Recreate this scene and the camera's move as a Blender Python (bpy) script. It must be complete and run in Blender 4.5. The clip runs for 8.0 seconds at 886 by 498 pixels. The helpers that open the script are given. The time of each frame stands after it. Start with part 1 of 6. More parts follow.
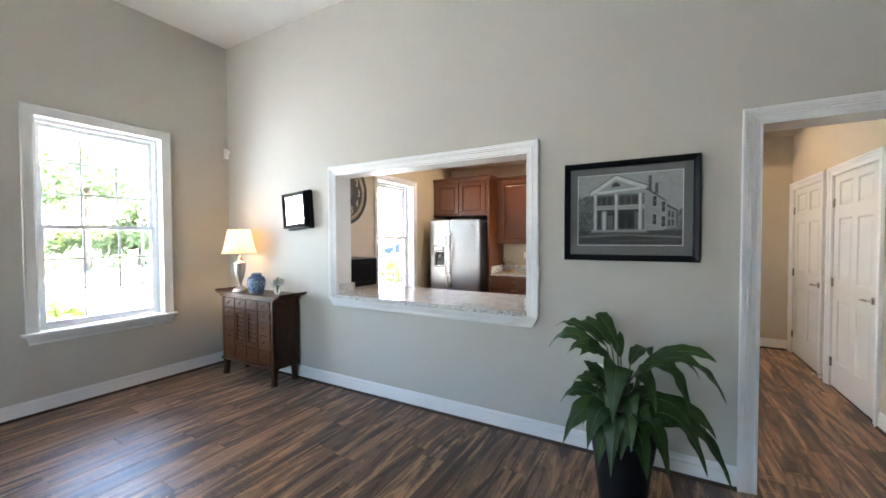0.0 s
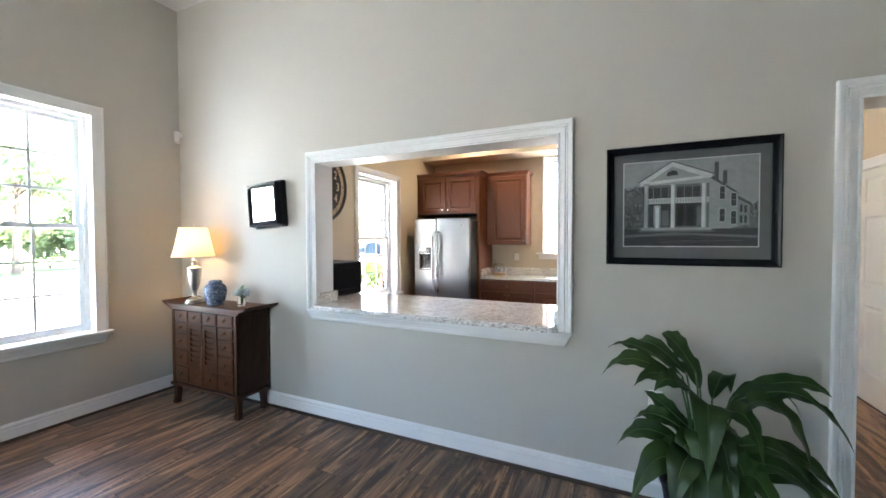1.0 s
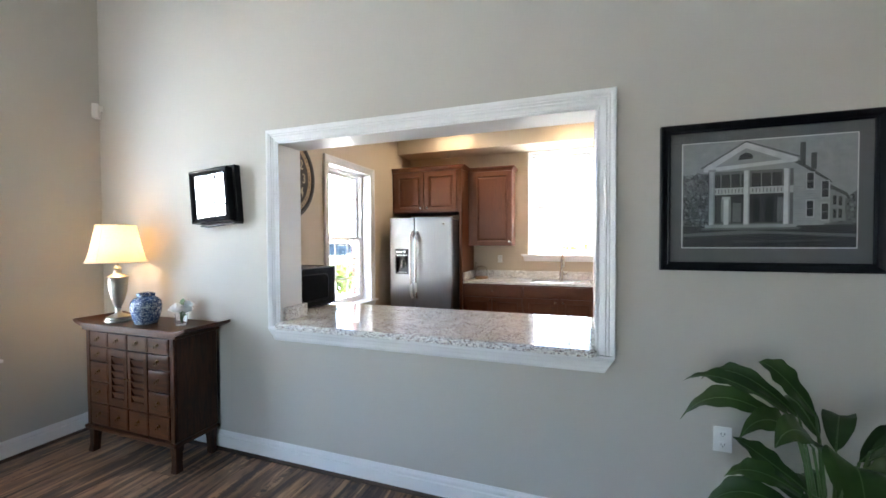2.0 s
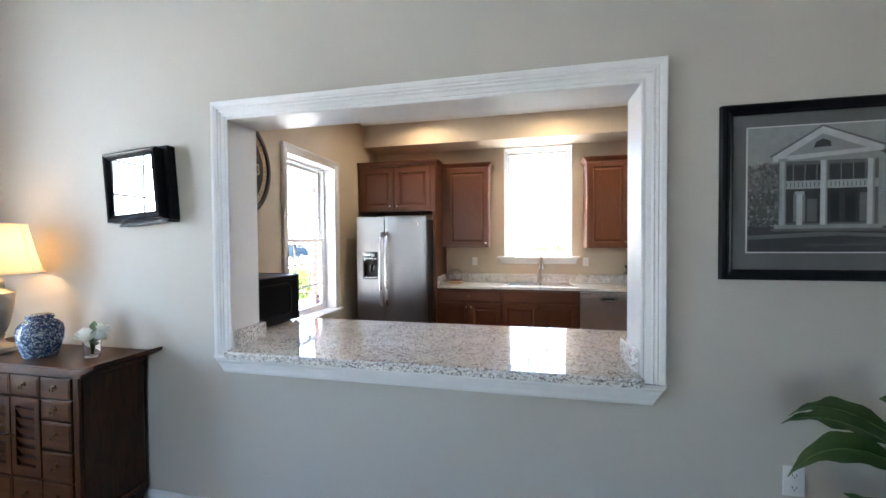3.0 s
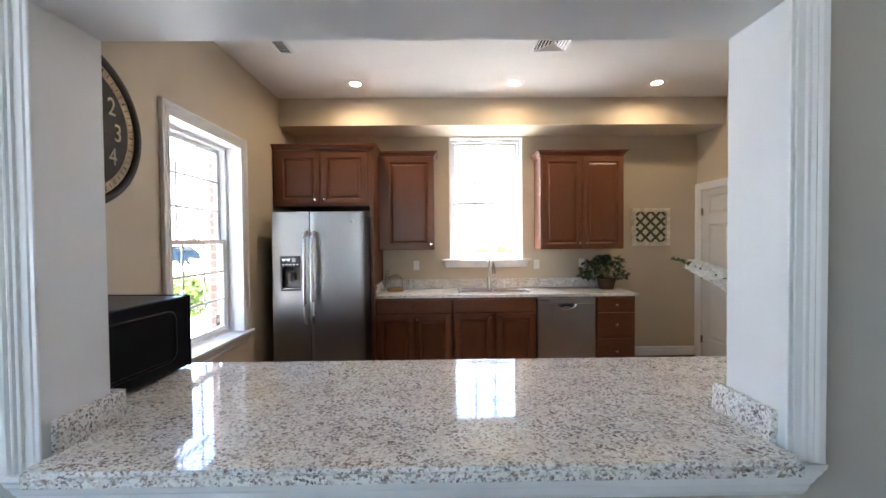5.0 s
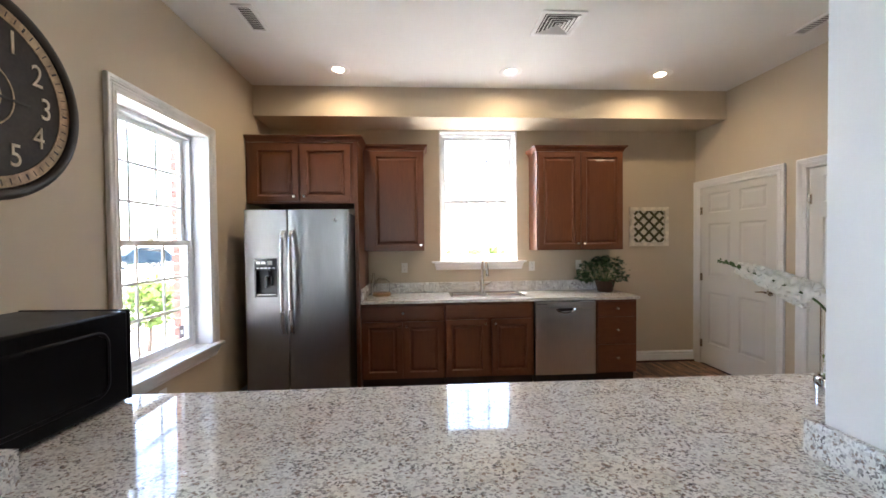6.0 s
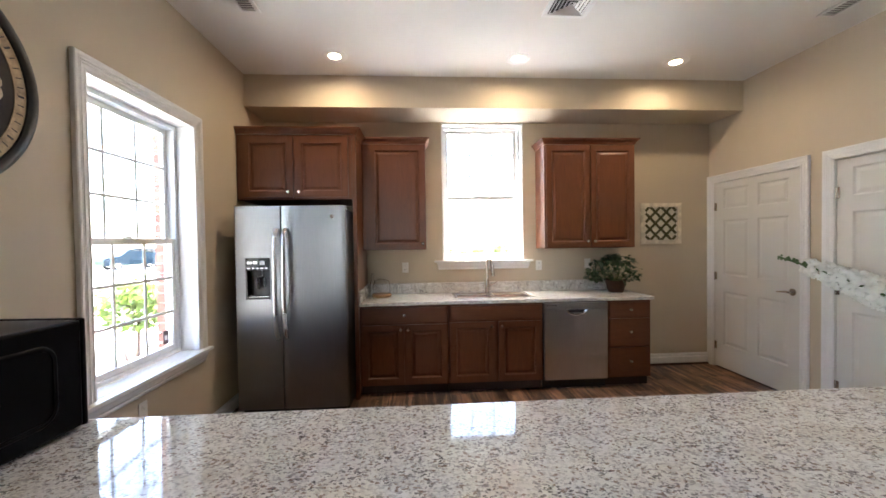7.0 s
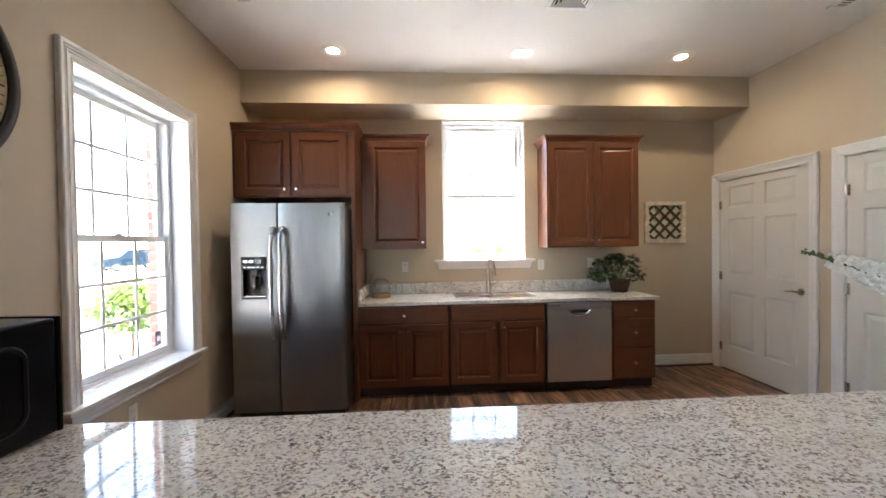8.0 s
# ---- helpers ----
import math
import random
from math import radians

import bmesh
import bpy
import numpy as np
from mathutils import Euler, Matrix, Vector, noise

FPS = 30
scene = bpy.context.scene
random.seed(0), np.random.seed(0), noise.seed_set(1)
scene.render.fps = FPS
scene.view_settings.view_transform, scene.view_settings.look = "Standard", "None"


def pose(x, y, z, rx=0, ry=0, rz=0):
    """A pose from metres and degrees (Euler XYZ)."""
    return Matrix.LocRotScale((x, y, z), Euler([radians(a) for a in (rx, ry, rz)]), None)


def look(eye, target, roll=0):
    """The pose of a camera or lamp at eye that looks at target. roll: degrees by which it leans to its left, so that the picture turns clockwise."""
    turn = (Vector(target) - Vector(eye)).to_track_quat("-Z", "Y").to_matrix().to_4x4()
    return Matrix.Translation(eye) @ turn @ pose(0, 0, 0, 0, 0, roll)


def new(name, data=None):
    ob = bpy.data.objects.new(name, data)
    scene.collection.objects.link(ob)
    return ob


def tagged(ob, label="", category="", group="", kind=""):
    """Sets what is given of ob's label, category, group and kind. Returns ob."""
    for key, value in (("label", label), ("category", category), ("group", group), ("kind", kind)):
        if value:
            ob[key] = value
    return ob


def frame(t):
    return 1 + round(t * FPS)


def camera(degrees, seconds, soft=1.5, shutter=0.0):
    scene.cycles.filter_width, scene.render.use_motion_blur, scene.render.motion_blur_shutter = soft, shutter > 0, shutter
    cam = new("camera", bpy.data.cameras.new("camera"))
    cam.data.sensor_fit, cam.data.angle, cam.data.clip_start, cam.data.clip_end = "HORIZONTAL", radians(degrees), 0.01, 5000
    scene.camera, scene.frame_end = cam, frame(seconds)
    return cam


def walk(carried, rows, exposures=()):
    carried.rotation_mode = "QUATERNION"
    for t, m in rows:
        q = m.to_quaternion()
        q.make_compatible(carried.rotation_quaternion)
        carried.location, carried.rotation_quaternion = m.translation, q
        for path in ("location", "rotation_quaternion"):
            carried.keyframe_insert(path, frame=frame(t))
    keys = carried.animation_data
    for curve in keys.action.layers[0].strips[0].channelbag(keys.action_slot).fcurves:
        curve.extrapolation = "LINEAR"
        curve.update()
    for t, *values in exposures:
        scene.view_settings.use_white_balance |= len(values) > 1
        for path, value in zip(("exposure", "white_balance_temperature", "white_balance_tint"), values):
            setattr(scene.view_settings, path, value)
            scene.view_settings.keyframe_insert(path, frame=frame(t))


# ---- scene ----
cam = camera(98.6, 8.0, soft=1.6)
PATH = [
    (0, (0.149, 0.121, 1.509), (-0.838, 1.86, 1.457), -0.2),
    (0.5, (-0.124, 0.313, 1.512), (-1.039, 2.091, 1.46), -0.3),
    (1, (-0.375, 0.477, 1.506), (-1.213, 2.292, 1.457), -0.2),
    (1.5, (-0.606, 0.685, 1.501), (-1.359, 2.537, 1.455), -0.2),
    (3, (-1.179, 1.242, 1.517), (-1.612, 3.195, 1.474), -0.4),
    (3.5, (-1.317, 1.406, 1.525), (-1.628, 3.382, 1.484), -0.4),
    (4, (-1.463, 1.583, 1.518), (-1.651, 3.573, 1.477), -0.4),
    (4.5, (-1.569, 1.769, 1.525), (-1.643, 3.767, 1.482), -0.5),
    (5, (-1.65, 1.943, 1.522), (-1.627, 3.943, 1.48), -0.5),
    (6.5, (-1.759, 2.384, 1.514), (-1.634, 4.38, 1.477), -0.7),
    (7, (-1.779, 2.479, 1.502), (-1.653, 4.475, 1.463), -0.8),
    (7.5, (-1.788, 2.535, 1.486), (-1.661, 4.531, 1.45), -0.8),
    (8, (-1.781, 2.557, 1.477), (-1.654, 4.553, 1.445), -0.8),
]
EXPOSURE = [(0, 4.97, 6640, 11), (1.5, 4.82, 6540, 11), (3.5, 4.42, 6290, 12), (4.5, 4.30, 6280, 12), (6.5, 4.32, 6430, 11), (8, 4.34, 6450, 11)]
walk(cam, [(t, look(eye, target, roll)) for t, eye, target, roll in PATH], EXPOSURE)

# ---- plan, metres ----
W0, W1 = 2.95, 3.145            # partition wall, front and kitchen face
XW = -4.53                      # west wall of the front room
XE = 7.0                        # east wall of the front room
YS = -4.6                       # south wall of the front room
KW = -3.462                     # west wall of the kitchen
KE = 1.68                       # east wall of the kitchen
KN = 6.823                      # north wall of the kitchen
H_FRONT, H_KIT = 3.862, 3.162
GROUND = -0.35

# ---- world and sun ----
SUN_ELEV, SUN_AZ = radians(68), radians(-22)
world = bpy.data.worlds.new("sky")
scene.world = world
world.use_nodes = True
wn = world.node_tree
wn.nodes.clear()
sky = wn.nodes.new("ShaderNodeTexSky")
sky.sky_type = "NISHITA"
sky.sun_disc = False
sky.sun_elevation, sky.sun_rotation = SUN_ELEV, SUN_AZ
bg = wn.nodes.new("ShaderNodeBackground")
bg.inputs["Strength"].default_value = 0.15
wo = wn.nodes.new("ShaderNodeOutputWorld")
wn.links.new(sky.outputs[0], bg.inputs[0])
wn.links.new(bg.outputs[0], wo.inputs[0])


def lamp(name, kind, m, energy, color, **settings):
    data = bpy.data.lights.new(name, kind)
    data.energy, data.color = energy, color
    if "size" in settings:
        data.shape, data.size, data.size_y = "RECTANGLE", settings["size"], settings["size_y"]
    if "radius" in settings:
        data.shadow_soft_size = settings["radius"]
    if "cone" in settings:
        data.spot_size, data.spot_blend = radians(settings["cone"]), 0.6
    if "angle" in settings:
        data.angle = radians(settings["angle"])
    if "spread" in settings:
        data.spread = radians(settings["spread"])
    ob = new(name, data)
    ob.matrix_world = m
    return ob


sun_from = Vector((math.sin(SUN_AZ) * math.cos(SUN_ELEV), math.cos(SUN_AZ) * math.cos(SUN_ELEV), math.sin(SUN_ELEV)))
lamp("sun", "SUN", look(sun_from * 50, (0, 0, 0)), 5.0, (1.0, 0.95, 0.87), angle=0.53)
# added fill lamp for the front room, at an assumed, unseen south opening
lamp("south_window_daylight", "AREA", look((-2.6, YS + 0.02, 1.65), (-2.6, 0, 1.3)), 0.35, (0.35, 0.66, 1.0), size=1.28, size_y=1.84)
# lamp added outside the west window, boosts its daylight on the partition wall
lamp("west_window_daylight", "AREA", look((-5.02, 1.50, 1.60), (-5.02 + 0.6, 1.50 + 0.78, 1.72)), 0.68, (0.56, 0.79, 1.0), size=0.6, size_y=1.8, spread=120)
# recessed ceiling lights
DOWN = ((-2.50, 5.95), (-0.85, 5.94), (0.66, 5.955))
for lx, ly in DOWN:
    lamp("downlight_bulb", "SPOT", look((lx, ly, H_KIT - 0.015), (lx, ly, 0)), 1.15, (1.0, 0.76, 0.48), radius=0.05, cone=176)
lamp("table_lamp_bulb", "POINT", pose(-3.985, 2.735, 1.485), 0.22, (1.0, 0.62, 0.28), radius=0.035)

# ---- materials ----
def nodes_of(name):
    m = bpy.data.materials.new(name)
    m.use_nodes = True
    nt = m.node_tree
    return m, nt, nt.nodes["Principled BSDF"]


def position(nt, scale=(1, 1, 1), rot=(0, 0, 0), local=False):
    if local:
        src = nt.nodes.new("ShaderNodeTexCoord").outputs["Object"]
    else:
        src = nt.nodes.new("ShaderNodeNewGeometry").outputs["Position"]
    mp = nt.nodes.new("ShaderNodeMapping")
    mp.inputs["Scale"].default_value = scale
    mp.inputs["Rotation"].default_value = rot
    nt.links.new(src, mp.inputs["Vector"])
    return mp.outputs["Vector"]


def noise_tex(nt, vec, scale, detail=4, rough=0.55, distort=0.0):
    n = nt.nodes.new("ShaderNodeTexNoise")
    n.inputs["Scale"].default_value, n.inputs["Detail"].default_value = scale, detail
    n.inputs["Roughness"].default_value, n.inputs["Distortion"].default_value = rough, distort
    nt.links.new(vec, n.inputs["Vector"])
    return n.outputs["Fac"]


def ramp(nt, fac, stops):
    r = nt.nodes.new("ShaderNodeValToRGB")
    el = r.color_ramp.elements
    while len(el) < len(stops):
        el.new(0.5)
    for e, (p, c) in zip(el, stops):
        e.position, e.color = p, (*c, 1) if len(c) == 3 else c
    nt.links.new(fac, r.inputs["Fac"])
    return r.outputs["Color"]


def mixed(nt, fac, a, b, blend="MIX"):
    m = nt.nodes.new("ShaderNodeMix")
    m.data_type, m.blend_type = "RGBA", blend
    for sock, v in ((m.inputs[0], fac), (m.inputs[6], a), (m.inputs[7], b)):
        if isinstance(v, (int, float)):
            sock.default_value = v
        elif isinstance(v, tuple):
            sock.default_value = (*v, 1)
        else:
            nt.links.new(v, sock)
    return m.outputs[2]


def bumped(nt, bsdf, height, strength, distance=0.002):
    b = nt.nodes.new("ShaderNodeBump")
    b.inputs["Strength"].default_value, b.inputs["Distance"].default_value = strength, distance
    nt.links.new(height, b.inputs["Height"])
    nt.links.new(b.outputs[0], bsdf.inputs["Normal"])


def spread_rough(nt, bsdf, fac, lo, hi):
    mr = nt.nodes.new("ShaderNodeMapRange")
    mr.inputs["To Min"].default_value, mr.inputs["To Max"].default_value = lo, hi
    nt.links.new(fac, mr.inputs["Value"])
    nt.links.new(mr.outputs[0], bsdf.inputs["Roughness"])


def plain(name, col, rough=0.5, metal=0.0, var=0.08, scale=6.0, fine=60.0, bump=0.08, coat=0.0):
    """A painted, moulded or cast surface with a soft large and a fine small variation."""
    m, nt, b = nodes_of(name)
    v = position(nt)
    big, small = noise_tex(nt, v, scale), noise_tex(nt, v, fine, 3)
    dark = tuple(c * (1 - var) for c in col)
    light = tuple(min(1, c * (1 + var)) for c in col)
    c1 = ramp(nt, big, [(0.3, dark), (0.7, light)])
    c2 = mixed(nt, 0.25, c1, ramp(nt, small, [(0.35, dark), (0.65, light)]))
    nt.links.new(c2, b.inputs["Base Color"])
    b.inputs["Metallic"].default_value = metal
    b.inputs["Coat Weight"].default_value = coat
    spread_rough(nt, b, big, rough * 0.85, min(1, rough * 1.15))
    if bump:
        bumped(nt, b, small, bump)
    return m


def wood(name, dark, mid, light, axis="z", rough=0.35, fine=1.0, coat=0.0):
    m, nt, b = nodes_of(name)
    s = {"x": (1.5, 14, 14), "y": (14, 1.5, 14), "z": (14, 14, 1.5)}[axis]
    v = position(nt, tuple(k * fine for k in s))
    grain = noise_tex(nt, v, 3.2, 6, 0.62, 1.2)
    big = noise_tex(nt, position(nt), 2.5, 3)
    c = ramp(nt, grain, [(0.28, dark), (0.5, mid), (0.75, light)])
    c = mixed(nt, ramp(nt, big, [(0.35, (0, 0, 0)), (0.7, (0.45, 0.45, 0.45))]), c, mid)
    nt.links.new(c, b.inputs["Base Color"])
    spread_rough(nt, b, grain, rough * 0.8, rough * 1.25)
    b.inputs["Coat Weight"].default_value, b.inputs["Coat Roughness"].default_value = coat, 0.2
    bumped(nt, b, grain, 0.08, 0.001)
    return m


def steel(name, col, rough, streak=(2, 2, 90), brushed=0.0):
    """Steel; brushed spreads its reflections sideways, as upright brush lines do."""
    m, nt, b = nodes_of(name)
    lines = noise_tex(nt, position(nt, streak), 4, 3, 0.6)
    big = noise_tex(nt, position(nt), 3, 2)
    nt.links.new(ramp(nt, lines, [(0.3, tuple(c * 0.9 for c in col)), (0.7, col)]), b.inputs["Base Color"])
    b.inputs["Metallic"].default_value = 1
    spread_rough(nt, b, big, rough * 0.9, rough * 1.1)
    if brushed:
        b.inputs["Anisotropic"].default_value = brushed
        tan = nt.nodes.new("ShaderNodeTangent")
        tan.direction_type, tan.axis = "RADIAL", "Z"
        nt.links.new(tan.outputs[0], b.inputs["Tangent"])
    return m


def granite_mat(name="granite", gloss=(0.03, 0.07)):
    """Crystals of off-white feldspar with grey, brown and black grains between them."""
    m, nt, b = nodes_of(name)
    v = position(nt)
    wob = nt.nodes.new("ShaderNodeTexNoise")
    wob.inputs["Scale"].default_value, wob.inputs["Detail"].default_value = 120, 3
    nt.links.new(v, wob.inputs["Vector"])
    bent = nt.nodes.new("ShaderNodeVectorMath")
    bent.operation = "MULTIPLY_ADD"
    nt.links.new(wob.outputs["Color"], bent.inputs[0])
    bent.inputs[1].default_value = (0.011, 0.011, 0.011)
    nt.links.new(v, bent.inputs[2])

    def crystals(scale, turned):
        mp = nt.nodes.new("ShaderNodeMapping")
        mp.inputs["Rotation"].default_value, mp.inputs["Scale"].default_value = turned, (1, 1.35, 1.1)
        nt.links.new(bent.outputs[0], mp.inputs["Vector"])
        vo = nt.nodes.new("ShaderNodeTexVoronoi")
        vo.inputs["Scale"].default_value = scale
        nt.links.new(mp.outputs[0], vo.inputs["Vector"])
        sp = nt.nodes.new("ShaderNodeSeparateColor")
        nt.links.new(vo.outputs["Color"], sp.inputs[0])
        return sp.outputs[0]

    cloud = noise_tex(nt, v, 9, 5, 0.65, 0.6)
    base = ramp(nt, cloud, [(0.30, (0.72, 0.68, 0.63)), (0.46, (0.84, 0.82, 0.78)), (0.62, (0.89, 0.88, 0.86))])
    patch = ramp(nt, noise_tex(nt, v, 17, 3, 0.6, 0.4), [(0.40, (0, 0, 0)), (0.60, (1, 1, 1))])
    pale = crystals(112, (0.3, 0.1, 0.5))
    base = mixed(nt, ramp(nt, pale, [(0.55, (0, 0, 0)), (0.95, (0.62, 0.62, 0.62))]), base, (0.60, 0.57, 0.555))
    grey = crystals(148, (0.2, 0.5, 0.2))
    dark = mixed(nt, ramp(nt, grey, [(0.89, (0, 0, 0)), (0.93, (1, 1, 1))]), (0.27, 0.25, 0.255), (0.065, 0.058, 0.062))
    spots = mixed(nt, 1.0, ramp(nt, grey, [(0.68, (0, 0, 0)), (0.72, (0.92, 0.92, 0.92))]), mixed(nt, 0.7, (1, 1, 1), patch), "MULTIPLY")
    base = mixed(nt, spots, base, dark)
    brown = crystals(132, (0.9, 0.2, 0.7))
    base = mixed(nt, ramp(nt, brown, [(0.90, (0, 0, 0)), (0.93, (0.75, 0.75, 0.75))]), base, (0.24, 0.15, 0.11))
    nt.links.new(base, b.inputs["Base Color"])
    spread_rough(nt, b, cloud, *gloss)
    return m


def floor_mat():
    m, nt, b = nodes_of("plank_vinyl")
    info = nt.nodes.new("ShaderNodeObjectInfo").outputs["Random"]
    geo = nt.nodes.new("ShaderNodeNewGeometry")
    add = nt.nodes.new("ShaderNodeMath")
    nt.links.new(info, add.inputs[0])
    nt.links.new(geo.outputs["Random Per Island"], add.inputs[1])
    frac = nt.nodes.new("ShaderNodeMath")
    frac.operation = "FRACT"
    nt.links.new(add.outputs[0], frac.inputs[0])
    shift = nt.nodes.new("ShaderNodeVectorMath")
    shift.operation = "MULTIPLY_ADD"
    comb = nt.nodes.new("ShaderNodeCombineXYZ")
    for i in range(3):
        nt.links.new(add.outputs[0], comb.inputs[i])
    nt.links.new(comb.outputs[0], shift.inputs[0])
    shift.inputs[1].default_value = (31, 17, 9)
    nt.links.new(geo.outputs["Position"], shift.inputs[2])

    def stretched(sx, sy):
        mp = nt.nodes.new("ShaderNodeMapping")
        mp.inputs["Scale"].default_value = (sx, sy, 1)
        nt.links.new(shift.outputs[0], mp.inputs[0])
        return mp.outputs[0]

    def total(a, c, k):
        # a + k * c
        q = nt.nodes.new("ShaderNodeMath")
        q.operation = "MULTIPLY_ADD"
        nt.links.new(c, q.inputs[0])
        q.inputs[1].default_value = k
        nt.links.new(a, q.inputs[2])
        return q.outputs[0]

    grain = noise_tex(nt, stretched(16, 0.9), 2.0, 5, 0.6, 0.8)
    flow = noise_tex(nt, stretched(5.0, 0.62), 1.7, 5, 0.62, 1.2)
    tone = ramp(nt, frac.outputs[0], [(0.0, (0.105, 0.058, 0.036)), (0.35, (0.19, 0.106, 0.063)), (0.65, (0.27, 0.155, 0.092)), (1.0, (0.15, 0.086, 0.055))])
    c = mixed(nt, ramp(nt, flow, [(0.40, (0.92, 0.92, 0.92)), (0.49, (0, 0, 0))]), tone, (0.052, 0.027, 0.018))
    c = mixed(nt, ramp(nt, flow, [(0.53, (0, 0, 0)), (0.61, (0.92, 0.92, 0.92))]), c, (0.43, 0.245, 0.135))
    c = mixed(nt, 1.0, c, ramp(nt, grain, [(0.30, (0.55, 0.51, 0.49)), (0.48, (0.95, 0.93, 0.91)), (0.66, (1.25, 1.23, 1.18))]), "MULTIPLY")
    # dark streaks along the boards whose edges are combed by uneven saw marks
    comb_n = noise_tex(nt, stretched(6, 26), 2.0, 2, 0.5, 1.0)
    blot = total(noise_tex(nt, stretched(9.5, 0.42), 1.6, 3, 0.55, 0.5), comb_n, 0.22)
    c = mixed(nt, ramp(nt, blot, [(0.685, (0, 0, 0)), (0.735, (0.85, 0.85, 0.85))]), c, (0.030, 0.017, 0.012))
    nt.links.new(c, b.inputs["Base Color"])
    spread_rough(nt, b, grain, 0.34, 0.50)
    bumped(nt, b, grain, 0.12, 0.0015)
    return m


def glass_mat(name, rough=0.0, tint=(1, 1, 1)):
    m, nt, b = nodes_of(name)
    b.inputs["Base Color"].default_value = (*tint, 1)
    b.inputs["Transmission Weight"].default_value = 1
    b.inputs["Roughness"].default_value = rough
    b.inputs["IOR"].default_value = 1.45
    return m


def glow_mat(name, col, strength):
    m, nt, b = nodes_of(name)
    b.inputs["Base Color"].default_value = (*col, 1)
    b.inputs["Emission Color"].default_value = (*col, 1)
    b.inputs["Emission Strength"].default_value = strength
    return m


def leaf_mat(name, dark, light, rough=0.4, thin=0.0):
    m, nt, b = nodes_of(name)
    isl = nt.nodes.new("ShaderNodeNewGeometry").outputs["Random Per Island"]
    rnd = nt.nodes.new("ShaderNodeObjectInfo").outputs["Random"]
    n = noise_tex(nt, position(nt), 14, 3)
    c = mixed(nt, 0.5, ramp(nt, isl, [(0, dark), (1, light)]), ramp(nt, rnd, [(0, dark), (1, light)]))
    c = mixed(nt, 0.35, c, ramp(nt, n, [(0.3, dark), (0.7, light)]))
    nt.links.new(c, b.inputs["Base Color"])
    b.inputs["Roughness"].default_value = rough
    b.inputs["Subsurface Weight"].default_value = 0.0
    bumped(nt, b, noise_tex(nt, position(nt), 90, 2), 0.1, 0.001)
    if thin:
        tr = nt.nodes.new("ShaderNodeBsdfTranslucent")
        nt.links.new(mixed(nt, 1.0, c, (1.0, 1.1, 0.6), "MULTIPLY"), tr.inputs["Color"])
        mx = nt.nodes.new("ShaderNodeMixShader")
        mx.inputs[0].default_value = thin
        nt.links.new(b.outputs[0], mx.inputs[1])
        nt.links.new(tr.outputs[0], mx.inputs[2])
        nt.links.new(mx.outputs[0], nt.nodes["Material Output"].inputs["Surface"])
    return m


def brick_mat():
    m, nt, b = nodes_of("brick_red")
    rnd = nt.nodes.new("ShaderNodeObjectInfo").outputs["Random"]
    n = noise_tex(nt, position(nt), 40, 4)
    c = ramp(nt, rnd, [(0, (0.16, 0.05, 0.035)), (0.5, (0.27, 0.09, 0.06)), (1, (0.21, 0.10, 0.08))])
    c = mixed(nt, 0.35, c, ramp(nt, n, [(0.3, (0.12, 0.05, 0.04)), (0.7, (0.32, 0.15, 0.11))]))
    nt.links.new(c, b.inputs["Base Color"])
    b.inputs["Roughness"].default_value = 0.85
    bumped(nt, b, n, 0.4, 0.003)
    return m


def porcelain_mat():
    m, nt, b = nodes_of("porcelain_blue_white")
    v = position(nt)
    a = noise_tex(nt, v, 34, 3, 0.6, 1.8)
    band = ramp(nt, a, [(0.42, (0.50, 0.56, 0.62)), (0.45, (0.02, 0.05, 0.14)), (0.57, (0.05, 0.09, 0.20)), (0.60, (0.50, 0.56, 0.62))])
    nt.links.new(band, b.inputs["Base Color"])
    b.inputs["Roughness"].default_value = 0.15
    return m


def shade_mat():
    m, nt, b = nodes_of("linen_shade")
    n = noise_tex(nt, position(nt, (1, 1, 1)), 140, 2)
    nt.links.new(ramp(nt, n, [(0.3, (0.78, 0.70, 0.55)), (0.7, (0.88, 0.82, 0.70))]), b.inputs["Base Color"])
    b.inputs["Roughness"].default_value = 0.9
    tr = nt.nodes.new("ShaderNodeBsdfTranslucent")
    tr.inputs["Color"].default_value = (0.95, 0.82, 0.6, 1)
    mx = nt.nodes.new("ShaderNodeMixShader")
    mx.inputs[0].default_value = 0.4
    nt.links.new(b.outputs[0], mx.inputs[1])
    nt.links.new(tr.outputs[0], mx.inputs[2])
    nt.links.new(mx.outputs[0], nt.nodes["Material Output"].inputs["Surface"])
    return m


WALL = plain("greige_wall_paint", (0.52, 0.495, 0.445), 0.75, var=0.02, scale=1.2, fine=260, bump=0.06)
TAN = plain("tan_wall_paint", (0.55, 0.47, 0.36), 0.75, var=0.02, scale=1.2, fine=260, bump=0.06)
CEIL = plain("white_ceiling_paint", (0.78, 0.77, 0.75), 0.85, var=0.02, scale=1.5, fine=180, bump=0.1)
TRIM = plain("white_trim_paint", (0.80, 0.80, 0.80), 0.36, var=0.02, scale=4, fine=120, bump=0)
DOORW = plain("white_door_paint", (0.66, 0.65, 0.62), 0.36, var=0.02, scale=4, fine=120, bump=0)
VINYL = plain("white_window_vinyl", (0.82, 0.83, 0.84), 0.35, var=0.02, bump=0.02)
PLATE = plain("white_plastic", (0.80, 0.79, 0.76), 0.35, var=0.02, bump=0)
CHERRY = wood("cherry_cabinet_wood", (0.104, 0.029, 0.009), (0.138, 0.040, 0.012), (0.168, 0.052, 0.016), "z", 0.42, coat=0.04)
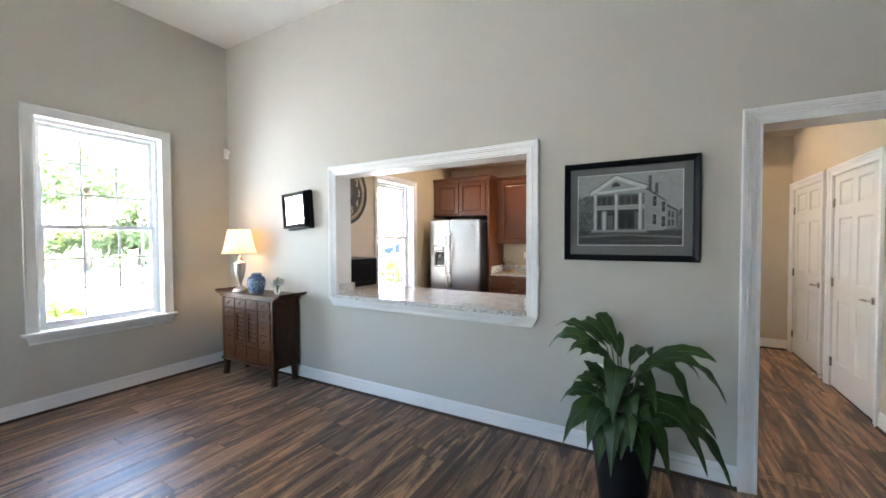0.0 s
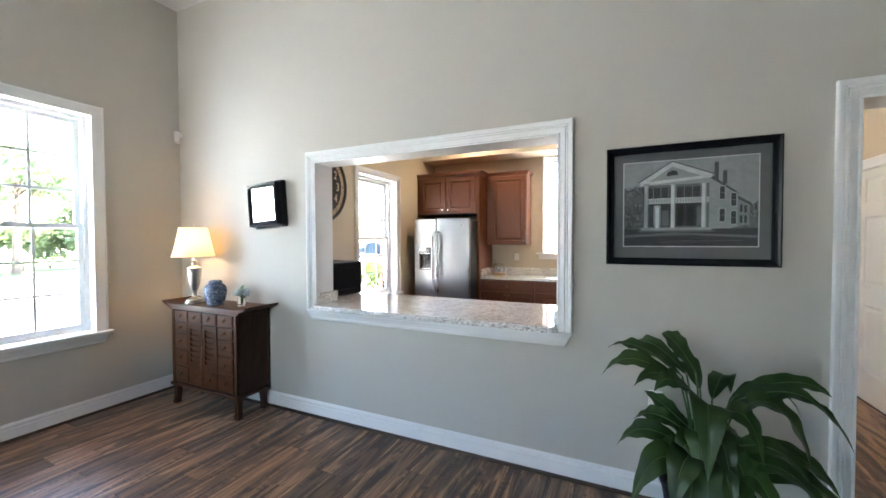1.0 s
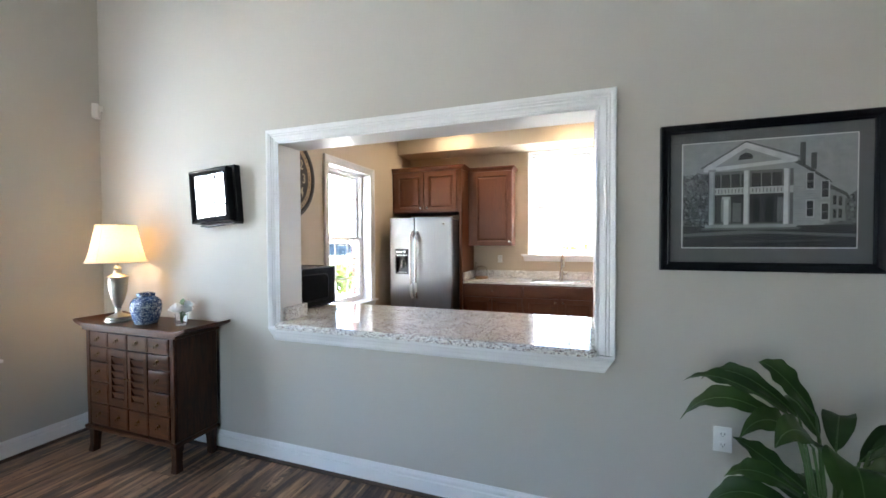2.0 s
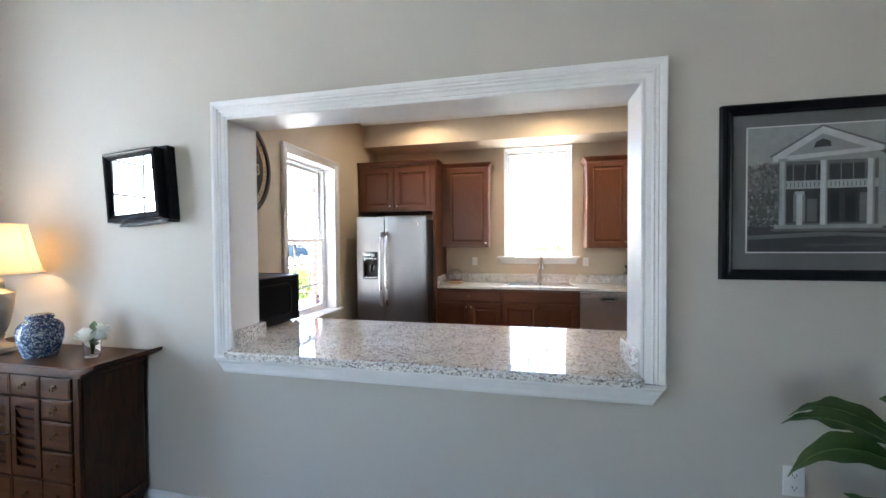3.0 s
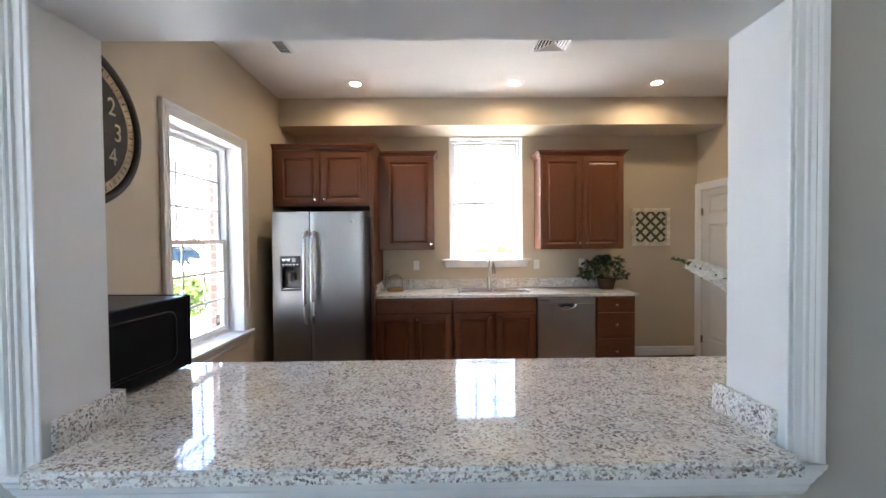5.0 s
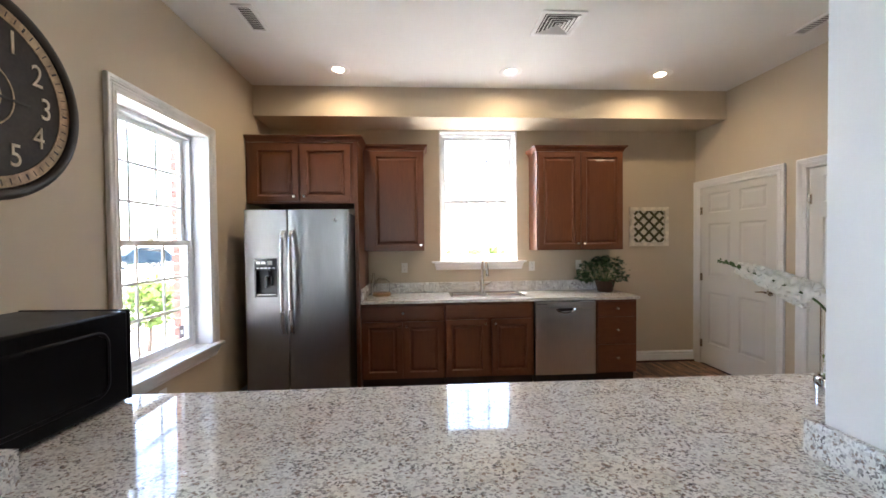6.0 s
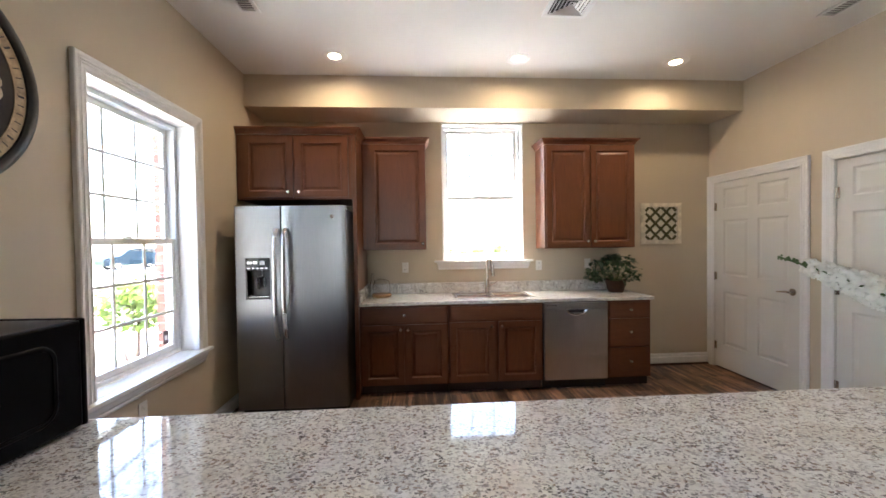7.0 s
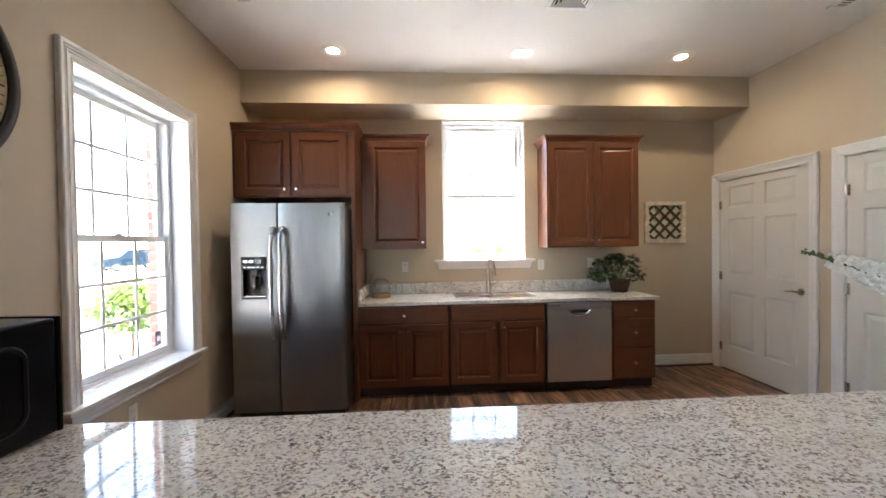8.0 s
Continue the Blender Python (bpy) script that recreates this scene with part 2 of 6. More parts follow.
CHERRY_H = wood("cherry_cabinet_wood_level", (0.104, 0.029, 0.009), (0.138, 0.040, 0.012), (0.168, 0.052, 0.016), "x", 0.42, coat=0.04)
TOE = plain("dark_toe_kick", (0.03, 0.012, 0.008), 0.6)
WALNUT = wood("dark_walnut", (0.018, 0.006, 0.002), (0.055, 0.017, 0.0045), (0.095, 0.032, 0.009), "z", 0.40, coat=0.03)
WALNUT_H = wood("dark_walnut_level", (0.021, 0.007, 0.002), (0.064, 0.020, 0.0055), (0.106, 0.037, 0.011), "x", 0.38, coat=0.03)
for _w in (WALNUT, WALNUT_H):
    _w.node_tree.nodes["Principled BSDF"].inputs["Specular IOR Level"].default_value = 0.3
FOOTSTRIP = wood("dark_brown_strip", (0.02, 0.010, 0.006), (0.045, 0.022, 0.012), (0.07, 0.036, 0.02), "x", 0.5)
STEEL_D = steel("brushed_stainless_level", (0.66, 0.65, 0.64), 0.30, (60, 60, 2), 0.5)
STEEL_S = steel("bright_sink_steel", (0.75, 0.75, 0.75), 0.2, (3, 3, 3))
STEEL = steel("brushed_stainless", (0.26, 0.26, 0.27), 0.34, (60, 60, 2), 0.7)
STEEL_B = steel("satin_steel_bar", (0.55, 0.55, 0.56), 0.27, (3, 3, 3))
NICKEL = steel("brushed_nickel", (0.68, 0.65, 0.60), 0.25, (20, 20, 2))
BRASS = steel("aged_brass", (0.11, 0.068, 0.03), 0.3, (8, 8, 8))
SILVER = steel("antique_silver", (0.55, 0.52, 0.46), 0.38, (5, 5, 30))
CHROME = steel("chrome", (0.75, 0.76, 0.78), 0.06, (2, 2, 2))
BLACK = plain("black_plastic", (0.012, 0.012, 0.013), 0.35, bump=0.02)
GLOSSBLACK = plain("gloss_black_enamel", (0.008, 0.008, 0.009), 0.12, bump=0.0)
FRAMEBLACK = plain("black_lacquered_wood", (0.010, 0.010, 0.012), 0.3, scale=20, fine=200, bump=0.06)
MWBLACK = plain("satin_black_enamel", (0.005, 0.005, 0.006), 0.30, bump=0.0)
MWBLACK.node_tree.nodes["Principled BSDF"].inputs["Specular IOR Level"].default_value = 0.08
FRAMEBLACK.node_tree.nodes["Principled BSDF"].inputs["Specular IOR Level"].default_value = 0.16
POTBLACK = plain("black_glazed_pot", (0.004, 0.004, 0.005), 0.6, bump=0.04)
GRANITE = granite_mat()
GRANITE_E = granite_mat("granite_edge", (0.22, 0.32))
FLOOR = floor_mat()
GLASS = glass_mat("clear_glass")
MIRROR, _nt, _b = nodes_of("mirror_silver")
_b.inputs["Base Color"].default_value, _b.inputs["Metallic"].default_value, _b.inputs["Roughness"].default_value = (0.9, 0.9, 0.9, 1), 1, 0.015
BRICK = brick_mat()
MORTAR = plain("mortar", (0.38, 0.35, 0.31), 0.95, fine=120, bump=0.4)
PORCELAIN = porcelain_mat()
SHADE = shade_mat()
LILY = leaf_mat("lily_leaf", (0.013, 0.036, 0.010), (0.055, 0.105, 0.022), 0.40, 0.2)
STEM = leaf_mat("green_stem", (0.05, 0.10, 0.03), (0.09, 0.16, 0.05), 0.45)
IVY = leaf_mat("ivy_leaf", (0.012, 0.035, 0.012), (0.04, 0.10, 0.03), 0.38)
TREE = leaf_mat("tree_leaf", (0.10, 0.14, 0.09), (0.16, 0.20, 0.13), 0.6, 0.55)
SHRUB = leaf_mat("shrub_leaf", (0.09, 0.13, 0.045), (0.15, 0.20, 0.07), 0.6, 0.5)


def petal_mat():
    m = plain("white_petal", (0.92, 0.92, 0.89), 0.6, var=0.02, bump=0.05)
    nt = m.node_tree
    tr = nt.nodes.new("ShaderNodeBsdfTranslucent")
    tr.inputs["Color"].default_value = (0.92, 0.92, 0.86, 1)
    mx = nt.nodes.new("ShaderNodeMixShader")
    mx.inputs[0].default_value = 0.3
    nt.links.new(nt.nodes["Principled BSDF"].outputs[0], mx.inputs[1])
    nt.links.new(tr.outputs[0], mx.inputs[2])
    nt.links.new(mx.outputs[0], nt.nodes["Material Output"].inputs["Surface"])
    return m


PETAL = petal_mat()
BLUEBUD = plain("blue_bud", (0.03, 0.05, 0.22), 0.5)
BARK = plain("bark", (0.10, 0.07, 0.05), 0.9, var=0.3, scale=12, bump=0.6)

# ---- building helpers ----
def thing(name, loc=(0, 0, 0), label="", category="", group="", kind="", rz=0.0):
    ob = new(name)
    ob.empty_display_size = 0.05
    ob.matrix_basis = pose(*loc, 0, 0, rz)
    return tagged(ob, label, category, group, kind)


def part(name, bm, material, parent=None, label="", smooth=False, recalc=True):
    """Links a bmesh as one mesh object under a thing or a part."""
    if recalc:
        bmesh.ops.recalc_face_normals(bm, faces=bm.faces[:])
    me = bpy.data.meshes.new(name)
    bm.to_mesh(me)
    bm.free()
    me.materials.append(material)
    if smooth:
        for p in me.polygons:
            p.use_smooth = True
        me.set_sharp_from_angle(angle=radians(40))
    ob = new(name, me)
    if parent is not None:
        ob.parent = parent
    return tagged(ob, label)


def boxes(*specs, bev=0.0):
    """One bmesh of boxes (x0, x1, y0, y1, z0, z1), with rounded edges."""
    bm = bmesh.new()
    for x0, x1, y0, y1, z0, z1 in specs:
        m = Matrix.Translation(((x0 + x1) / 2, (y0 + y1) / 2, (z0 + z1) / 2)) @ Matrix.Diagonal((abs(x1 - x0), abs(y1 - y0), abs(z1 - z0), 1))
        bmesh.ops.create_cube(bm, size=1, matrix=m)
    if bev:
        bmesh.ops.bevel(bm, geom=bm.edges[:], offset=bev, segments=2, affect="EDGES", profile=0.5, clamp_overlap=True)
    return bm


def mapped(bm, f):
    for v in bm.verts:
        v.co = f(*v.co)
    return bm


def slab(u0, u1, v0, v1, d0, d1, holes, f):
    """A plate with rectangular holes (u0, u1, v0, v1) in it; f(u, v, d) gives the place."""
    us = sorted({u0, u1, *[h[i] for h in holes for i in (0, 1)]})
    vs = sorted({v0, v1, *[h[i] for h in holes for i in (2, 3)]})
    us = [u for u in us if u0 <= u <= u1]
    vs = [v for v in vs if v0 <= v <= v1]

    def solid(i, j):
        if not (0 <= i < len(us) - 1 and 0 <= j < len(vs) - 1):
            return False
        cu, cv = (us[i] + us[i + 1]) / 2, (vs[j] + vs[j + 1]) / 2
        return not any(h[0] < cu < h[1] and h[2] < cv < h[3] for h in holes)

    bm, made = bmesh.new(), {}

    def vert(i, j, d):
        if (i, j, d) not in made:
            made[(i, j, d)] = bm.verts.new(f(us[i], vs[j], d))
        return made[(i, j, d)]

    for i in range(len(us) - 1):
        for j in range(len(vs) - 1):
            if not solid(i, j):
                continue
            for d in (d0, d1):
                bm.faces.new([vert(i, j, d), vert(i + 1, j, d), vert(i + 1, j + 1, d), vert(i, j + 1, d)])
            for (a, b, ni, nj) in (((i, j), (i + 1, j), i, j - 1), ((i, j + 1), (i + 1, j + 1), i, j + 1), ((i, j), (i, j + 1), i - 1, j), ((i + 1, j), (i + 1, j + 1), i + 1, j)):
                if not solid(ni, nj):
                    bm.faces.new([vert(*a, d0), vert(*b, d0), vert(*b, d1), vert(*a, d1)])
    return bm


def lathe(profile, steps=28, center=(0, 0), squash=(1, 1)):
    """A turned body from (radius, z) pairs."""
    bm = bmesh.new()
    rings = []
    for r, z in profile:
        if r < 1e-5:
            rings.append([bm.verts.new((center[0], center[1], z))])
        else:
            rings.append([bm.verts.new((center[0] + squash[0] * r * math.cos(2 * math.pi * k / steps), center[1] + squash[1] * r * math.sin(2 * math.pi * k / steps), z)) for k in range(steps)])
    for a, b in zip(rings, rings[1:]):
        for k in range(steps):
            k2 = (k + 1) % steps
            if len(a) == 1 and len(b) == 1:
                continue
            if len(a) == 1:
                bm.faces.new([a[0], b[k2], b[k]])
            elif len(b) == 1:
                bm.faces.new([a[k], a[k2], b[0]])
            else:
                bm.faces.new([a[k], a[k2], b[k2], b[k]])
    return bm


def tube(points, radius, steps=10, bm=None, ends=True):
    """A round bar along points; radius may be a list."""
    bm = bm or bmesh.new()
    pts = [Vector(p) for p in points]
    rad = radius if isinstance(radius, (list, tuple)) else [radius] * len(pts)
    rings, up = [], None
    for i, p in enumerate(pts):
        d = (pts[min(i + 1, len(pts) - 1)] - pts[max(i - 1, 0)]).normalized()
        if up is None:
            up = d.orthogonal().normalized()
        up = (up - d * up.dot(d)).normalized()
        side = d.cross(up)
        rings.append([bm.verts.new(p + rad[i] * (math.cos(2 * math.pi * k / steps) * up + math.sin(2 * math.pi * k / steps) * side)) for k in range(steps)])
    for a, b in zip(rings, rings[1:]):
        for k in range(steps):
            bm.faces.new([a[k], a[(k + 1) % steps], b[(k + 1) % steps], b[k]])
    if ends:
        bm.faces.new(rings[0])
        bm.faces.new(rings[-1])
    return bm


def arc(p0, p1, p2, n=10):
    """Points of a smooth bend from p0 by p1 to p2."""
    p0, p1, p2 = Vector(p0), Vector(p1), Vector(p2)
    return [(1 - t) ** 2 * p0 + 2 * t * (1 - t) * p1 + t * t * p2 for t in (k / n for k in range(n + 1))]


def profile_strip(bm, lines):
    """Skin between lines of points that run side by side, with closed ends."""
    rows = [[bm.verts.new(p) for p in line] for line in lines]
    for a, b in zip(rows, rows[1:]):
        for k in range(len(a) - 1):
            bm.faces.new([a[k], a[k + 1], b[k + 1], b[k]])
    bm.faces.new([r[0] for r in rows])
    bm.faces.new([r[-1] for r in rows])
    for k in range(len(rows[0]) - 1):
        bm.faces.new([rows[0][k], rows[0][k + 1], rows[-1][k + 1], rows[-1][k]])
    return bm


# profile of the casings: (distance from the opening, height over the wall), over a width of 1
CASING = [(0.0, 0.0), (0.0, 0.009), (0.03, 0.012), (0.12, 0.012), (0.15, 0.008), (0.18, 0.008), (0.21, 0.012), (0.40, 0.014), (0.44, 0.019), (0.50, 0.020), (0.53, 0.015), (0.57, 0.015), (0.60, 0.021), (0.64, 0.023), (0.70, 0.020), (0.78, 0.025), (0.95, 0.027), (1.0, 0.022), (1.0, 0.0)]
FLAT = [(0.0, 0.0), (0.0, 0.014), (0.05, 0.017), (0.12, 0.017), (0.16, 0.015), (0.84, 0.017), (0.9, 0.021), (0.97, 0.021), (1.0, 0.018), (1.0, 0.0)]


def casing(parent, u0, u1, zb, zt, width, f, profile=CASING, lift=0.0):
    """Two sides and a mitred head round an opening."""
    for side, u, s in (("casing_side", u0, -1), ("casing_side", u1, 1)):
        bm = bmesh.new()
        profile_strip(bm, [[f(u + s * k * width, zb, d + lift), f(u + s * k * width, zt + k * width, d + lift)] for k, d in profile])
        part(side, bm, TRIM, parent)
    bm = bmesh.new()
    profile_strip(bm, [[f(u0 - k * width, zt + k * width, d + lift), f(u1 + k * width, zt + k * width, d + lift)] for k, d in profile])
    part("casing_head", bm, TRIM, parent)


def on_west(x):
    return lambda u, z, d: Vector((x + d, u, z))


def on_north(y):
    return lambda u, z, d: Vector((u, y - d, z))


def on_east(x):
    return lambda u, z, d: Vector((x - d, u, z))


def on_south(y):
    return lambda u, z, d: Vector((u, y + d, z))


def fbox(f, *specs, bev=0.0):
    return mapped(boxes(*specs, bev=bev), lambda u, z, d: f(u, z, d))


def window_unit(name, f, u0, u1, z0, z1, meet, depth, label, cased=True, stool=True, apron=0.08, width=0.088, profile=CASING, depth_out=0.2):
    """A double-hung window with three by three lights in each sash. Box order: u, z, depth."""
    w = thing(name, f((u0 + u1) / 2, z0, 0), label, "window", kind="structure")
    o = w.matrix_basis.translation.copy()
    g = lambda u, z, d: f(u, z, d) - o
    t = 0.016
    # liner boards of the reveal
    part("jamb", fbox(g, (u0 - t, u0, z0, z1 + t, -depth, 0.002), bev=0.001), TRIM, w)
    part("jamb", fbox(g, (u1, u1 + t, z0, z1 + t, -depth, 0.002), bev=0.001), TRIM, w)
    part("head_jamb", fbox(g, (u0, u1, z1, z1 + t, -depth, 0.002), bev=0.001), TRIM, w)
    if cased:
        casing(w, u0, u1, z0, z1, width, g, profile, 0.001)
    e = width if cased else 0.083
    if stool:
        part("window_sill", fbox(g, (u0 - e - 0.03, u1 + e + 0.03, z0 - 0.024, z0 - 0.001, 0.001, 0.055), (u0 - t, u1 + t, z0 - 0.024, z0 - 0.001, -depth, 0.0), bev=0.004), TRIM, w)
        bm = bmesh.new()
        prof = [(0.0, 0.0), (0.0, 0.034), (0.12, 0.034), (0.2, 0.03), (0.55, 0.022), (0.7, 0.014), (0.9, 0.014), (1.0, 0.010), (1.0, 0.0)]
        profile_strip(bm, [[g(u0 - e + k * 0.02, z0 - 0.026 - k * apron, d + 0.001), g(u1 + e - k * 0.02, z0 - 0.026 - k * apron, d + 0.001)] for k, d in prof])
        part("apron", bm, TRIM, w)
    # vinyl frame and sashes
    fr = 0.03
    d1, d0 = -depth + 0.002, -depth - 0.09
    part("window_frame", fbox(g, (u0, u0 + fr, z0, z1, d0, d1), (u1 - fr, u1, z0, z1, d0, d1), (u0 + fr, u1 - fr, z1 - fr, z1, d0, d1), (u0 + fr, u1 - fr, z0, z0 + fr, d0, d1), bev=0.003), VINYL, w)
    a0, a1 = u0 + fr, u1 - fr
    for sash, zl, zh, back, front in (("upper_sash", meet - 0.02, z1 - fr, d0 + 0.008, d0 + 0.04), ("lower_sash", z0 + fr, meet + 0.02, d0 + 0.044, d1 - 0.008)):
        s = 0.038
        so = part(sash, fbox(g, (a0, a0 + s, zl, zh, back, front), (a1 - s, a1, zl, zh, back, front), (a0 + s, a1 - s, zl, zl + s, back, front), (a0 + s, a1 - s, zh - s, zh, back, front), bev=0.003), VINYL, w)
        mid = (back + front) / 2
        pane = part("pane", fbox(g, (a0 + s - 0.004, a1 - s + 0.004, zl + s - 0.004, zh - s + 0.004, mid - 0.002, mid + 0.002)), GLASS, so)
        pane.visible_shadow = False
        b0, b1, c0, c1 = a0 + s, a1 - s, zl + s, zh - s
        for k in (1, 2):
            u = b0 + (b1 - b0) * k / 3
            part("muntin", fbox(g, (u - 0.010, u + 0.010, c0, c1, mid + 0.003, mid + 0.010), bev=0.002), VINYL, so)
            z = c0 + (c1 - c0) * k / 3
            part("muntin", fbox(g, (b0, b1, z - 0.010, z + 0.010, mid + 0.0105, mid + 0.017), bev=0.002), VINYL, so)
        if sash == "lower_sash":
            um = (u0 + u1) / 2
            part("sash_lock", fbox(g, (um - 0.03, um + 0.03, zh + 0.001, zh + 0.014, mid - 0.012, mid + 0.012), bev=0.003), VINYL, so)
    return w


def baseboard(name, f, u0, u1, label, height=0.135):
    prof = [(0.0, 0.0), (0.0, 0.015), (0.66, 0.015), (0.70, 0.009), (0.76, 0.009), (0.80, 0.013), (0.88, 0.012), (0.95, 0.006), (1.0, 0.005), (1.0, 0.0)]
    bm = bmesh.new()
    profile_strip(bm, [[f(u0, k * height + 0.002, d + 0.001), f(u1, k * height + 0.002, d + 0.001)] for k, d in prof])
    ob = tagged(part(name, bm, TRIM), label, "baseboard", kind="structure")
    # narrow dark brown strip where the baseboard meets the floor
    bm = bmesh.new()
    profile_strip(bm, [[f(u0, z, d), f(u1, z, d)] for z, d in ((0.001, 0.0155), (0.001, 0.030), (0.009, 0.029), (0.017, 0.024), (0.021, 0.0155))])
    part("shoe_moulding", bm, FOOTSTRIP, ob, "dark brown strip along the foot of the baseboard")
    return ob


def writing(body, size, material, m, parent, name="numeral", depth=0.002):
    cu = bpy.data.curves.new("writing", "FONT")
    cu.body, cu.size, cu.extrude, cu.align_x, cu.align_y = body, size, depth, "CENTER", "CENTER"
    tmp = new("writing", cu)
    me = bpy.data.meshes.new_from_object(tmp.evaluated_get(bpy.context.evaluated_depsgraph_get()))
    bpy.data.objects.remove(tmp)
    me.transform(m)
    me.materials.clear()
    me.materials.append(material)
    ob = new(name, me)
    ob.parent = parent
    return ob

# ---- structure ----
PX0, PX1, PZ0, PZ1 = -2.692, -0.727, 0.93, 2.150     # pass-through opening
DX0, DX1, DZ1 = 0.662, 1.60, 2.161                   # doorway
N1 = (1.255, 2.213, 0.713, 2.588)                    # west window of the front room: y, z
N3 = (4.543, 5.47, 0.705, 2.386)                      # west window of the kitchen: y, z
N2 = (-1.494, -0.583, 1.287, 2.828)                  # north window: x, z
D1 = (5.73, 6.735, 2.132)                             # doors of the east wall: y, y, top
D2 = (4.50, 5.437, 2.132)
LT = 0.016


def setting(name, bm, material, label, category):
    return tagged(part(name, bm, material), label, category, kind="structure")


def cut(h, floor=False):
    return (h[0] - LT, h[1] + LT, h[2] if floor else h[2] - 0.024, h[3] + LT)


xz = lambda u, v, d: Vector((u, d, v))
yz = lambda u, v, d: Vector((d, u, v))
xy = lambda u, v, d: Vector((u, v, d))
setting("wall_partition", slab(XW, XE, 0.0, H_FRONT, W0, W1, [(PX0 - LT, PX1 + LT, PZ0 - 0.03, PZ1 + LT), (DX0 - LT, DX1 + LT, -1, DZ1 + LT)], xz), WALL, "greige painted partition wall with a pass-through and a doorway", "wall")
# the kitchen side carries its own tan paint
setting("wall_kitchen_south", slab(KW, KE, 0.0, H_KIT, W1 + 0.001, W1 + 0.006, [(PX0 - LT, PX1 + LT, PZ0 - 0.03, PZ1 + LT), (DX0 - LT, DX1 + LT, -1, DZ1 + LT)], xz), TAN, "tan painted kitchen side of the partition wall", "wall")
setting("wall_west", slab(YS - 0.2, W1, 0.0, H_FRONT, XW - 0.2, XW, [cut(N1)], yz), WALL, "greige painted wall with one double-hung window", "wall")
# unseen wall; its opening is assumed and sized for the fill light
setting("wall_south", slab(XW, XE, 0.0, H_FRONT, YS - 0.2, YS, [(-3.25, -1.95, 0.72, 2.58)], xz), WALL, "unseen greige painted wall with an opening added to let in light", "wall")
setting("wall_east", slab(YS - 0.2, W1, 0.0, H_FRONT, XE, XE + 0.2, [], yz), WALL, "plain greige painted wall", "wall")
setting("ceiling_front", slab(XW - 0.2, XE + 0.2, YS - 0.2, W1, H_FRONT, H_FRONT + 0.15, [], xy), CEIL, "flat white painted ceiling", "ceiling")
setting("wall_kitchen_west", slab(W1 + 0.006, KN, 0.0, H_KIT, KW - 0.2, KW, [cut(N3)], yz), TAN, "tan painted kitchen wall with one double-hung window", "wall")
setting("wall_kitchen_north", slab(KW - 0.2, KE + 0.15, 0.0, H_KIT, KN, KN + 0.2, [cut(N2)], xz), TAN, "tan painted kitchen wall with the sink window", "wall")
setting("wall_kitchen_east", slab(W1 + 0.006, KN, 0.0, H_KIT, KE, KE + 0.15, [(D1[0] - 0.02, D1[1] + 0.02, -1, D1[2] + 0.02), (D2[0] - 0.02, D2[1] + 0.02, -1, D2[2] + 0.02)], yz), TAN, "tan painted wall with two white doors", "wall")
setting("ceiling_kitchen", slab(KW - 0.2, KE + 0.15, W1, KN + 0.2, H_KIT, H_KIT + 0.15, [(x - 0.075, x + 0.075, y - 0.075, y + 0.075) for x, y in DOWN], xy), CEIL, "flat white painted ceiling with recessed lights", "ceiling")
setting("soffit", boxes((KW + 0.001, KE - 0.001, 6.34, KN - 0.001, 2.85, H_KIT - 0.001)), TAN, "tan painted boxed soffit above the cabinets", "soffit")
setting("subfloor", boxes((XW - 0.2, XE + 0.2, YS - 0.2, KN + 0.2, -0.2, -0.004)), TOE, "dark base under the plank floor", "floor")
# unseen shell added so that no outdoor light leaks under the doors
setting("closet_shell", boxes((KE + 0.6, KE + 0.65, 3.0, KN + 0.2, -0.2, 2.6), (KE + 0.151, KE + 0.599, 3.0, 3.05, 0, 2.55), (KE + 0.151, KE + 0.599, KN + 0.15, KN + 0.2, 0, 2.55), (KE + 0.151, KE + 0.6, 3.0, KN + 0.2, 2.551, 2.6), (KE + 0.151, KE + 0.599, 3.051, KN + 0.149, -0.2, -0.001)), TAN, "unseen shell behind the doors that blocks outdoor light", "wall")

window_unit("window_1", on_west(XW), *N1, 1.632, 0.085, "white double-hung window with grilles and painted casing", profile=FLAT)
window_unit("window_2", on_north(KN), *N2, 2.005, 0.09, "white double-hung window over the sink, drywall reveal", cased=False)
window_unit("window_3", on_west(KW), *N3, 1.530, 0.125, "white double-hung window with grilles and deep sill")

baseboard("baseboard_west", on_west(XW), YS, W0, "white painted baseboard")
baseboard("baseboard_partition", on_north(W0), XW + 0.03, DX0 - 0.096, "white painted baseboard")
baseboard("baseboard_partition_east", on_north(W0), DX1 + 0.096, XE - 0.03, "white painted baseboard")
baseboard("baseboard_east", on_east(XE), YS, W0, "white painted baseboard")
baseboard("baseboard_south", on_south(YS), XW + 0.03, XE - 0.03, "white painted baseboard")
baseboard("baseboard_kitchen_west", on_west(KW), 3.75, KN, "white painted baseboard")
baseboard("baseboard_kitchen_north", on_north(KN), 0.57, KE - 0.03, "white painted baseboard")
baseboard("baseboard_kitchen_east", on_east(KE), W1 + 0.04, D2[0] - 0.1, "white painted baseboard")

# pass-through trim
pt = thing("pass_through_trim", ((PX0 + PX1) / 2, W0, PZ0), "white moulded casing and liner of the pass-through", "trim", kind="structure")
po = pt.matrix_basis.translation.copy()
pf = lambda u, z, d: Vector((u, W0 - d, z)) - po
part("jamb", fbox(pf, (PX0 - LT, PX0, PZ0 - 0.03, PZ1 + LT, W0 - W1 - 0.006, 0.002), bev=0.001), TRIM, pt)
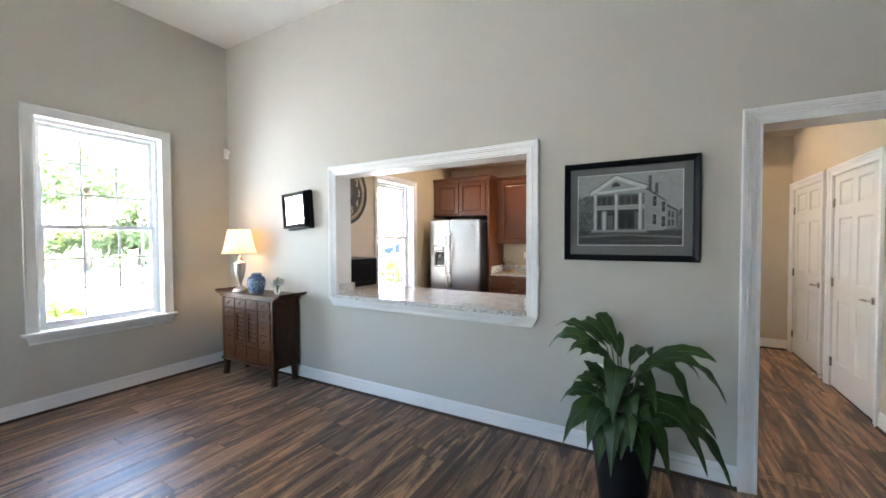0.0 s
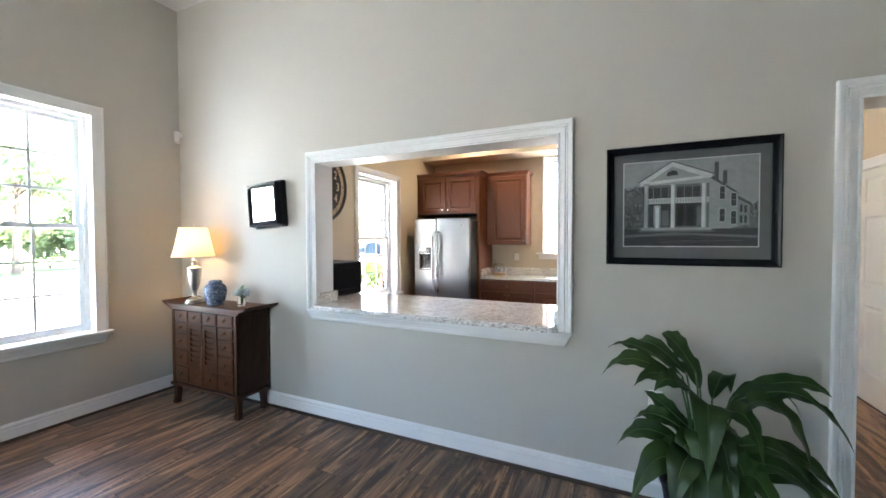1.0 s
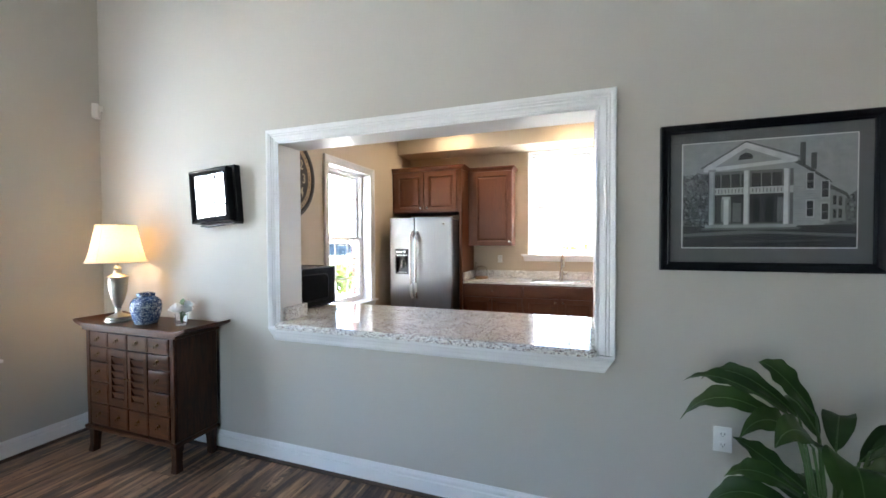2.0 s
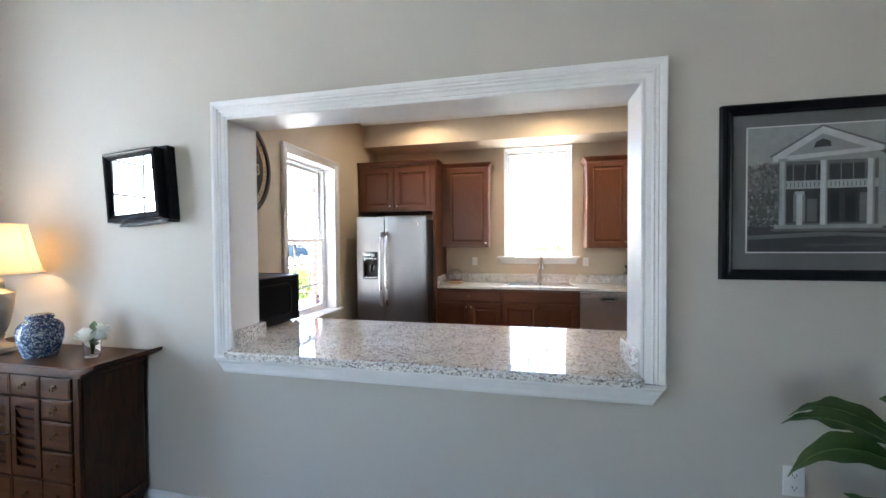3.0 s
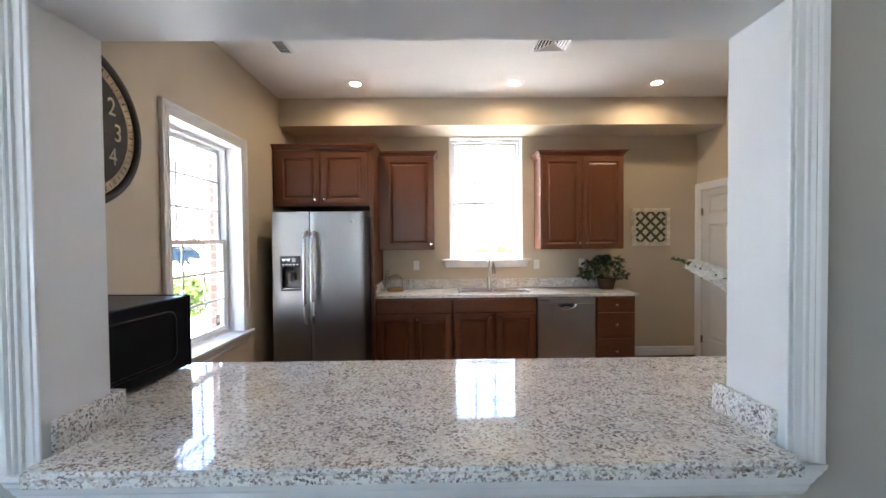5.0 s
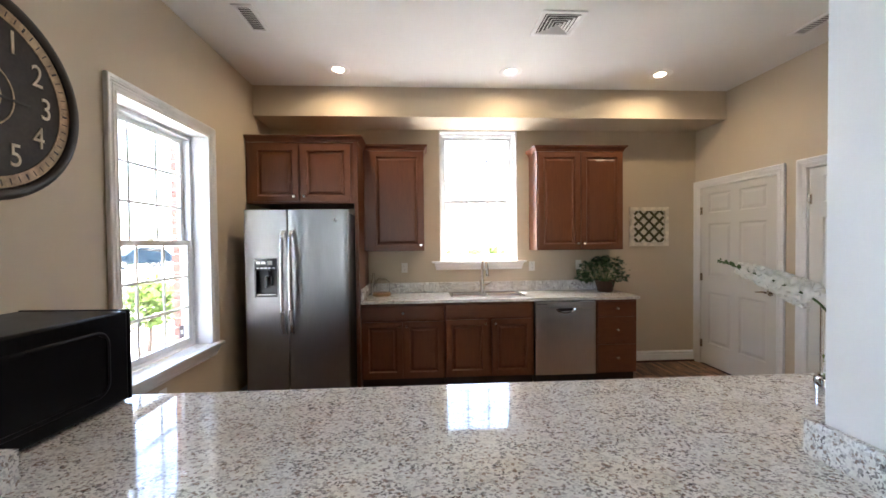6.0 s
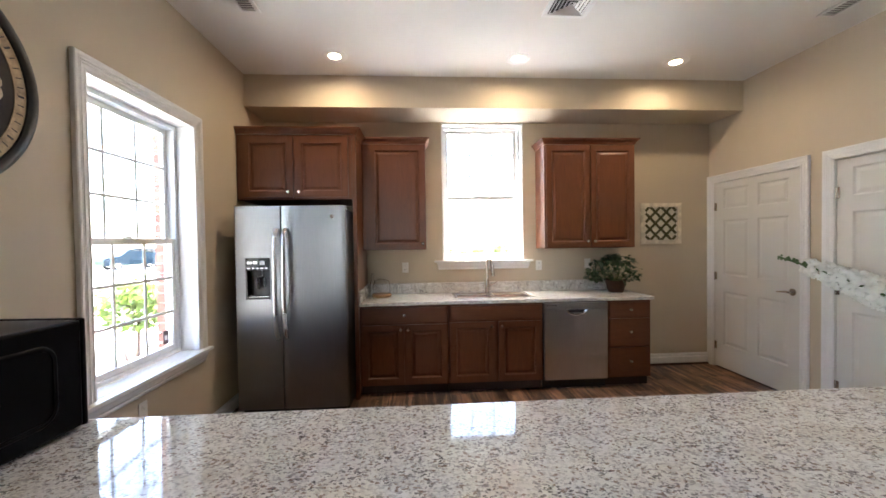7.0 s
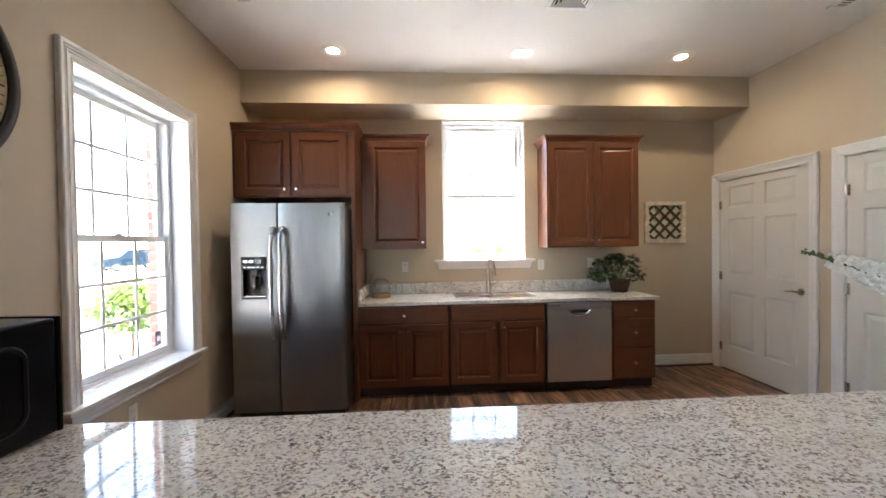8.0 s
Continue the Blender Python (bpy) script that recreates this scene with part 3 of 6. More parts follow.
part("jamb", fbox(pf, (PX1, PX1 + LT, PZ0 - 0.03, PZ1 + LT, W0 - W1 - 0.006, 0.002), bev=0.001), TRIM, pt)
part("head_jamb", fbox(pf, (PX0, PX1, PZ1, PZ1 + LT, W0 - W1 - 0.006, 0.002), bev=0.001), TRIM, pt)
casing(pt, PX0, PX1, 0.926, PZ1, 0.095, pf, CASING, 0.001)
bm = bmesh.new()
prof = [(0.0, 0.0), (0.0, 0.030), (0.12, 0.032), (0.22, 0.027), (0.30, 0.028), (0.42, 0.022), (0.58, 0.020), (0.64, 0.016), (0.86, 0.016), (1.0, 0.010), (1.0, 0.0)]
profile_strip(bm, [[pf(PX0 - 0.095 + k * 0.05, 0.925 - k * 0.09, d + 0.001), pf(PX1 + 0.095 - k * 0.05, 0.925 - k * 0.09, d + 0.001)] for k, d in prof])
part("apron", bm, TRIM, pt)

# cased doorway
dw = thing("doorway", ((DX0 + DX1) / 2, W0, 0), "white cased doorway without a door", "doorway", kind="structure")
do = dw.matrix_basis.translation.copy()
df = lambda u, z, d: Vector((u, W0 - d, z)) - do
part("jamb", fbox(df, (DX0 - LT, DX0, 0, DZ1 + LT, W0 - W1 - 0.006, 0.002), bev=0.001), TRIM, dw)
part("jamb", fbox(df, (DX1, DX1 + LT, 0, DZ1 + LT, W0 - W1 - 0.006, 0.002), bev=0.001), TRIM, dw)
part("head_jamb", fbox(df, (DX0, DX1, DZ1, DZ1 + LT, W0 - W1 - 0.006, 0.002), bev=0.001), TRIM, dw)
casing(dw, DX0, DX1, 0.0, DZ1, 0.095, df, CASING, 0.001)
kf = lambda u, z, d: Vector((u, W1 + 0.006 + d, z)) - do
casing(dw, DX0, min(DX1, KE - 0.1), 0.0, DZ1, 0.09, kf, CASING, 0.001)


def door_leaf(name, y0, y1, top, label):
    """A six-panel door in the east wall, hinged on its north edge."""
    d = thing(name, (KE, (y0 + y1) / 2, 0), label, "door", kind="structure")
    o = d.matrix_basis.translation.copy()
    g = lambda u, z, dd: Vector((KE - dd, u, z)) - o
    a, b, z0, z1 = y0 + 0.003, y1 - 0.003, 0.012, top - 0.003
    wd = b - a
    st, mu = 0.115, 0.11
    cols = [(a + st, (a + b) / 2 - mu / 2), ((a + b) / 2 + mu / 2, b - st)]
    rows = [(0.25, 0.84), (1.02, 1.62), (1.74, 1.96)]
    k = (z1 - z0) / 2.03
    rows = [(z0 + p * k, z0 + q * k) for p, q in rows]
    holes = [(c0, c1, r0, r1) for c0, c1 in cols for r0, r1 in rows]
    leaf = part("door_leaf", slab(a, b, z0, z1, -0.045, -0.008, holes, g), DOORW, d)
    for c0, c1, r0, r1 in holes:
        bm = bmesh.new()
        rings = []
        for inset, depth in ((0.0, -0.008), (0.012, -0.018), (0.022, -0.018), (0.05, -0.011)):
            rings.append([bm.verts.new(g(u, z, depth)) for u, z in ((c0 + inset, r0 + inset), (c1 - inset, r0 + inset), (c1 - inset, r1 - inset), (c0 + inset, r1 - inset))])
        for p, q in zip(rings, rings[1:]):
            for i in range(4):
                bm.faces.new([p[i], p[(i + 1) % 4], q[(i + 1) % 4], q[i]])
        bm.faces.new(rings[-1])
        ex = bmesh.ops.extrude_face_region(bm, geom=bm.faces[:])
        for v in ex["geom"]:
            if isinstance(v, bmesh.types.BMVert):
                v.co.x += 0.02
        part("panel", bm, DOORW, leaf)
    part("jamb", fbox(g, (y0 - 0.02, y0, 0, top + 0.02, -0.15, 0.0)), DOORW, d)
    part("jamb", fbox(g, (y1, y1 + 0.02, 0, top + 0.02, -0.15, 0.0)), DOORW, d)
    part("head_jamb", fbox(g, (y0, y1, top, top + 0.02, -0.15, 0.0)), DOORW, d)
    casing(d, y0 - 0.006, min(y1 + 0.006, KN), 0.0, top + 0.006, 0.083, g, CASING, 0.001)
    for z in (0.25, 1.06, 1.86):
        bm = fbox(g, (y1 - 0.028, y1 + 0.010, z - 0.045, z + 0.045, -0.008, -0.003), bev=0.001)
        tube([g(y1 - 0.002, z - 0.048, 0.001), g(y1 - 0.002, z + 0.048, 0.001)], 0.006, 8, bm)
        part("hinge", bm, NICKEL, d, "brushed nickel hinge")
    hy, hz = y0 + 0.07, 0.985
    bm = bmesh.new()
    tube([g(hy, hz, -0.008), g(hy, hz, 0.004)], 0.032, 20, bm)
    tube([g(hy, hz, 0.0), g(hy, hz, 0.045)], 0.010, 12, bm)
    tube([g(hy - 0.004, hz, 0.043), g(hy + 0.03, hz + 0.004, 0.046), g(hy + 0.07, hz - 0.002, 0.046), g(hy + 0.115, hz - 0.006, 0.044)], [0.010, 0.010, 0.008, 0.006], 10, bm)
    part("door_handle", bm, NICKEL, d, "brushed nickel lever handle", smooth=True)
    return d


door_leaf("door_1", *D1, "closed white six-panel door with nickel lever")
door_leaf("door_2", *D2, "closed white six-panel closet door beside another")

# ---- kitchen ----
def shaker(parent, name, x0, x1, z0, z1, y, material=CHERRY, panel=True, handle=None):
    """A cabinet door or drawer front in the plane y, facing south: rails, raised inner panel, knob."""
    rail = min(0.058, (x1 - x0) * 0.25, (z1 - z0) * 0.3)
    th = 0.02
    if not panel:
        d = part(name, boxes((x0, x1, y - th, y, z0, z1), bev=0.004), CHERRY_H, parent)
    else:
        f = lambda u, v, dd: Vector((u, dd, v))
        bm = slab(x0, x1, z0, z1, y - th, y, [(x0 + rail, x1 - rail, z0 + rail, z1 - rail)], f)
        bmesh.ops.bevel(bm, geom=[e for e in bm.edges if len(e.link_faces) == 2 and e.calc_face_angle(0) > 1], offset=0.003, segments=2, affect="EDGES")
        d = part(name, bm, material, parent)
        bm = bmesh.new()
        rings = []
        for inset, dy in ((0.0, -0.018), (0.008, -0.011), (0.012, -0.006), (0.020, -0.006), (0.040, -0.014), (0.044, -0.014)):
            rings.append([bm.verts.new((u, y + dy, z)) for u, z in ((x0 + rail + inset, z0 + rail + inset), (x1 - rail - inset, z0 + rail + inset), (x1 - rail - inset, z1 - rail - inset), (x0 + rail + inset, z1 - rail - inset))])
        for p, q in zip(rings, rings[1:]):
            for i in range(4):
                bm.faces.new([p[i], p[(i + 1) % 4], q[(i + 1) % 4], q[i]])
        bm.faces.new(rings[-1])
        back = [bm.verts.new((v.co.x, y - 0.001, v.co.z)) for v in rings[0]]
        for i in range(4):
            bm.faces.new([rings[0][i], rings[0][(i + 1) % 4], back[(i + 1) % 4], back[i]])
        bm.faces.new(back)
        part("panel", bm, material, d)
    if handle:
        hx, hz = handle
        kb = lathe([(0.0, 0.0), (0.010, 0.0), (0.006, 0.006), (0.006, 0.012), (0.013, 0.016), (0.016, 0.021), (0.014, 0.026), (0.0, 0.028)], 14)
        mapped(kb, lambda a, b, c: Vector((hx + a, y - th - c, hz + b)))
        part("knob", kb, NICKEL, d, "round satin nickel knob", smooth=True)
    return d


def crown(parent, x0, x1, y0, y1, z, h=0.062, left=True, right=True):
    """A crown moulding along the front and the open ends of a wall cabinet."""
    prof = [(0.0, 0.0), (0.006, 0.0), (0.010, 0.012), (0.012, 0.02), (0.022, 0.034), (0.036, 0.046), (0.042, 0.05), (0.042, h), (0.0, h)]
    el, er = (1 if left else 0), (1 if right else 0)
    bm = bmesh.new()
    lines = []
    for out, up in prof:
        line = []
        if left:
            line.append((x0 - out, y1, z + up))
        line += [(x0 - out * el, y0 - out, z + up), (x1 + out * er, y0 - out, z + up)]
        if right:
            line.append((x1 + out, y1, z + up))
        lines.append([Vector(p) for p in line])
    profile_strip(bm, lines)
    part("crown_moulding", bm, CHERRY_H, parent)


def cabinet(name, x0, x1, y0, y1, z0, z1, label, group):
    c = thing(name, ((x0 + x1) / 2, (y0 + y1) / 2, z0), label, "cabinet", group)
    o = c.matrix_basis.translation.copy()
    return c, o


def shift(ob, o):
    for ch in ob.children_recursive:
        if ch.parent == ob:
            ch.matrix_basis = Matrix.Translation(-o)
    return ob


UP = "wall cabinets of the kitchen"
BASE = "base cabinets of the kitchen"
YU, YB = 6.50, 6.21
# over the refrigerator
c, o = cabinet("wall_cabinet", KW + 0.002, -2.395, 6.13, KN, 1.91, 2.525, "cherry wood cabinet over the refrigerator, two closed doors", UP)
part("cabinet_body", boxes((KW + 0.003, -2.402, 6.15, KN - 0.002, 1.915, 2.525), bev=0.002), CHERRY, c)
shaker(c, "cabinet_door", -3.40, -2.945, 1.935, 2.50, 6.15, handle=(-2.985, 1.985))
shaker(c, "cabinet_door", -2.925, -2.435, 1.935, 2.50, 6.15, handle=(-2.885, 1.985))
crown(c, KW + 0.003, -2.36, 6.15, KN - 0.002, 2.526, left=False)
shift(c, o)
p = part("refrigerator_end_panel", boxes((-2.40, -2.362, 6.14, KN - 0.002, 0.0, 2.525), bev=0.002), CHERRY)
tagged(p, "tall cherry wood panel beside the refrigerator", "cabinet panel")
c, o = cabinet("wall_cabinet", -2.36, -1.700, YU, KN, 1.42, 2.525, "cherry wood wall cabinet with one closed door", UP)
part("cabinet_body", boxes((-2.36, -1.700, YU, KN - 0.002, 1.42, 2.525), bev=0.002), CHERRY, c)
shaker(c, "cabinet_door", -2.285, -1.709, 1.43, 2.515, YU, handle=(-1.739, 1.485))
crown(c, -2.36, -1.700, YU, KN - 0.002, 2.526, left=False)
shift(c, o)
c, o = cabinet("wall_cabinet", -0.425, 0.575, YU, KN, 1.412, 2.525, "cherry wood wall cabinet with two closed doors", UP)
part("cabinet_body", boxes((-0.425, 0.575, YU, KN - 0.002, 1.412, 2.525), bev=0.002), CHERRY, c)
shaker(c, "cabinet_door", -0.41, 0.069, 1.422, 2.515, YU, handle=(0.037, 1.485))
shaker(c, "cabinet_door", 0.080, 0.560, 1.422, 2.515, YU, handle=(0.112, 1.485))
crown(c, -0.425, 0.575, YU, KN - 0.002, 2.526)
shift(c, o)


def base_unit(x0, x1, label):
    c, o = cabinet("base_cabinet", x0, x1, YB, KN, 0.0, 0.884, label, BASE)
    part("cabinet_body", boxes((x0 + 0.001, x1 - 0.001, YB, KN - 0.002, 0.10, 0.883), bev=0.001), CHERRY, c)
    part("toe_kick", boxes((x0 + 0.001, x1 - 0.001, YB + 0.06, KN - 0.01, 0.0, 0.099)), TOE, c)
    return c, o


c, o = base_unit(-2.36, -1.50, "cherry wood base cabinet with one drawer over two doors")
shaker(c, "drawer_front", -2.345, -1.515, 0.715, 0.865, YB, panel=False, handle=(-1.93, 0.79))
shaker(c, "cabinet_door", -2.345, -1.937, 0.115, 0.695, YB, handle=(-1.965, 0.65))
shaker(c, "cabinet_door", -1.923, -1.515, 0.115, 0.695, YB, handle=(-1.895, 0.65))
shift(c, o)
c, o = base_unit(-1.50, -0.555, "cherry wood sink cabinet with two closed doors")
shaker(c, "false_front", -1.485, -0.575, 0.725, 0.865, YB, panel=False)
shaker(c, "cabinet_door", -1.485, -1.045, 0.115, 0.705, YB, handle=(-1.075, 0.66))
shaker(c, "cabinet_door", -1.005, -0.575, 0.115, 0.705, YB, handle=(-0.975, 0.66))
shift(c, o)
c, o = base_unit(0.117, 0.565, "cherry wood base cabinet with three drawers")
shaker(c, "drawer_front", 0.13, 0.553, 0.715, 0.865, YB, panel=False, handle=(0.342, 0.79))
shaker(c, "drawer_front", 0.13, 0.553, 0.42, 0.70, YB, panel=False, handle=(0.342, 0.565))
shaker(c, "drawer_front", 0.13, 0.553, 0.115, 0.405, YB, panel=False, handle=(0.342, 0.265))
shift(c, o)

# dishwasher
dwm = thing("dishwasher", (-0.225, 6.5, 0), "stainless steel dishwasher with a scooped handle", "dishwasher")
o = dwm.matrix_basis.translation.copy()
part("tub", boxes((-0.55, 0.112, 6.23, KN - 0.02, 0.1, 0.88)), BLACK, dwm)
part("toe_panel", boxes((-0.545, 0.107, 6.25, 6.28, 0.0, 0.098)), BLACK, dwm, "black toe panel")
dd = part("dishwasher_door", boxes((-0.543, 0.105, 6.185, 6.228, 0.10, 0.808), bev=0.005), STEEL_D, dwm)
part("control_panel", boxes((-0.543, 0.105, 6.180, 6.228, 0.812, 0.872), bev=0.006), STEEL_D, dwm)
bm = bmesh.new()
rows = []
for k in range(13):
    a = math.pi * k / 12
    rows.append([(-0.219 - 0.115 * math.cos(a) * s, 6.178 - q, 0.805 - 0.055 * math.sin(a) * s) for s, q in ((1.0, 0.0), (0.97, 0.018), (0.85, 0.022), (0.72, 0.006))])
profile_strip(bm, [[Vector(r[i]) for r in rows] for i in range(4)])
part("scoop_handle", bm, STEEL_B, dd, "curved pocket handle", smooth=True)
# shade of the scoop, put in as a black block on the door
part("scoop_shadow_pocket", boxes((-0.302, -0.137, 6.176, 6.186, 0.775, 0.806), bev=0.003), BLACK, dd, "black block for the shade behind the handle")
for k in range(4):
    part("writing_bar", boxes((-0.525 + k * 0.028, -0.503 + k * 0.028, 6.1785, 6.1805, 0.846, 0.852)), BLACK, dwm)
shift(dwm, o)
for ch in dwm.children:
    ch.matrix_basis = Matrix.Translation(-o)

# refrigerator
RX0, RXM, RX1, RY = -3.328, -2.95, -2.408, 5.80
fr = thing("refrigerator", ((RX0 + RX1) / 2, 6.2, 0), "stainless side-by-side refrigerator with ice dispenser", "refrigerator")
o = fr.matrix_basis.translation.copy()
part("case", boxes((RX0 + 0.005, RX1 - 0.005, RY + 0.085, 6.74, 0.03, 1.80), bev=0.004), BLACK, fr, "black enamelled case")
part("kick_grille", boxes((RX0 + 0.02, RX1 - 0.02, RY + 0.06, RY + 0.084, 0.0, 0.075)), BLACK, fr)
for x in (RX0 + 0.08, RX1 - 0.08):
    part("hinge_cover", boxes((x - 0.05, x + 0.05, RY + 0.02, RY + 0.14, 1.801, 1.83), bev=0.006), BLACK, fr)


def fridge_door(x0, x1, holes):
    """A door with a gently bowed front."""
    f = lambda u, v, d: Vector((u, d, v))
    bm = slab(x0, x1, 0.085, 1.825, RY, RY + 0.075, holes, f)
    if not holes:
        bm.free()
        bm = bmesh.new()
        n = 24
        pts = []
        for k in range(n + 1):
            s = k / n
            e = 0.010 * (2 * s - 1) ** 16
            pts.append((x0 + (x1 - x0) * s, RY + e - 0.003 * math.sin(math.pi * s)))
        pts += [(x1, RY + 0.075), (x0, RY + 0.075)]
        lo = [bm.verts.new((x, y, 0.085)) for x, y in pts]
        hi = [bm.verts.new((x, y, 1.825)) for x, y in pts]
        for i in range(len(pts)):
            bm.faces.new([lo[i], lo[(i + 1) % len(pts)], hi[(i + 1) % len(pts)], hi[i]])
        bm.faces.new(lo)
        bm.faces.new(hi)
    return bm


ix0, ix1, iz0, iz1 = -3.246, -3.043, 1.03, 1.385
ld = part("freezer_door", fridge_door(RX0, RXM - 0.004, [(ix0, ix1, iz0, iz1)]), STEEL, fr)
rd = part("refrigerator_door", fridge_door(RXM + 0.004, RX1, []), STEEL, fr, smooth=True)
disp = part("dispenser", boxes((ix0, ix1, RY + 0.06, RY + 0.074, iz0, iz1), (ix0, ix0 + 0.012, RY - 0.006, RY + 0.06, iz0, iz1), (ix1 - 0.012, ix1, RY - 0.006, RY + 0.06, iz0, iz1), (ix0 + 0.012, ix1 - 0.012, RY + 0.006, RY + 0.06, iz0, iz0 + 0.02)), BLACK, ld, "black ice and water dispenser niche")
part("control_panel", boxes((ix0 + 0.001, ix1 - 0.001, RY - 0.008, RY + 0.06, iz1 - 0.105, iz1 - 0.001), bev=0.003), GLOSSBLACK, disp)
part("display", boxes((ix0 + 0.12, ix0 + 0.16, RY - 0.010, RY - 0.0085, iz1 - 0.06, iz1 - 0.025)), plain("display_grey", (0.35, 0.37, 0.38), 0.3), disp)
for k in range(5):
    part("button", boxes((ix0 + 0.02 + 0.036 * k, ix0 + 0.04 + 0.036 * k, RY - 0.010, RY - 0.0085, iz1 - 0.093, iz1 - 0.083)), STEEL_B, disp)
for k in range(2):
    part("button", boxes((ix0 + 0.02 + 0.045 * k, ix0 + 0.055 + 0.045 * k, RY - 0.010, RY - 0.0085, iz1 - 0.05, iz1 - 0.03)), STEEL_B, disp)
part("ice_chute", boxes((ix0 + 0.085, ix0 + 0.125, RY + 0.012, RY + 0.05, iz1 - 0.16, iz1 - 0.106), bev=0.006), BLACK, disp)
part("lever", boxes((ix0 + 0.075, ix0 + 0.10, RY + 0.03, RY + 0.045, iz1 - 0.27, iz1 - 0.17), bev=0.004), GLOSSBLACK, disp)
part("lever", boxes((ix0 + 0.125, ix0 + 0.145, RY + 0.03, RY + 0.045, iz1 - 0.25, iz1 - 0.17), bev=0.004), GLOSSBLACK, disp)
part("drip_tray", boxes((ix0 + 0.013, ix1 - 0.013, RY - 0.012, RY + 0.058, iz0 + 0.021, iz0 + 0.03), bev=0.003), STEEL_B, disp)
for x, dr in ((RXM - 0.037, ld), (RXM + 0.037, rd)):
    pts = [(x, RY - 0.001, 0.70), (x, RY - 0.04, 0.735), (x, RY - 0.058, 0.85), (x, RY - 0.068, 1.17), (x, RY - 0.058, 1.50), (x, RY - 0.04, 1.60), (x, RY - 0.001, 1.625)]
    fine = []
    for a, b, c_ in zip(pts, pts[1:], pts[2:]):
        mid0 = (Vector(a) + Vector(b)) / 2 if a != pts[0] else Vector(a)
        mid1 = (Vector(b) + Vector(c_)) / 2 if c_ != pts[-1] else Vector(c_)
        fine += arc(mid0, b, mid1, 6)[:-1]
    fine.append(Vector(pts[-1]))
    part("door_handle", tube(fine, 0.017, 14), STEEL_B, dr, "long bowed satin steel handle", smooth=True)
bm = lathe([(0, 0), (0.016, 0), (0.016, 0.002), (0, 0.003)], 20)
part("emblem", mapped(bm, lambda a, b, c_: Vector((RX1 - 0.11 + a, RY - 0.004 - c_, 1.73 + b))), STEEL_B, rd)
for ch in fr.children:
    ch.matrix_basis = Matrix.Translation(-o)

# worktop with sink
SX0, SX1, SY0, SY1 = -1.40, -0.62, 6.34, 6.70
wt = thing("worktop", (-0.9, 6.5, 0.884), "speckled white granite worktop with low backsplash", "worktop")
o = wt.matrix_basis.translation.copy()
bm = slab(-2.36, 0.594, 6.185, KN - 0.001, 0.885, 0.917, [(SX0, SX1, SY0, SY1)], xy)
bmesh.ops.bevel(bm, geom=[e for e in bm.edges if len(e.link_faces) == 2 and e.calc_face_angle(0) > 1], offset=0.004, segments=2, affect="EDGES")
part("slab", bm, GRANITE, wt)
part("backsplash", boxes((-2.338, 0.575, KN - 0.022, KN - 0.002, 0.918, 1.035), bev=0.003), GRANITE_E, wt)
part("side_splash", boxes((-2.360, -2.339, 6.20, KN - 0.002, 0.918, 1.035), bev=0.003), GRANITE_E, wt)
for ch in wt.children:
    ch.matrix_basis = Matrix.Translation(-o)
sk = thing("sink", (-1.01, 6.52, 0.75), "stainless double-bowl sink set in the worktop", "sink")
o = sk.matrix_basis.translation.copy()
part("rim", slab(SX0 - 0.02, SX1 + 0.02, SY0 - 0.02, SY1 + 0.02, 0.918, 0.924, [(SX0 + 0.01, -1.03, SY0 + 0.01, SY1 - 0.01), (-0.99, SX1 - 0.01, SY0 + 0.01, SY1 - 0.01)], xy), STEEL_S, sk)
for a, b in ((SX0 + 0.01, -1.03), (-0.99, SX1 - 0.01)):
    bm = bmesh.new()
    rings = []
    for ins, z in ((0.0, 0.920), (0.004, 0.90), (0.012, 0.76), (0.03, 0.742), (0.06, 0.738)):
        rings.append([bm.verts.new((x, y, z)) for x, y in ((a + ins, SY0 + 0.01 + ins), (b - ins, SY0 + 0.01 + ins), (b - ins, SY1 - 0.01 - ins), (a + ins, SY1 - 0.01 - ins))])
    for p_, q_ in zip(rings, rings[1:]):
        for i in range(4):
            bm.faces.new([p_[i], p_[(i + 1) % 4], q_[(i + 1) % 4], q_[i]])
    bm.faces.new(rings[-1])
    bowl = part("bowl", bm, STEEL_S, sk)
    part("drain", lathe([(0, 0.7385), (0.04, 0.7385), (0.042, 0.742), (0.046, 0.742), (0.046, 0.7385)], 20, ((a + b) / 2, 6.55)), CHROME, bowl)
for ch in sk.children:
    ch.matrix_basis = Matrix.Translation(-o)
fa = thing("faucet", (-1.013, 6.755, 0.917), "brushed nickel pull-down gooseneck faucet", "faucet")
part("base", lathe([(0, 0), (0.028, 0), (0.030, 0.008), (0.026, 0.016), (0.026, 0.13), (0.019, 0.145), (0, 0.147)], 20), NICKEL, fa, smooth=True)
neck = [Vector((0, 0, 0.12)), Vector((0, 0, 0.27))] + arc((0, 0, 0.29), (0, -0.005, 0.40), (0.012, -0.075, 0.395), 8) + arc((0.016, -0.095, 0.39), (0.024, -0.135, 0.37), (0.03, -0.15, 0.30), 6)
part("spout", tube(neck, 0.0155, 14), NICKEL, fa, smooth=True)
part("spray_head", tube([(0.0296, -0.149, 0.305), (0.034, -0.158, 0.25), (0.037, -0.163, 0.20)], [0.018, 0.020, 0.022], 14), NICKEL, fa, smooth=True)
part("lever", tube([(0.018, 0, 0.085), (0.045, 0, 0.085), (0.075, -0.01, 0.10), (0.11, -0.02, 0.125)], [0.014, 0.012, 0.007, 0.006], 12), NICKEL, fa, smooth=True)

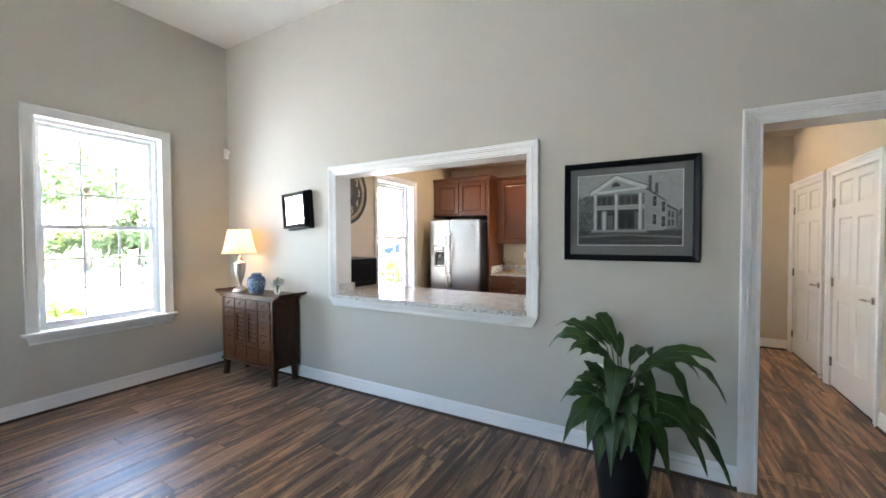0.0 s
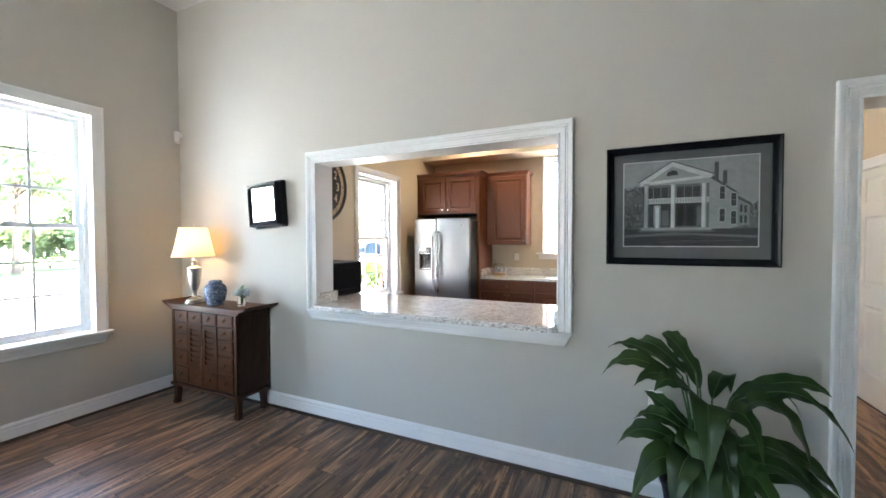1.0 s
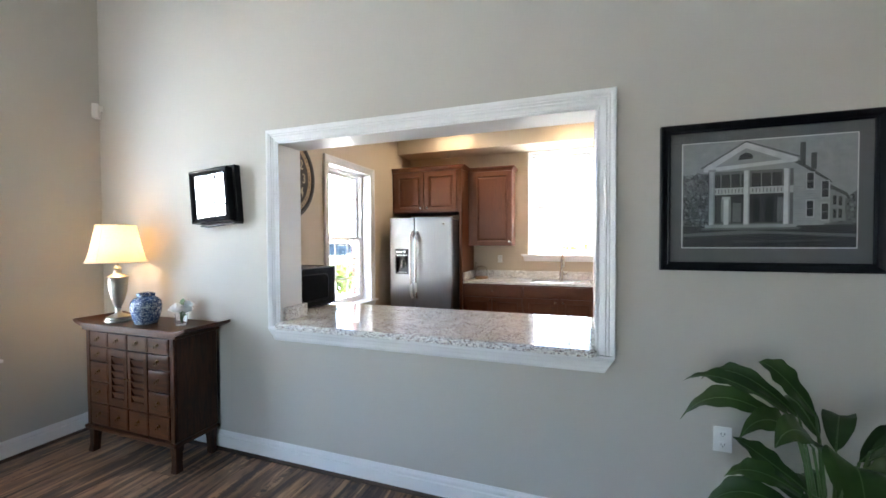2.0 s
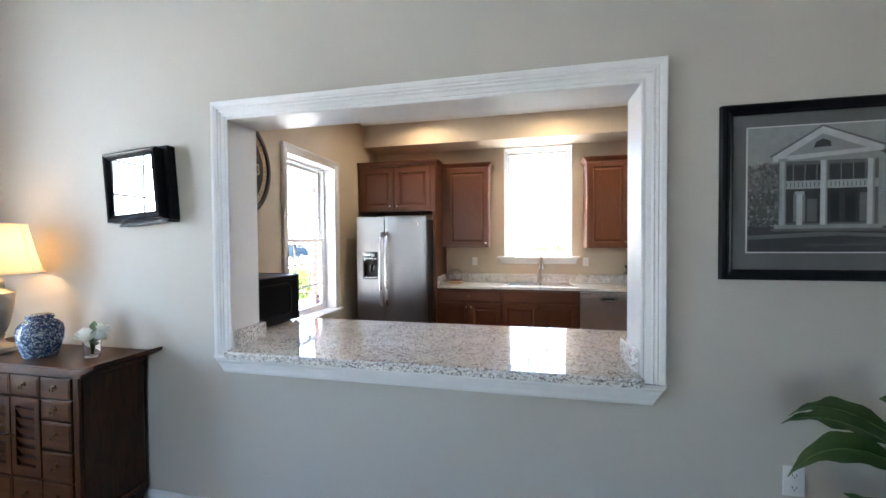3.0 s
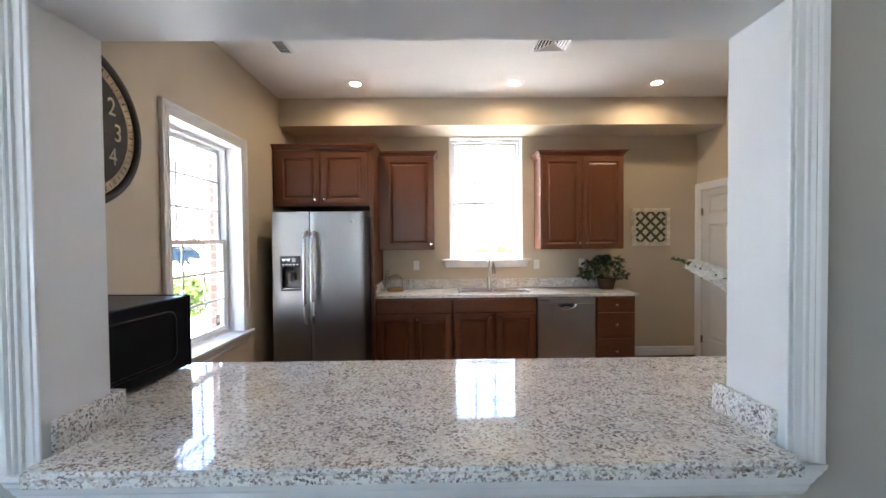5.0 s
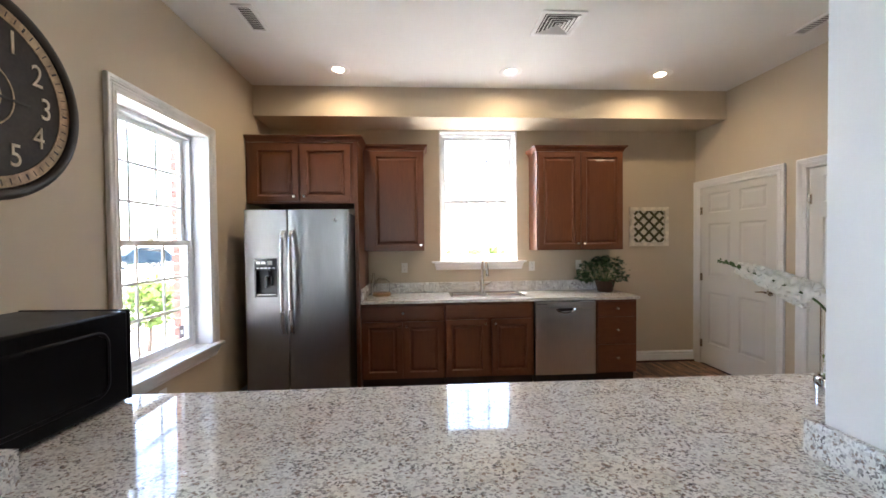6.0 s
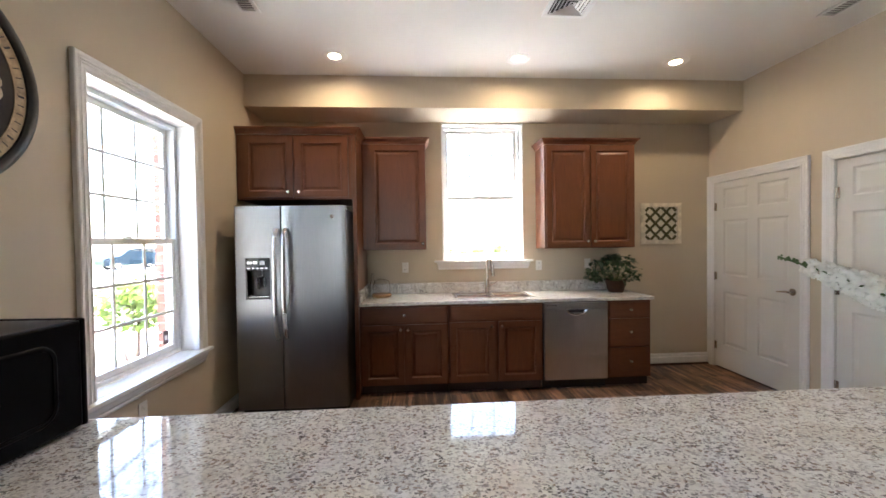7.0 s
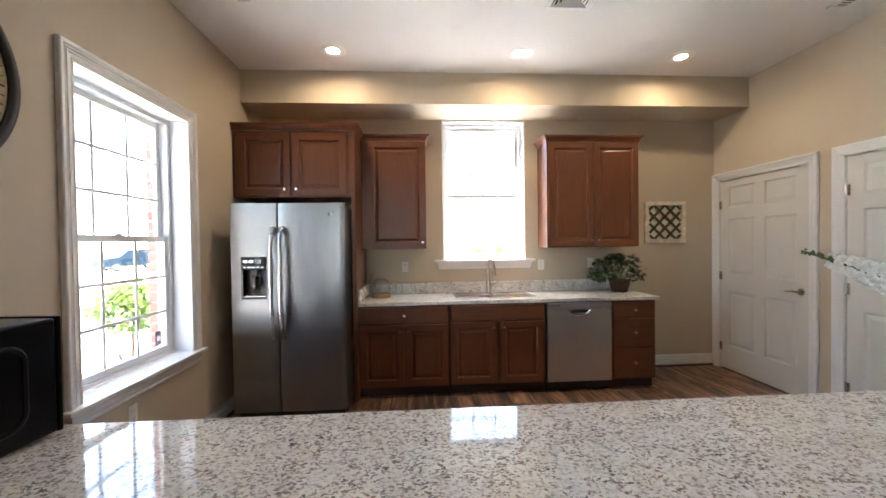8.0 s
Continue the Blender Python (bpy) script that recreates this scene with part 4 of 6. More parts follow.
# breakfast bar
BZ = 0.962
bar = thing("bar_counter", (-1.4, 3.4, 0), "speckled white granite bar top through the pass-through", "counter")
bm = bmesh.new()
out = [(PX0 + 0.002, 3.16), (PX0 + 0.002, 2.951), (PX0 - 0.006, 2.925), (PX0 - 0.006, 2.892), (PX0 + 0.020, 2.866), (PX1 - 0.020, 2.866), (PX1 + 0.006, 2.892), (PX1 + 0.006, 2.925), (PX1 - 0.002, 2.951), (PX1 - 0.002, 3.16), (0.30, 3.16), (0.30, 3.742), (KW + 0.002, 3.742), (KW + 0.002, 3.16)]
bot = [bm.verts.new((x, y, BZ - 0.034)) for x, y in out]
top = [bm.verts.new((x, y, BZ)) for x, y in out]
bm.faces.new(bot)
bm.faces.new(top)
for i in range(len(out)):
    bm.faces.new([bot[i], bot[(i + 1) % len(out)], top[(i + 1) % len(out)], top[i]])
bmesh.ops.recalc_face_normals(bm, faces=bm.faces[:])
bmesh.ops.bevel(bm, geom=[e for e in bm.edges if abs(e.verts[0].co.z - e.verts[1].co.z) < 1e-5 and e.verts[0].co.z > BZ - 0.001], offset=0.012, segments=4, affect="EDGES")
slab_o = part("slab", bm, GRANITE, bar, smooth=True)
part("side_splash", boxes((PX0 + 0.001, PX0 + 0.022, 2.962, 3.185, BZ + 0.001, 1.052), bev=0.002), GRANITE, bar)
part("side_splash", boxes((PX1 - 0.022, PX1 - 0.001, 2.962, 3.185, BZ + 0.001, 1.052), bev=0.002), GRANITE, bar)
part("back_splash", boxes((KW + 0.003, PX0 + 0.0005, 3.163, 3.185, BZ + 0.001, 1.052), bev=0.002), GRANITE, bar)
part("back_splash", boxes((PX1 - 0.0005, 0.29, 3.163, 3.185, BZ + 0.001, 1.052), bev=0.002), GRANITE, bar)
for ch in bar.children:
    ch.matrix_basis = Matrix.Translation(-bar.matrix_basis.translation)
bb = thing("bar_cabinet", (-1.4, 3.45, 0), "cherry wood base under the bar counter", "cabinet")
part("cabinet_body", boxes((KW + 0.003, 0.27, 3.165, 3.70, 0.10, BZ - 0.036), bev=0.002), CHERRY, bb)
part("toe_kick", boxes((KW + 0.003, 0.26, 3.165, 3.64, 0.0, 0.099)), TOE, bb)
for ch in bb.children:
    ch.matrix_basis = Matrix.Translation(-bb.matrix_basis.translation)

# ---- front room ----
CX0, CX1, CY0, CY1 = -4.128, -3.252, 2.614, 2.925
chest = thing("apothecary_chest", (-3.69, 2.77, 0), "dark walnut apothecary chest with many small drawers, against the wall", "chest")
CHO = chest.matrix_basis.translation.copy()
part("carcass", boxes((CX0, CX1, CY0 + 0.014, CY1, 0.20, 0.89), bev=0.003), WALNUT, chest)
# near-black sheet that gives the gaps between the drawers their shade
part("drawer_divider_back", boxes((CX0 + 0.036, CX1 - 0.036, CY0 + 0.0115, CY0 + 0.0135, 0.205, 0.876)), TOE, chest)
part("base_moulding", boxes((CX0 - 0.018, CX1 + 0.018, CY0 - 0.016, CY1, 0.172, 0.199), bev=0.007), WALNUT_H, chest)
# top with upswept ends
bm = bmesh.new()
n = 24
tx0, tx1, ty0, ty1 = -4.235, -3.118, 2.586, 2.932
prof_t = []
for k in range(n + 1):
    s = 2 * k / n - 1
    lift = 0.026 * max(0, (abs(s) - 0.80) / 0.20) ** 1.6
    thick = 0.030 - 0.012 * max(0, (abs(s) - 0.85) / 0.15)
    prof_t.append((tx0 + (tx1 - tx0) * k / n, 0.930 + lift, 0.930 + lift - thick))
top_f = [[bm.verts.new((x, y, zt)) for x, zt, zb in prof_t] for y in (ty0, ty1)]
bot_f = [[bm.verts.new((x, y, zb)) for x, zt, zb in prof_t] for y in (ty0, ty1)]
for k in range(n):
    bm.faces.new([top_f[0][k], top_f[0][k + 1], top_f[1][k + 1], top_f[1][k]])
    bm.faces.new([bot_f[0][k], bot_f[0][k + 1], bot_f[1][k + 1], bot_f[1][k]])
    for i in (0, 1):
        bm.faces.new([top_f[i][k], top_f[i][k + 1], bot_f[i][k + 1], bot_f[i][k]])
for k in (0, n):
    bm.faces.new([top_f[0][k], top_f[1][k], bot_f[1][k], bot_f[0][k]])
bmesh.ops.recalc_face_normals(bm, faces=bm.faces[:])
bmesh.ops.bevel(bm, geom=[e for e in bm.edges if len(e.link_faces) == 2 and e.calc_face_angle(0) > 1], offset=0.006, segments=2, affect="EDGES")
part("top", bm, WALNUT_H, chest, smooth=True)
part("frieze", boxes((CX0 - 0.03, CX1 + 0.03, CY0 - 0.012, CY1, 0.878, 0.899), bev=0.005), WALNUT_H, chest)
for x in (CX0, CX1 - 0.035):
    part("stile", boxes((x, x + 0.035, CY0 - 0.004, CY0 + 0.011, 0.20, 0.878), bev=0.003), WALNUT, chest)
# legs: tapered and slightly splayed
for x, sx in ((CX0 + 0.03, -1), (CX1 - 0.03, 1)):
    for y, sy in ((CY0 + 0.03, -1), (CY1 - 0.035, 1)):
        bm = bmesh.new()
        rings = []
        for z, h, off in ((0.0, 0.024, 0.010), (0.05, 0.021, 0.005), (0.12, 0.023, 0.002), (0.171, 0.030, 0.0)):
            cx, cy = x + sx * off, y + (sy * off if sy < 0 else 0)
            rings.append([bm.verts.new((cx + a * h, cy + b_ * h, z)) for a, b_ in ((-1, -1), (1, -1), (1, 1), (-1, 1))])
        for p_, q_ in zip(rings, rings[1:]):
            for i in range(4):
                bm.faces.new([p_[i], p_[(i + 1) % 4], q_[(i + 1) % 4], q_[i]])
        bm.faces.new(rings[0])
        bm.faces.new(rings[-1])
        part("leg", bm, WALNUT, chest)


def ring_pull(parent, x, y, z):
    bm = lathe([(0, 0), (0.013, 0), (0.012, 0.003), (0.005, 0.005), (0.004, 0.010), (0.007, 0.014), (0, 0.016)], 14)
    mapped(bm, lambda a, b_, c_: Vector((x + a, y - c_, z + b_)))
    pts = [(x + 0.011 * math.sin(t), y - 0.012 - 0.002 * (1 - math.cos(t)), z - 0.010 - 0.011 * (1 - math.cos(t)) + 0.011) for t in [2 * math.pi * k / 14 for k in range(15)]]
    tube(pts, 0.0022, 6, bm, ends=False)
    part("ring_pull", bm, BRASS, parent, "aged brass ring pull", smooth=True)


rows_z = [(0.771, 0.871), (0.665, 0.764), (0.520, 0.658), (0.367, 0.513), (0.212, 0.360)]
ix = [CX0 + 0.042 + k * 0.198 for k in range(5)]
for r, (za, zb) in enumerate(rows_z):
    for k in range(4):
        if r in (1, 2, 3) and k in (1, 2):
            continue
        xa, xb = ix[k] + 0.003, ix[k + 1] - 0.003
        bm = boxes((xa, xb, CY0 - 0.006, CY0 + 0.011, za, zb), bev=0.003)
        d_ = part("drawer_front", bm, WALNUT_H, chest)
        part("inset_panel", boxes((xa + 0.010, xb - 0.010, CY0 - 0.0082, CY0 - 0.0055, za + 0.010, zb - 0.010), bev=0.0015), WALNUT_H, d_)
        ring_pull(d_, (xa + xb) / 2, CY0 - 0.0082, (za + zb) / 2 + 0.008)
for k in (1, 2):
    xa, xb, za, zb = ix[k] + 0.004, ix[k + 1] - 0.004, 0.369, 0.762
    fz = lambda u, v, d: Vector((u, d, v))
    d_ = part("louvre_door", slab(xa, xb, za, zb, CY0 - 0.008, CY0 + 0.011, [(xa + 0.032, xb - 0.032, za + 0.05, zb - 0.045)], fz), WALNUT, chest)
    for i in range(6):
        z = za + 0.075 + i * 0.0485
        bm = boxes((xa + 0.033, xb - 0.033, -0.003, 0.003, -0.023, 0.023), bev=0.0012)
        mapped(bm, lambda a, b_, c_: Vector((a, CY0 + 0.001 + b_ * 0.9 - c_ * 0.34, z + c_ * 0.92)))
        part("slat", bm, WALNUT_H, d_)
    kx = xb - 0.014 if k == 1 else xa + 0.014
    bm = lathe([(0, 0), (0.008, 0), (0.004, 0.004), (0.008, 0.012), (0, 0.015)], 12)
    part("knob", mapped(bm, lambda a, b_, c_: Vector((kx + a, CY0 - 0.008 - c_, 0.57 + b_))), BRASS, d_, "small brass knob", smooth=True)
for ch in chest.children:
    ch.matrix_basis = Matrix.Translation(-CHO)

# table lamp
TL = (-3.968, 2.725)
tl = thing("table_lamp", (*TL, 0.9305), "lit table lamp with silver urn base and cream bell shade", "lamp")
part("base", lathe([(0, 0), (0.082, 0), (0.082, 0.014), (0.073, 0.018), (0.073, 0.030), (0.058, 0.038), (0.026, 0.052), (0.018, 0.068), (0.018, 0.085), (0.024, 0.092), (0.02, 0.10)], 32), SILVER, tl, smooth=True)
part("urn", lathe([(0.016, 0.10), (0.026, 0.115), (0.042, 0.16), (0.054, 0.22), (0.059, 0.275), (0.060, 0.305), (0.064, 0.310), (0.064, 0.322), (0.054, 0.328), (0.030, 0.340), (0.024, 0.352), (0.026, 0.362), (0.022, 0.372), (0.026, 0.382), (0.018, 0.395), (0.010, 0.40), (0.010, 0.46), (0, 0.462)], 32), SILVER, tl, smooth=True)
bm = lathe([(0.178, 0.425), (0.165, 0.46), (0.148, 0.53), (0.134, 0.60), (0.122, 0.66), (0.116, 0.695)], 40)
sh = part("shade", bm, SHADE, tl, "cream linen bell shade with seams", smooth=True, recalc=False)
sh.location = (-0.022, 0.012, 0.0)
for z, r in ((0.427, 0.1785), (0.693, 0.1172)):
    part("trim_band", tube([(r * math.cos(t), r * math.sin(t), z) for t in [2 * math.pi * k / 40 for k in range(41)]], 0.003, 6, ends=False), SHADE, sh)
for a in (20, 110, 200, 290):
    t = radians(a)
    part("seam", tube([(r * math.cos(t), r * math.sin(t), z) for r, z in ((0.1785, 0.425), (0.1655, 0.46), (0.1485, 0.53), (0.1345, 0.60), (0.1225, 0.66), (0.1165, 0.695))], 0.0018, 6), SHADE, sh)
part("harp", tube(arc((-0.03, 0, 0.44), (-0.07, 0, 0.60), (0, 0, 0.705), 10) + arc((0, 0, 0.705), (0.07, 0, 0.60), (0.03, 0, 0.44), 10)[1:], 0.002, 6), NICKEL, tl)
part("finial", lathe([(0, 0.70), (0.006, 0.702), (0.004, 0.71), (0.008, 0.72), (0, 0.73)], 12), SILVER, tl, smooth=True)

jar = thing("ginger_jar", (-3.68, 2.73, 0.9305), "squat blue and white porcelain ginger jar", "jar")
part("body", lathe([(0, 0), (0.066, 0), (0.068, 0.006), (0.076, 0.03), (0.089, 0.08), (0.093, 0.125), (0.087, 0.158), (0.068, 0.180), (0.052, 0.188), (0.050, 0.194), (0, 0.194)], 36), PORCELAIN, jar, smooth=True)
part("lid", lathe([(0, 0.195), (0.053, 0.195), (0.056, 0.201), (0.053, 0.213), (0.036, 0.219), (0, 0.221)], 30), PORCELAIN, jar, smooth=True)


def leaf_blade(bm, p0, p1, p2, width, fold=0.25, n=7, side=None, tip=1.0, ripple=0.0):
    """A pointed leaf along a bend, folded at its midrib."""
    pts = arc(p0, p1, p2, n)
    rows = []
    for i, p in enumerate(pts):
        d = (pts[min(i + 1, n)] - pts[max(i - 1, 0)]).normalized()
        sd = side or d.cross(Vector((0, 0, 1)))
        if sd.length < 1e-3:
            sd = Vector((1, 0, 0))
        sd = sd.normalized()
        up = sd.cross(d).normalized()
        s = i / n
        w = width * max(0.03, math.sin(math.pi * min(1, s ** 0.75)) ** 0.85) * 0.5
        rp = ripple * (1 - s) * s * 3.2 * (math.sin(9 * s) + 0.8 * math.sin(27 * s + 1))
        rows.append([bm.verts.new(p - sd * w + up * (fold * w + rp)), bm.verts.new(p - sd * w * 0.5 + up * fold * w * 0.62), bm.verts.new(p), bm.verts.new(p + sd * w * 0.5 + up * fold * w * 0.62), bm.verts.new(p + sd * w + up * (fold * w - rp))])
    for a, b_ in zip(rows, rows[1:]):
        for k in range(4):
            bm.faces.new([a[k], a[k + 1], b_[k + 1], b_[k]])
    return bm


def rose(parent, center, r, seed, material=PETAL):
    """A full bloom of cupped petals in whorls, each a bowed patch of a shell."""
    rg = random.Random(seed)
    bm = bmesh.new()
    for rad, cnt, lift, spread in ((0.30, 3, 0.58, 0.60), (0.50, 5, 0.50, 0.85), (0.70, 6, 0.36, 1.05), (0.88, 7, 0.16, 1.2)):
        for k in range(cnt):
            a0 = 2 * math.pi * (k + rg.uniform(-0.15, 0.15)) / cnt + rad * 2
            half = spread * math.pi / cnt * 1.25
            grid = []
            for i in range(5):
                v = i / 4
                row = []
                for j in range(7):
                    u = 2 * j / 6 - 1
                    edge = 1 - 0.28 * u * u * v
                    rr = r * rad * (0.35 + 0.65 * math.sin(v * 1.75)) * (1 + 0.10 * v * v)
                    z = r * (lift - 0.62 + (0.95 - 0.30 * rad) * v * edge) - r * 0.16 * rad * max(0, v - 0.75) * 4
                    a = a0 + u * half * (0.45 + 0.55 * math.sin(min(1, v * 1.1) * 1.5))
                    row.append(bm.verts.new(Vector(center) + Vector((rr * math.cos(a), rr * math.sin(a), z + r * 0.03 * math.sin(9 * u + seed + k)))))
                grid.append(row)
            for p, q in zip(grid, grid[1:]):
                for j in range(6):
                    bm.faces.new([p[j], p[j + 1], q[j + 1], q[j]])
    part("flower", bm, material, parent, "creamy white bloom", smooth=True, recalc=False)


pv = thing("flower_posy", (-3.378, 2.762, 0.9305), "white roses in a small clear glass", "flowers")
gl = part("glass", lathe([(0, 0), (0.024, 0), (0.026, 0.008), (0.029, 0.062), (0.0275, 0.062), (0.0245, 0.010), (0, 0.008)], 24), GLASS, pv, smooth=True)
for i, c_ in enumerate([(-0.004, -0.020, 0.092), (-0.038, 0.008, 0.088), (0.034, 0.008, 0.088), (0.0, 0.034, 0.106)]):
    rose(pv, c_, (0.042, 0.032, 0.030, 0.034)[i], i)
for i, (dx, dy, dz) in enumerate([(-0.04, -0.01, 0.135), (0.055, 0.0, 0.10), (0.0, 0.01, 0.17), (0.05, -0.02, 0.085), (-0.02, 0.02, 0.16)]):
    part("leaf", leaf_blade(bmesh.new(), (dx * 0.2, dy * 0.2, 0.058), (dx * 0.8, dy, dz - 0.02), (dx * 1.35, dy * 1.4, dz - 0.025), 0.028), STEM, pv, recalc=False)
pv.scale = (1.3, 1.3, 1.25)
part("stems", tube([(0.004, 0, 0.014), (0, 0, 0.07)], 0.003, 6, tube([(-0.008, 0.004, 0.014), (-0.01, 0, 0.07)], 0.003, 6, tube([(0.01, -0.006, 0.014), (0.012, 0.004, 0.07)], 0.003, 6))), STEM, pv)

# mirrored key box
kb = thing("mirrored_wall_box", (-3.212, W0, 1.815), "black wooden wall box with a mirrored door, hanging crooked", "wall box")
kb.matrix_basis = pose(-3.212, W0, 1.815, 0, -4.3, 0)
part("box_body", boxes((-0.155, 0.19, -0.048, -0.001, -0.19, 0.205), bev=0.002), FRAMEBLACK, kb)
dk = part("box_door", boxes((-0.165, 0.17, -0.085, -0.0505, -0.182, 0.188), bev=0.002), FRAMEBLACK, kb)
g_ = lambda u, v, d: Vector((u, d, v))
prof_f = [(0.0, -0.086), (0.0, -0.092), (0.006, -0.100), (0.012, -0.094), (0.020, -0.102), (0.030, -0.106), (0.038, -0.100), (0.038, -0.086)]
bm = bmesh.new()
x0, x1, z0, z1 = -0.140, 0.136, -0.140, 0.152
loops = [[bm.verts.new((u, d, v)) for u, v in ((x0 - k, z0 - k), (x1 + k, z0 - k), (x1 + k, z1 + k), (x0 - k, z1 + k))] for k, d in prof_f]
for a, b_ in zip(loops, loops[1:] + loops[:1]):
    for i in range(4):
        bm.faces.new([a[i], a[(i + 1) % 4], b_[(i + 1) % 4], b_[i]])
part("frame", bm, FRAMEBLACK, dk)
part("mirror", boxes((x0 + 0.0005, x1 - 0.0005, -0.090, -0.0865, z0 + 0.0005, z1 - 0.0005)), MIRROR, dk, "clear mirror glass")
part("ledge", boxes((-0.14, 0.185, -0.07, -0.002, -0.202, -0.1905), bev=0.002), FRAMEBLACK, kb)

# corner detector
det = thing("wall_sensor", (XW + 0.055, W0 - 0.055, 2.50), "small white corner alarm sensor on the wall", "sensor", rz=-45)
part("housing", boxes((-0.033, 0.033, -0.02, 0.022, 0.0, 0.115), bev=0.008), PLATE, det)
part("lens", boxes((-0.022, 0.022, -0.0235, -0.0205, 0.015, 0.06), bev=0.001), plain("grey_lens", (0.55, 0.55, 0.53), 0.4), det)
part("bracket", boxes((-0.012, 0.012, 0.0225, 0.045, 0.06, 0.10), bev=0.002), PLATE, det)


def outlet(m, label, switch=False):
    o_ = thing("wall_outlet", (0, 0, 0), label, "outlet", "wall outlets")
    o_.matrix_basis = m
    part("plate", boxes((-0.036, 0.036, -0.006, -0.0005, -0.058, 0.058), bev=0.002), PLATE, o_)
    if switch:
        part("rocker", boxes((-0.016, 0.016, -0.010, -0.0062, -0.032, 0.032), bev=0.0015), PLATE, o_)
    else:
        for z in (-0.024, 0.024):
            s_ = part("socket", boxes((-0.016, 0.016, -0.0085, -0.0062, z - 0.0145, z + 0.0145), bev=0.001), PLATE, o_)
            for x in (-0.007, 0.007):
                part("slot", boxes((x - 0.0012, x + 0.0012, -0.0092, -0.0087, z - 0.002, z + 0.007)), BLACK, s_)
            part("slot", boxes((-0.002, 0.002, -0.0092, -0.0087, z - 0.010, z - 0.006)), BLACK, s_)
    return o_


outlet(pose(-0.18, W0, 0.582), "white duplex outlet on the greige wall")
for x in (-1.936, -0.393):
    outlet(pose(x, KN, 1.213), "white duplex outlet above the backsplash")
outlet(pose(0.186, KN, 1.222), "white rocker switch above the backsplash", True)
outlet(pose(KW, 4.875, 0.50, 0, 0, 90), "white duplex outlet under the window")
outlet(pose(KW, 3.62, 1.30, 0, 0, 90), "white duplex outlet above the bar")

# framed house print
pc = thing("framed_picture", (-0.037, W0, 1.694), "black framed grey-matted print of a columned house", "picture")
fw, fh = 0.407, 0.337
prof_p = [(0.0, -0.004), (0.0, -0.020), (0.006, -0.024), (0.012, -0.022), (0.022, -0.030), (0.034, -0.034), (0.040, -0.030), (0.042, -0.004)]
bm = bmesh.new()
a0, b0 = fw - 0.042, fh - 0.042
loops = [[bm.verts.new((u, d, v)) for u, v in ((-a0 - k, -b0 - k), (a0 + k, -b0 - k), (a0 + k, b0 + k), (-a0 - k, b0 + k))] for k, d in prof_p]
for a, b_ in zip(loops, loops[1:] + loops[:1]):
    for i in range(4):
        bm.faces.new([a[i], a[(i + 1) % 4], b_[(i + 1) % 4], b_[i]])
part("frame", bm, FRAMEBLACK, pc)
part("mat_board", boxes((-a0, a0, -0.010, -0.004, -b0, b0)), plain("grey_mat_board", (0.17, 0.168, 0.165), 0.8, var=0.03, fine=300), pc, "grey mat board")
pw0, pw1, ph0, ph1 = -0.312, 0.312, -0.228, 0.245
part("mat_bevel", boxes((pw0 - 0.005, pw1 + 0.005, -0.0112, -0.0101, ph0 - 0.005, ph1 + 0.005)), PLATE, pc)


def grey(v):
    return plain("print_grey", (v, v, v * 0.98), 0.7, var=0.14, scale=30, fine=220, bump=0)


G = {k: grey(k * 1.1) for k in (0.02, 0.05, 0.09, 0.16, 0.26, 0.36, 0.46, 0.62)}
PR = part("print", boxes((pw0, pw1, -0.0125, -0.0113, ph0, ph1)), G[0.36], pc, "black and white print of a columned house")
layer = [0.0128]


def ink(points, tone):
    """A flat printed shape, in fractions of the print."""
    layer[0] += 0.00003
    bm_ = bmesh.new()
    bm_.faces.new([bm_.verts.new((pw0 + (pw1 - pw0) * u, -layer[0], ph0 + (ph1 - ph0) * v)) for u, v in points])
    part("printed_shape", bm_, G[tone], PR, recalc=False)


def rect(u0, u1, v0, v1, tone):
    ink([(u0, v0), (u1, v0), (u1, v1), (u0, v1)], tone)


ink([(0, 0.15), (0.2, 0.15), (0.2, 0.62), (0.15, 0.70), (0.09, 0.72), (0.04, 0.66), (0, 0.70)], 0.16)
ink([(0, 0.15), (0.17, 0.15), (0.16, 0.45), (0.10, 0.52), (0.05, 0.46), (0, 0.5)], 0.09)
ink([(0.82, 0.15), (1, 0.15), (1, 0.50), (0.94, 0.44), (0.88, 0.46)], 0.16)
rgp = random.Random(3)
for tone in (0.05, 0.09, 0.26, 0.16):
    layer[0] += 0.00003
    bm_ = bmesh.new()
    for _ in range(170):
        if rgp.random() < 0.68:
            u, v = rgp.uniform(0.0, 0.18), rgp.uniform(0.16, 0.70)
        else:
            u, v = rgp.uniform(0.85, 0.995), rgp.uniform(0.16, 0.46)
        a, rr = rgp.uniform(0, 6.28), rgp.uniform(0.006, 0.016)
        bm_.faces.new([bm_.verts.new((pw0 + (pw1 - pw0) * min(1, max(0, u + rr * 0.8 * math.cos(a + k * 1.57) * (0.6 if k % 2 else 1))), -layer[0], ph0 + (ph1 - ph0) * (v + rr * math.sin(a + k * 1.57)))) for k in range(4)])
    tagged(part("printed_foliage", bm_, G[tone], PR, recalc=False), kind="stuff")
rect(0, 1, 0, 0.20, 0.05)
ink([(0, 0.10), (0.5, 0.13), (1, 0.09), (1, 0.12), (0.4, 0.16), (0, 0.13)], 0.16)
ink([(0.3, 0.04), (0.9, 0.06), (0.9, 0.075), (0.3, 0.06)], 0.09)
ink([(0.86, 0.22), (0.94, 0.24), (0.94, 0.46), (0.86, 0.52)], 0.26)
ink([(0.85, 0.53), (0.945, 0.455), (0.955, 0.475), (0.85, 0.57)], 0.09)
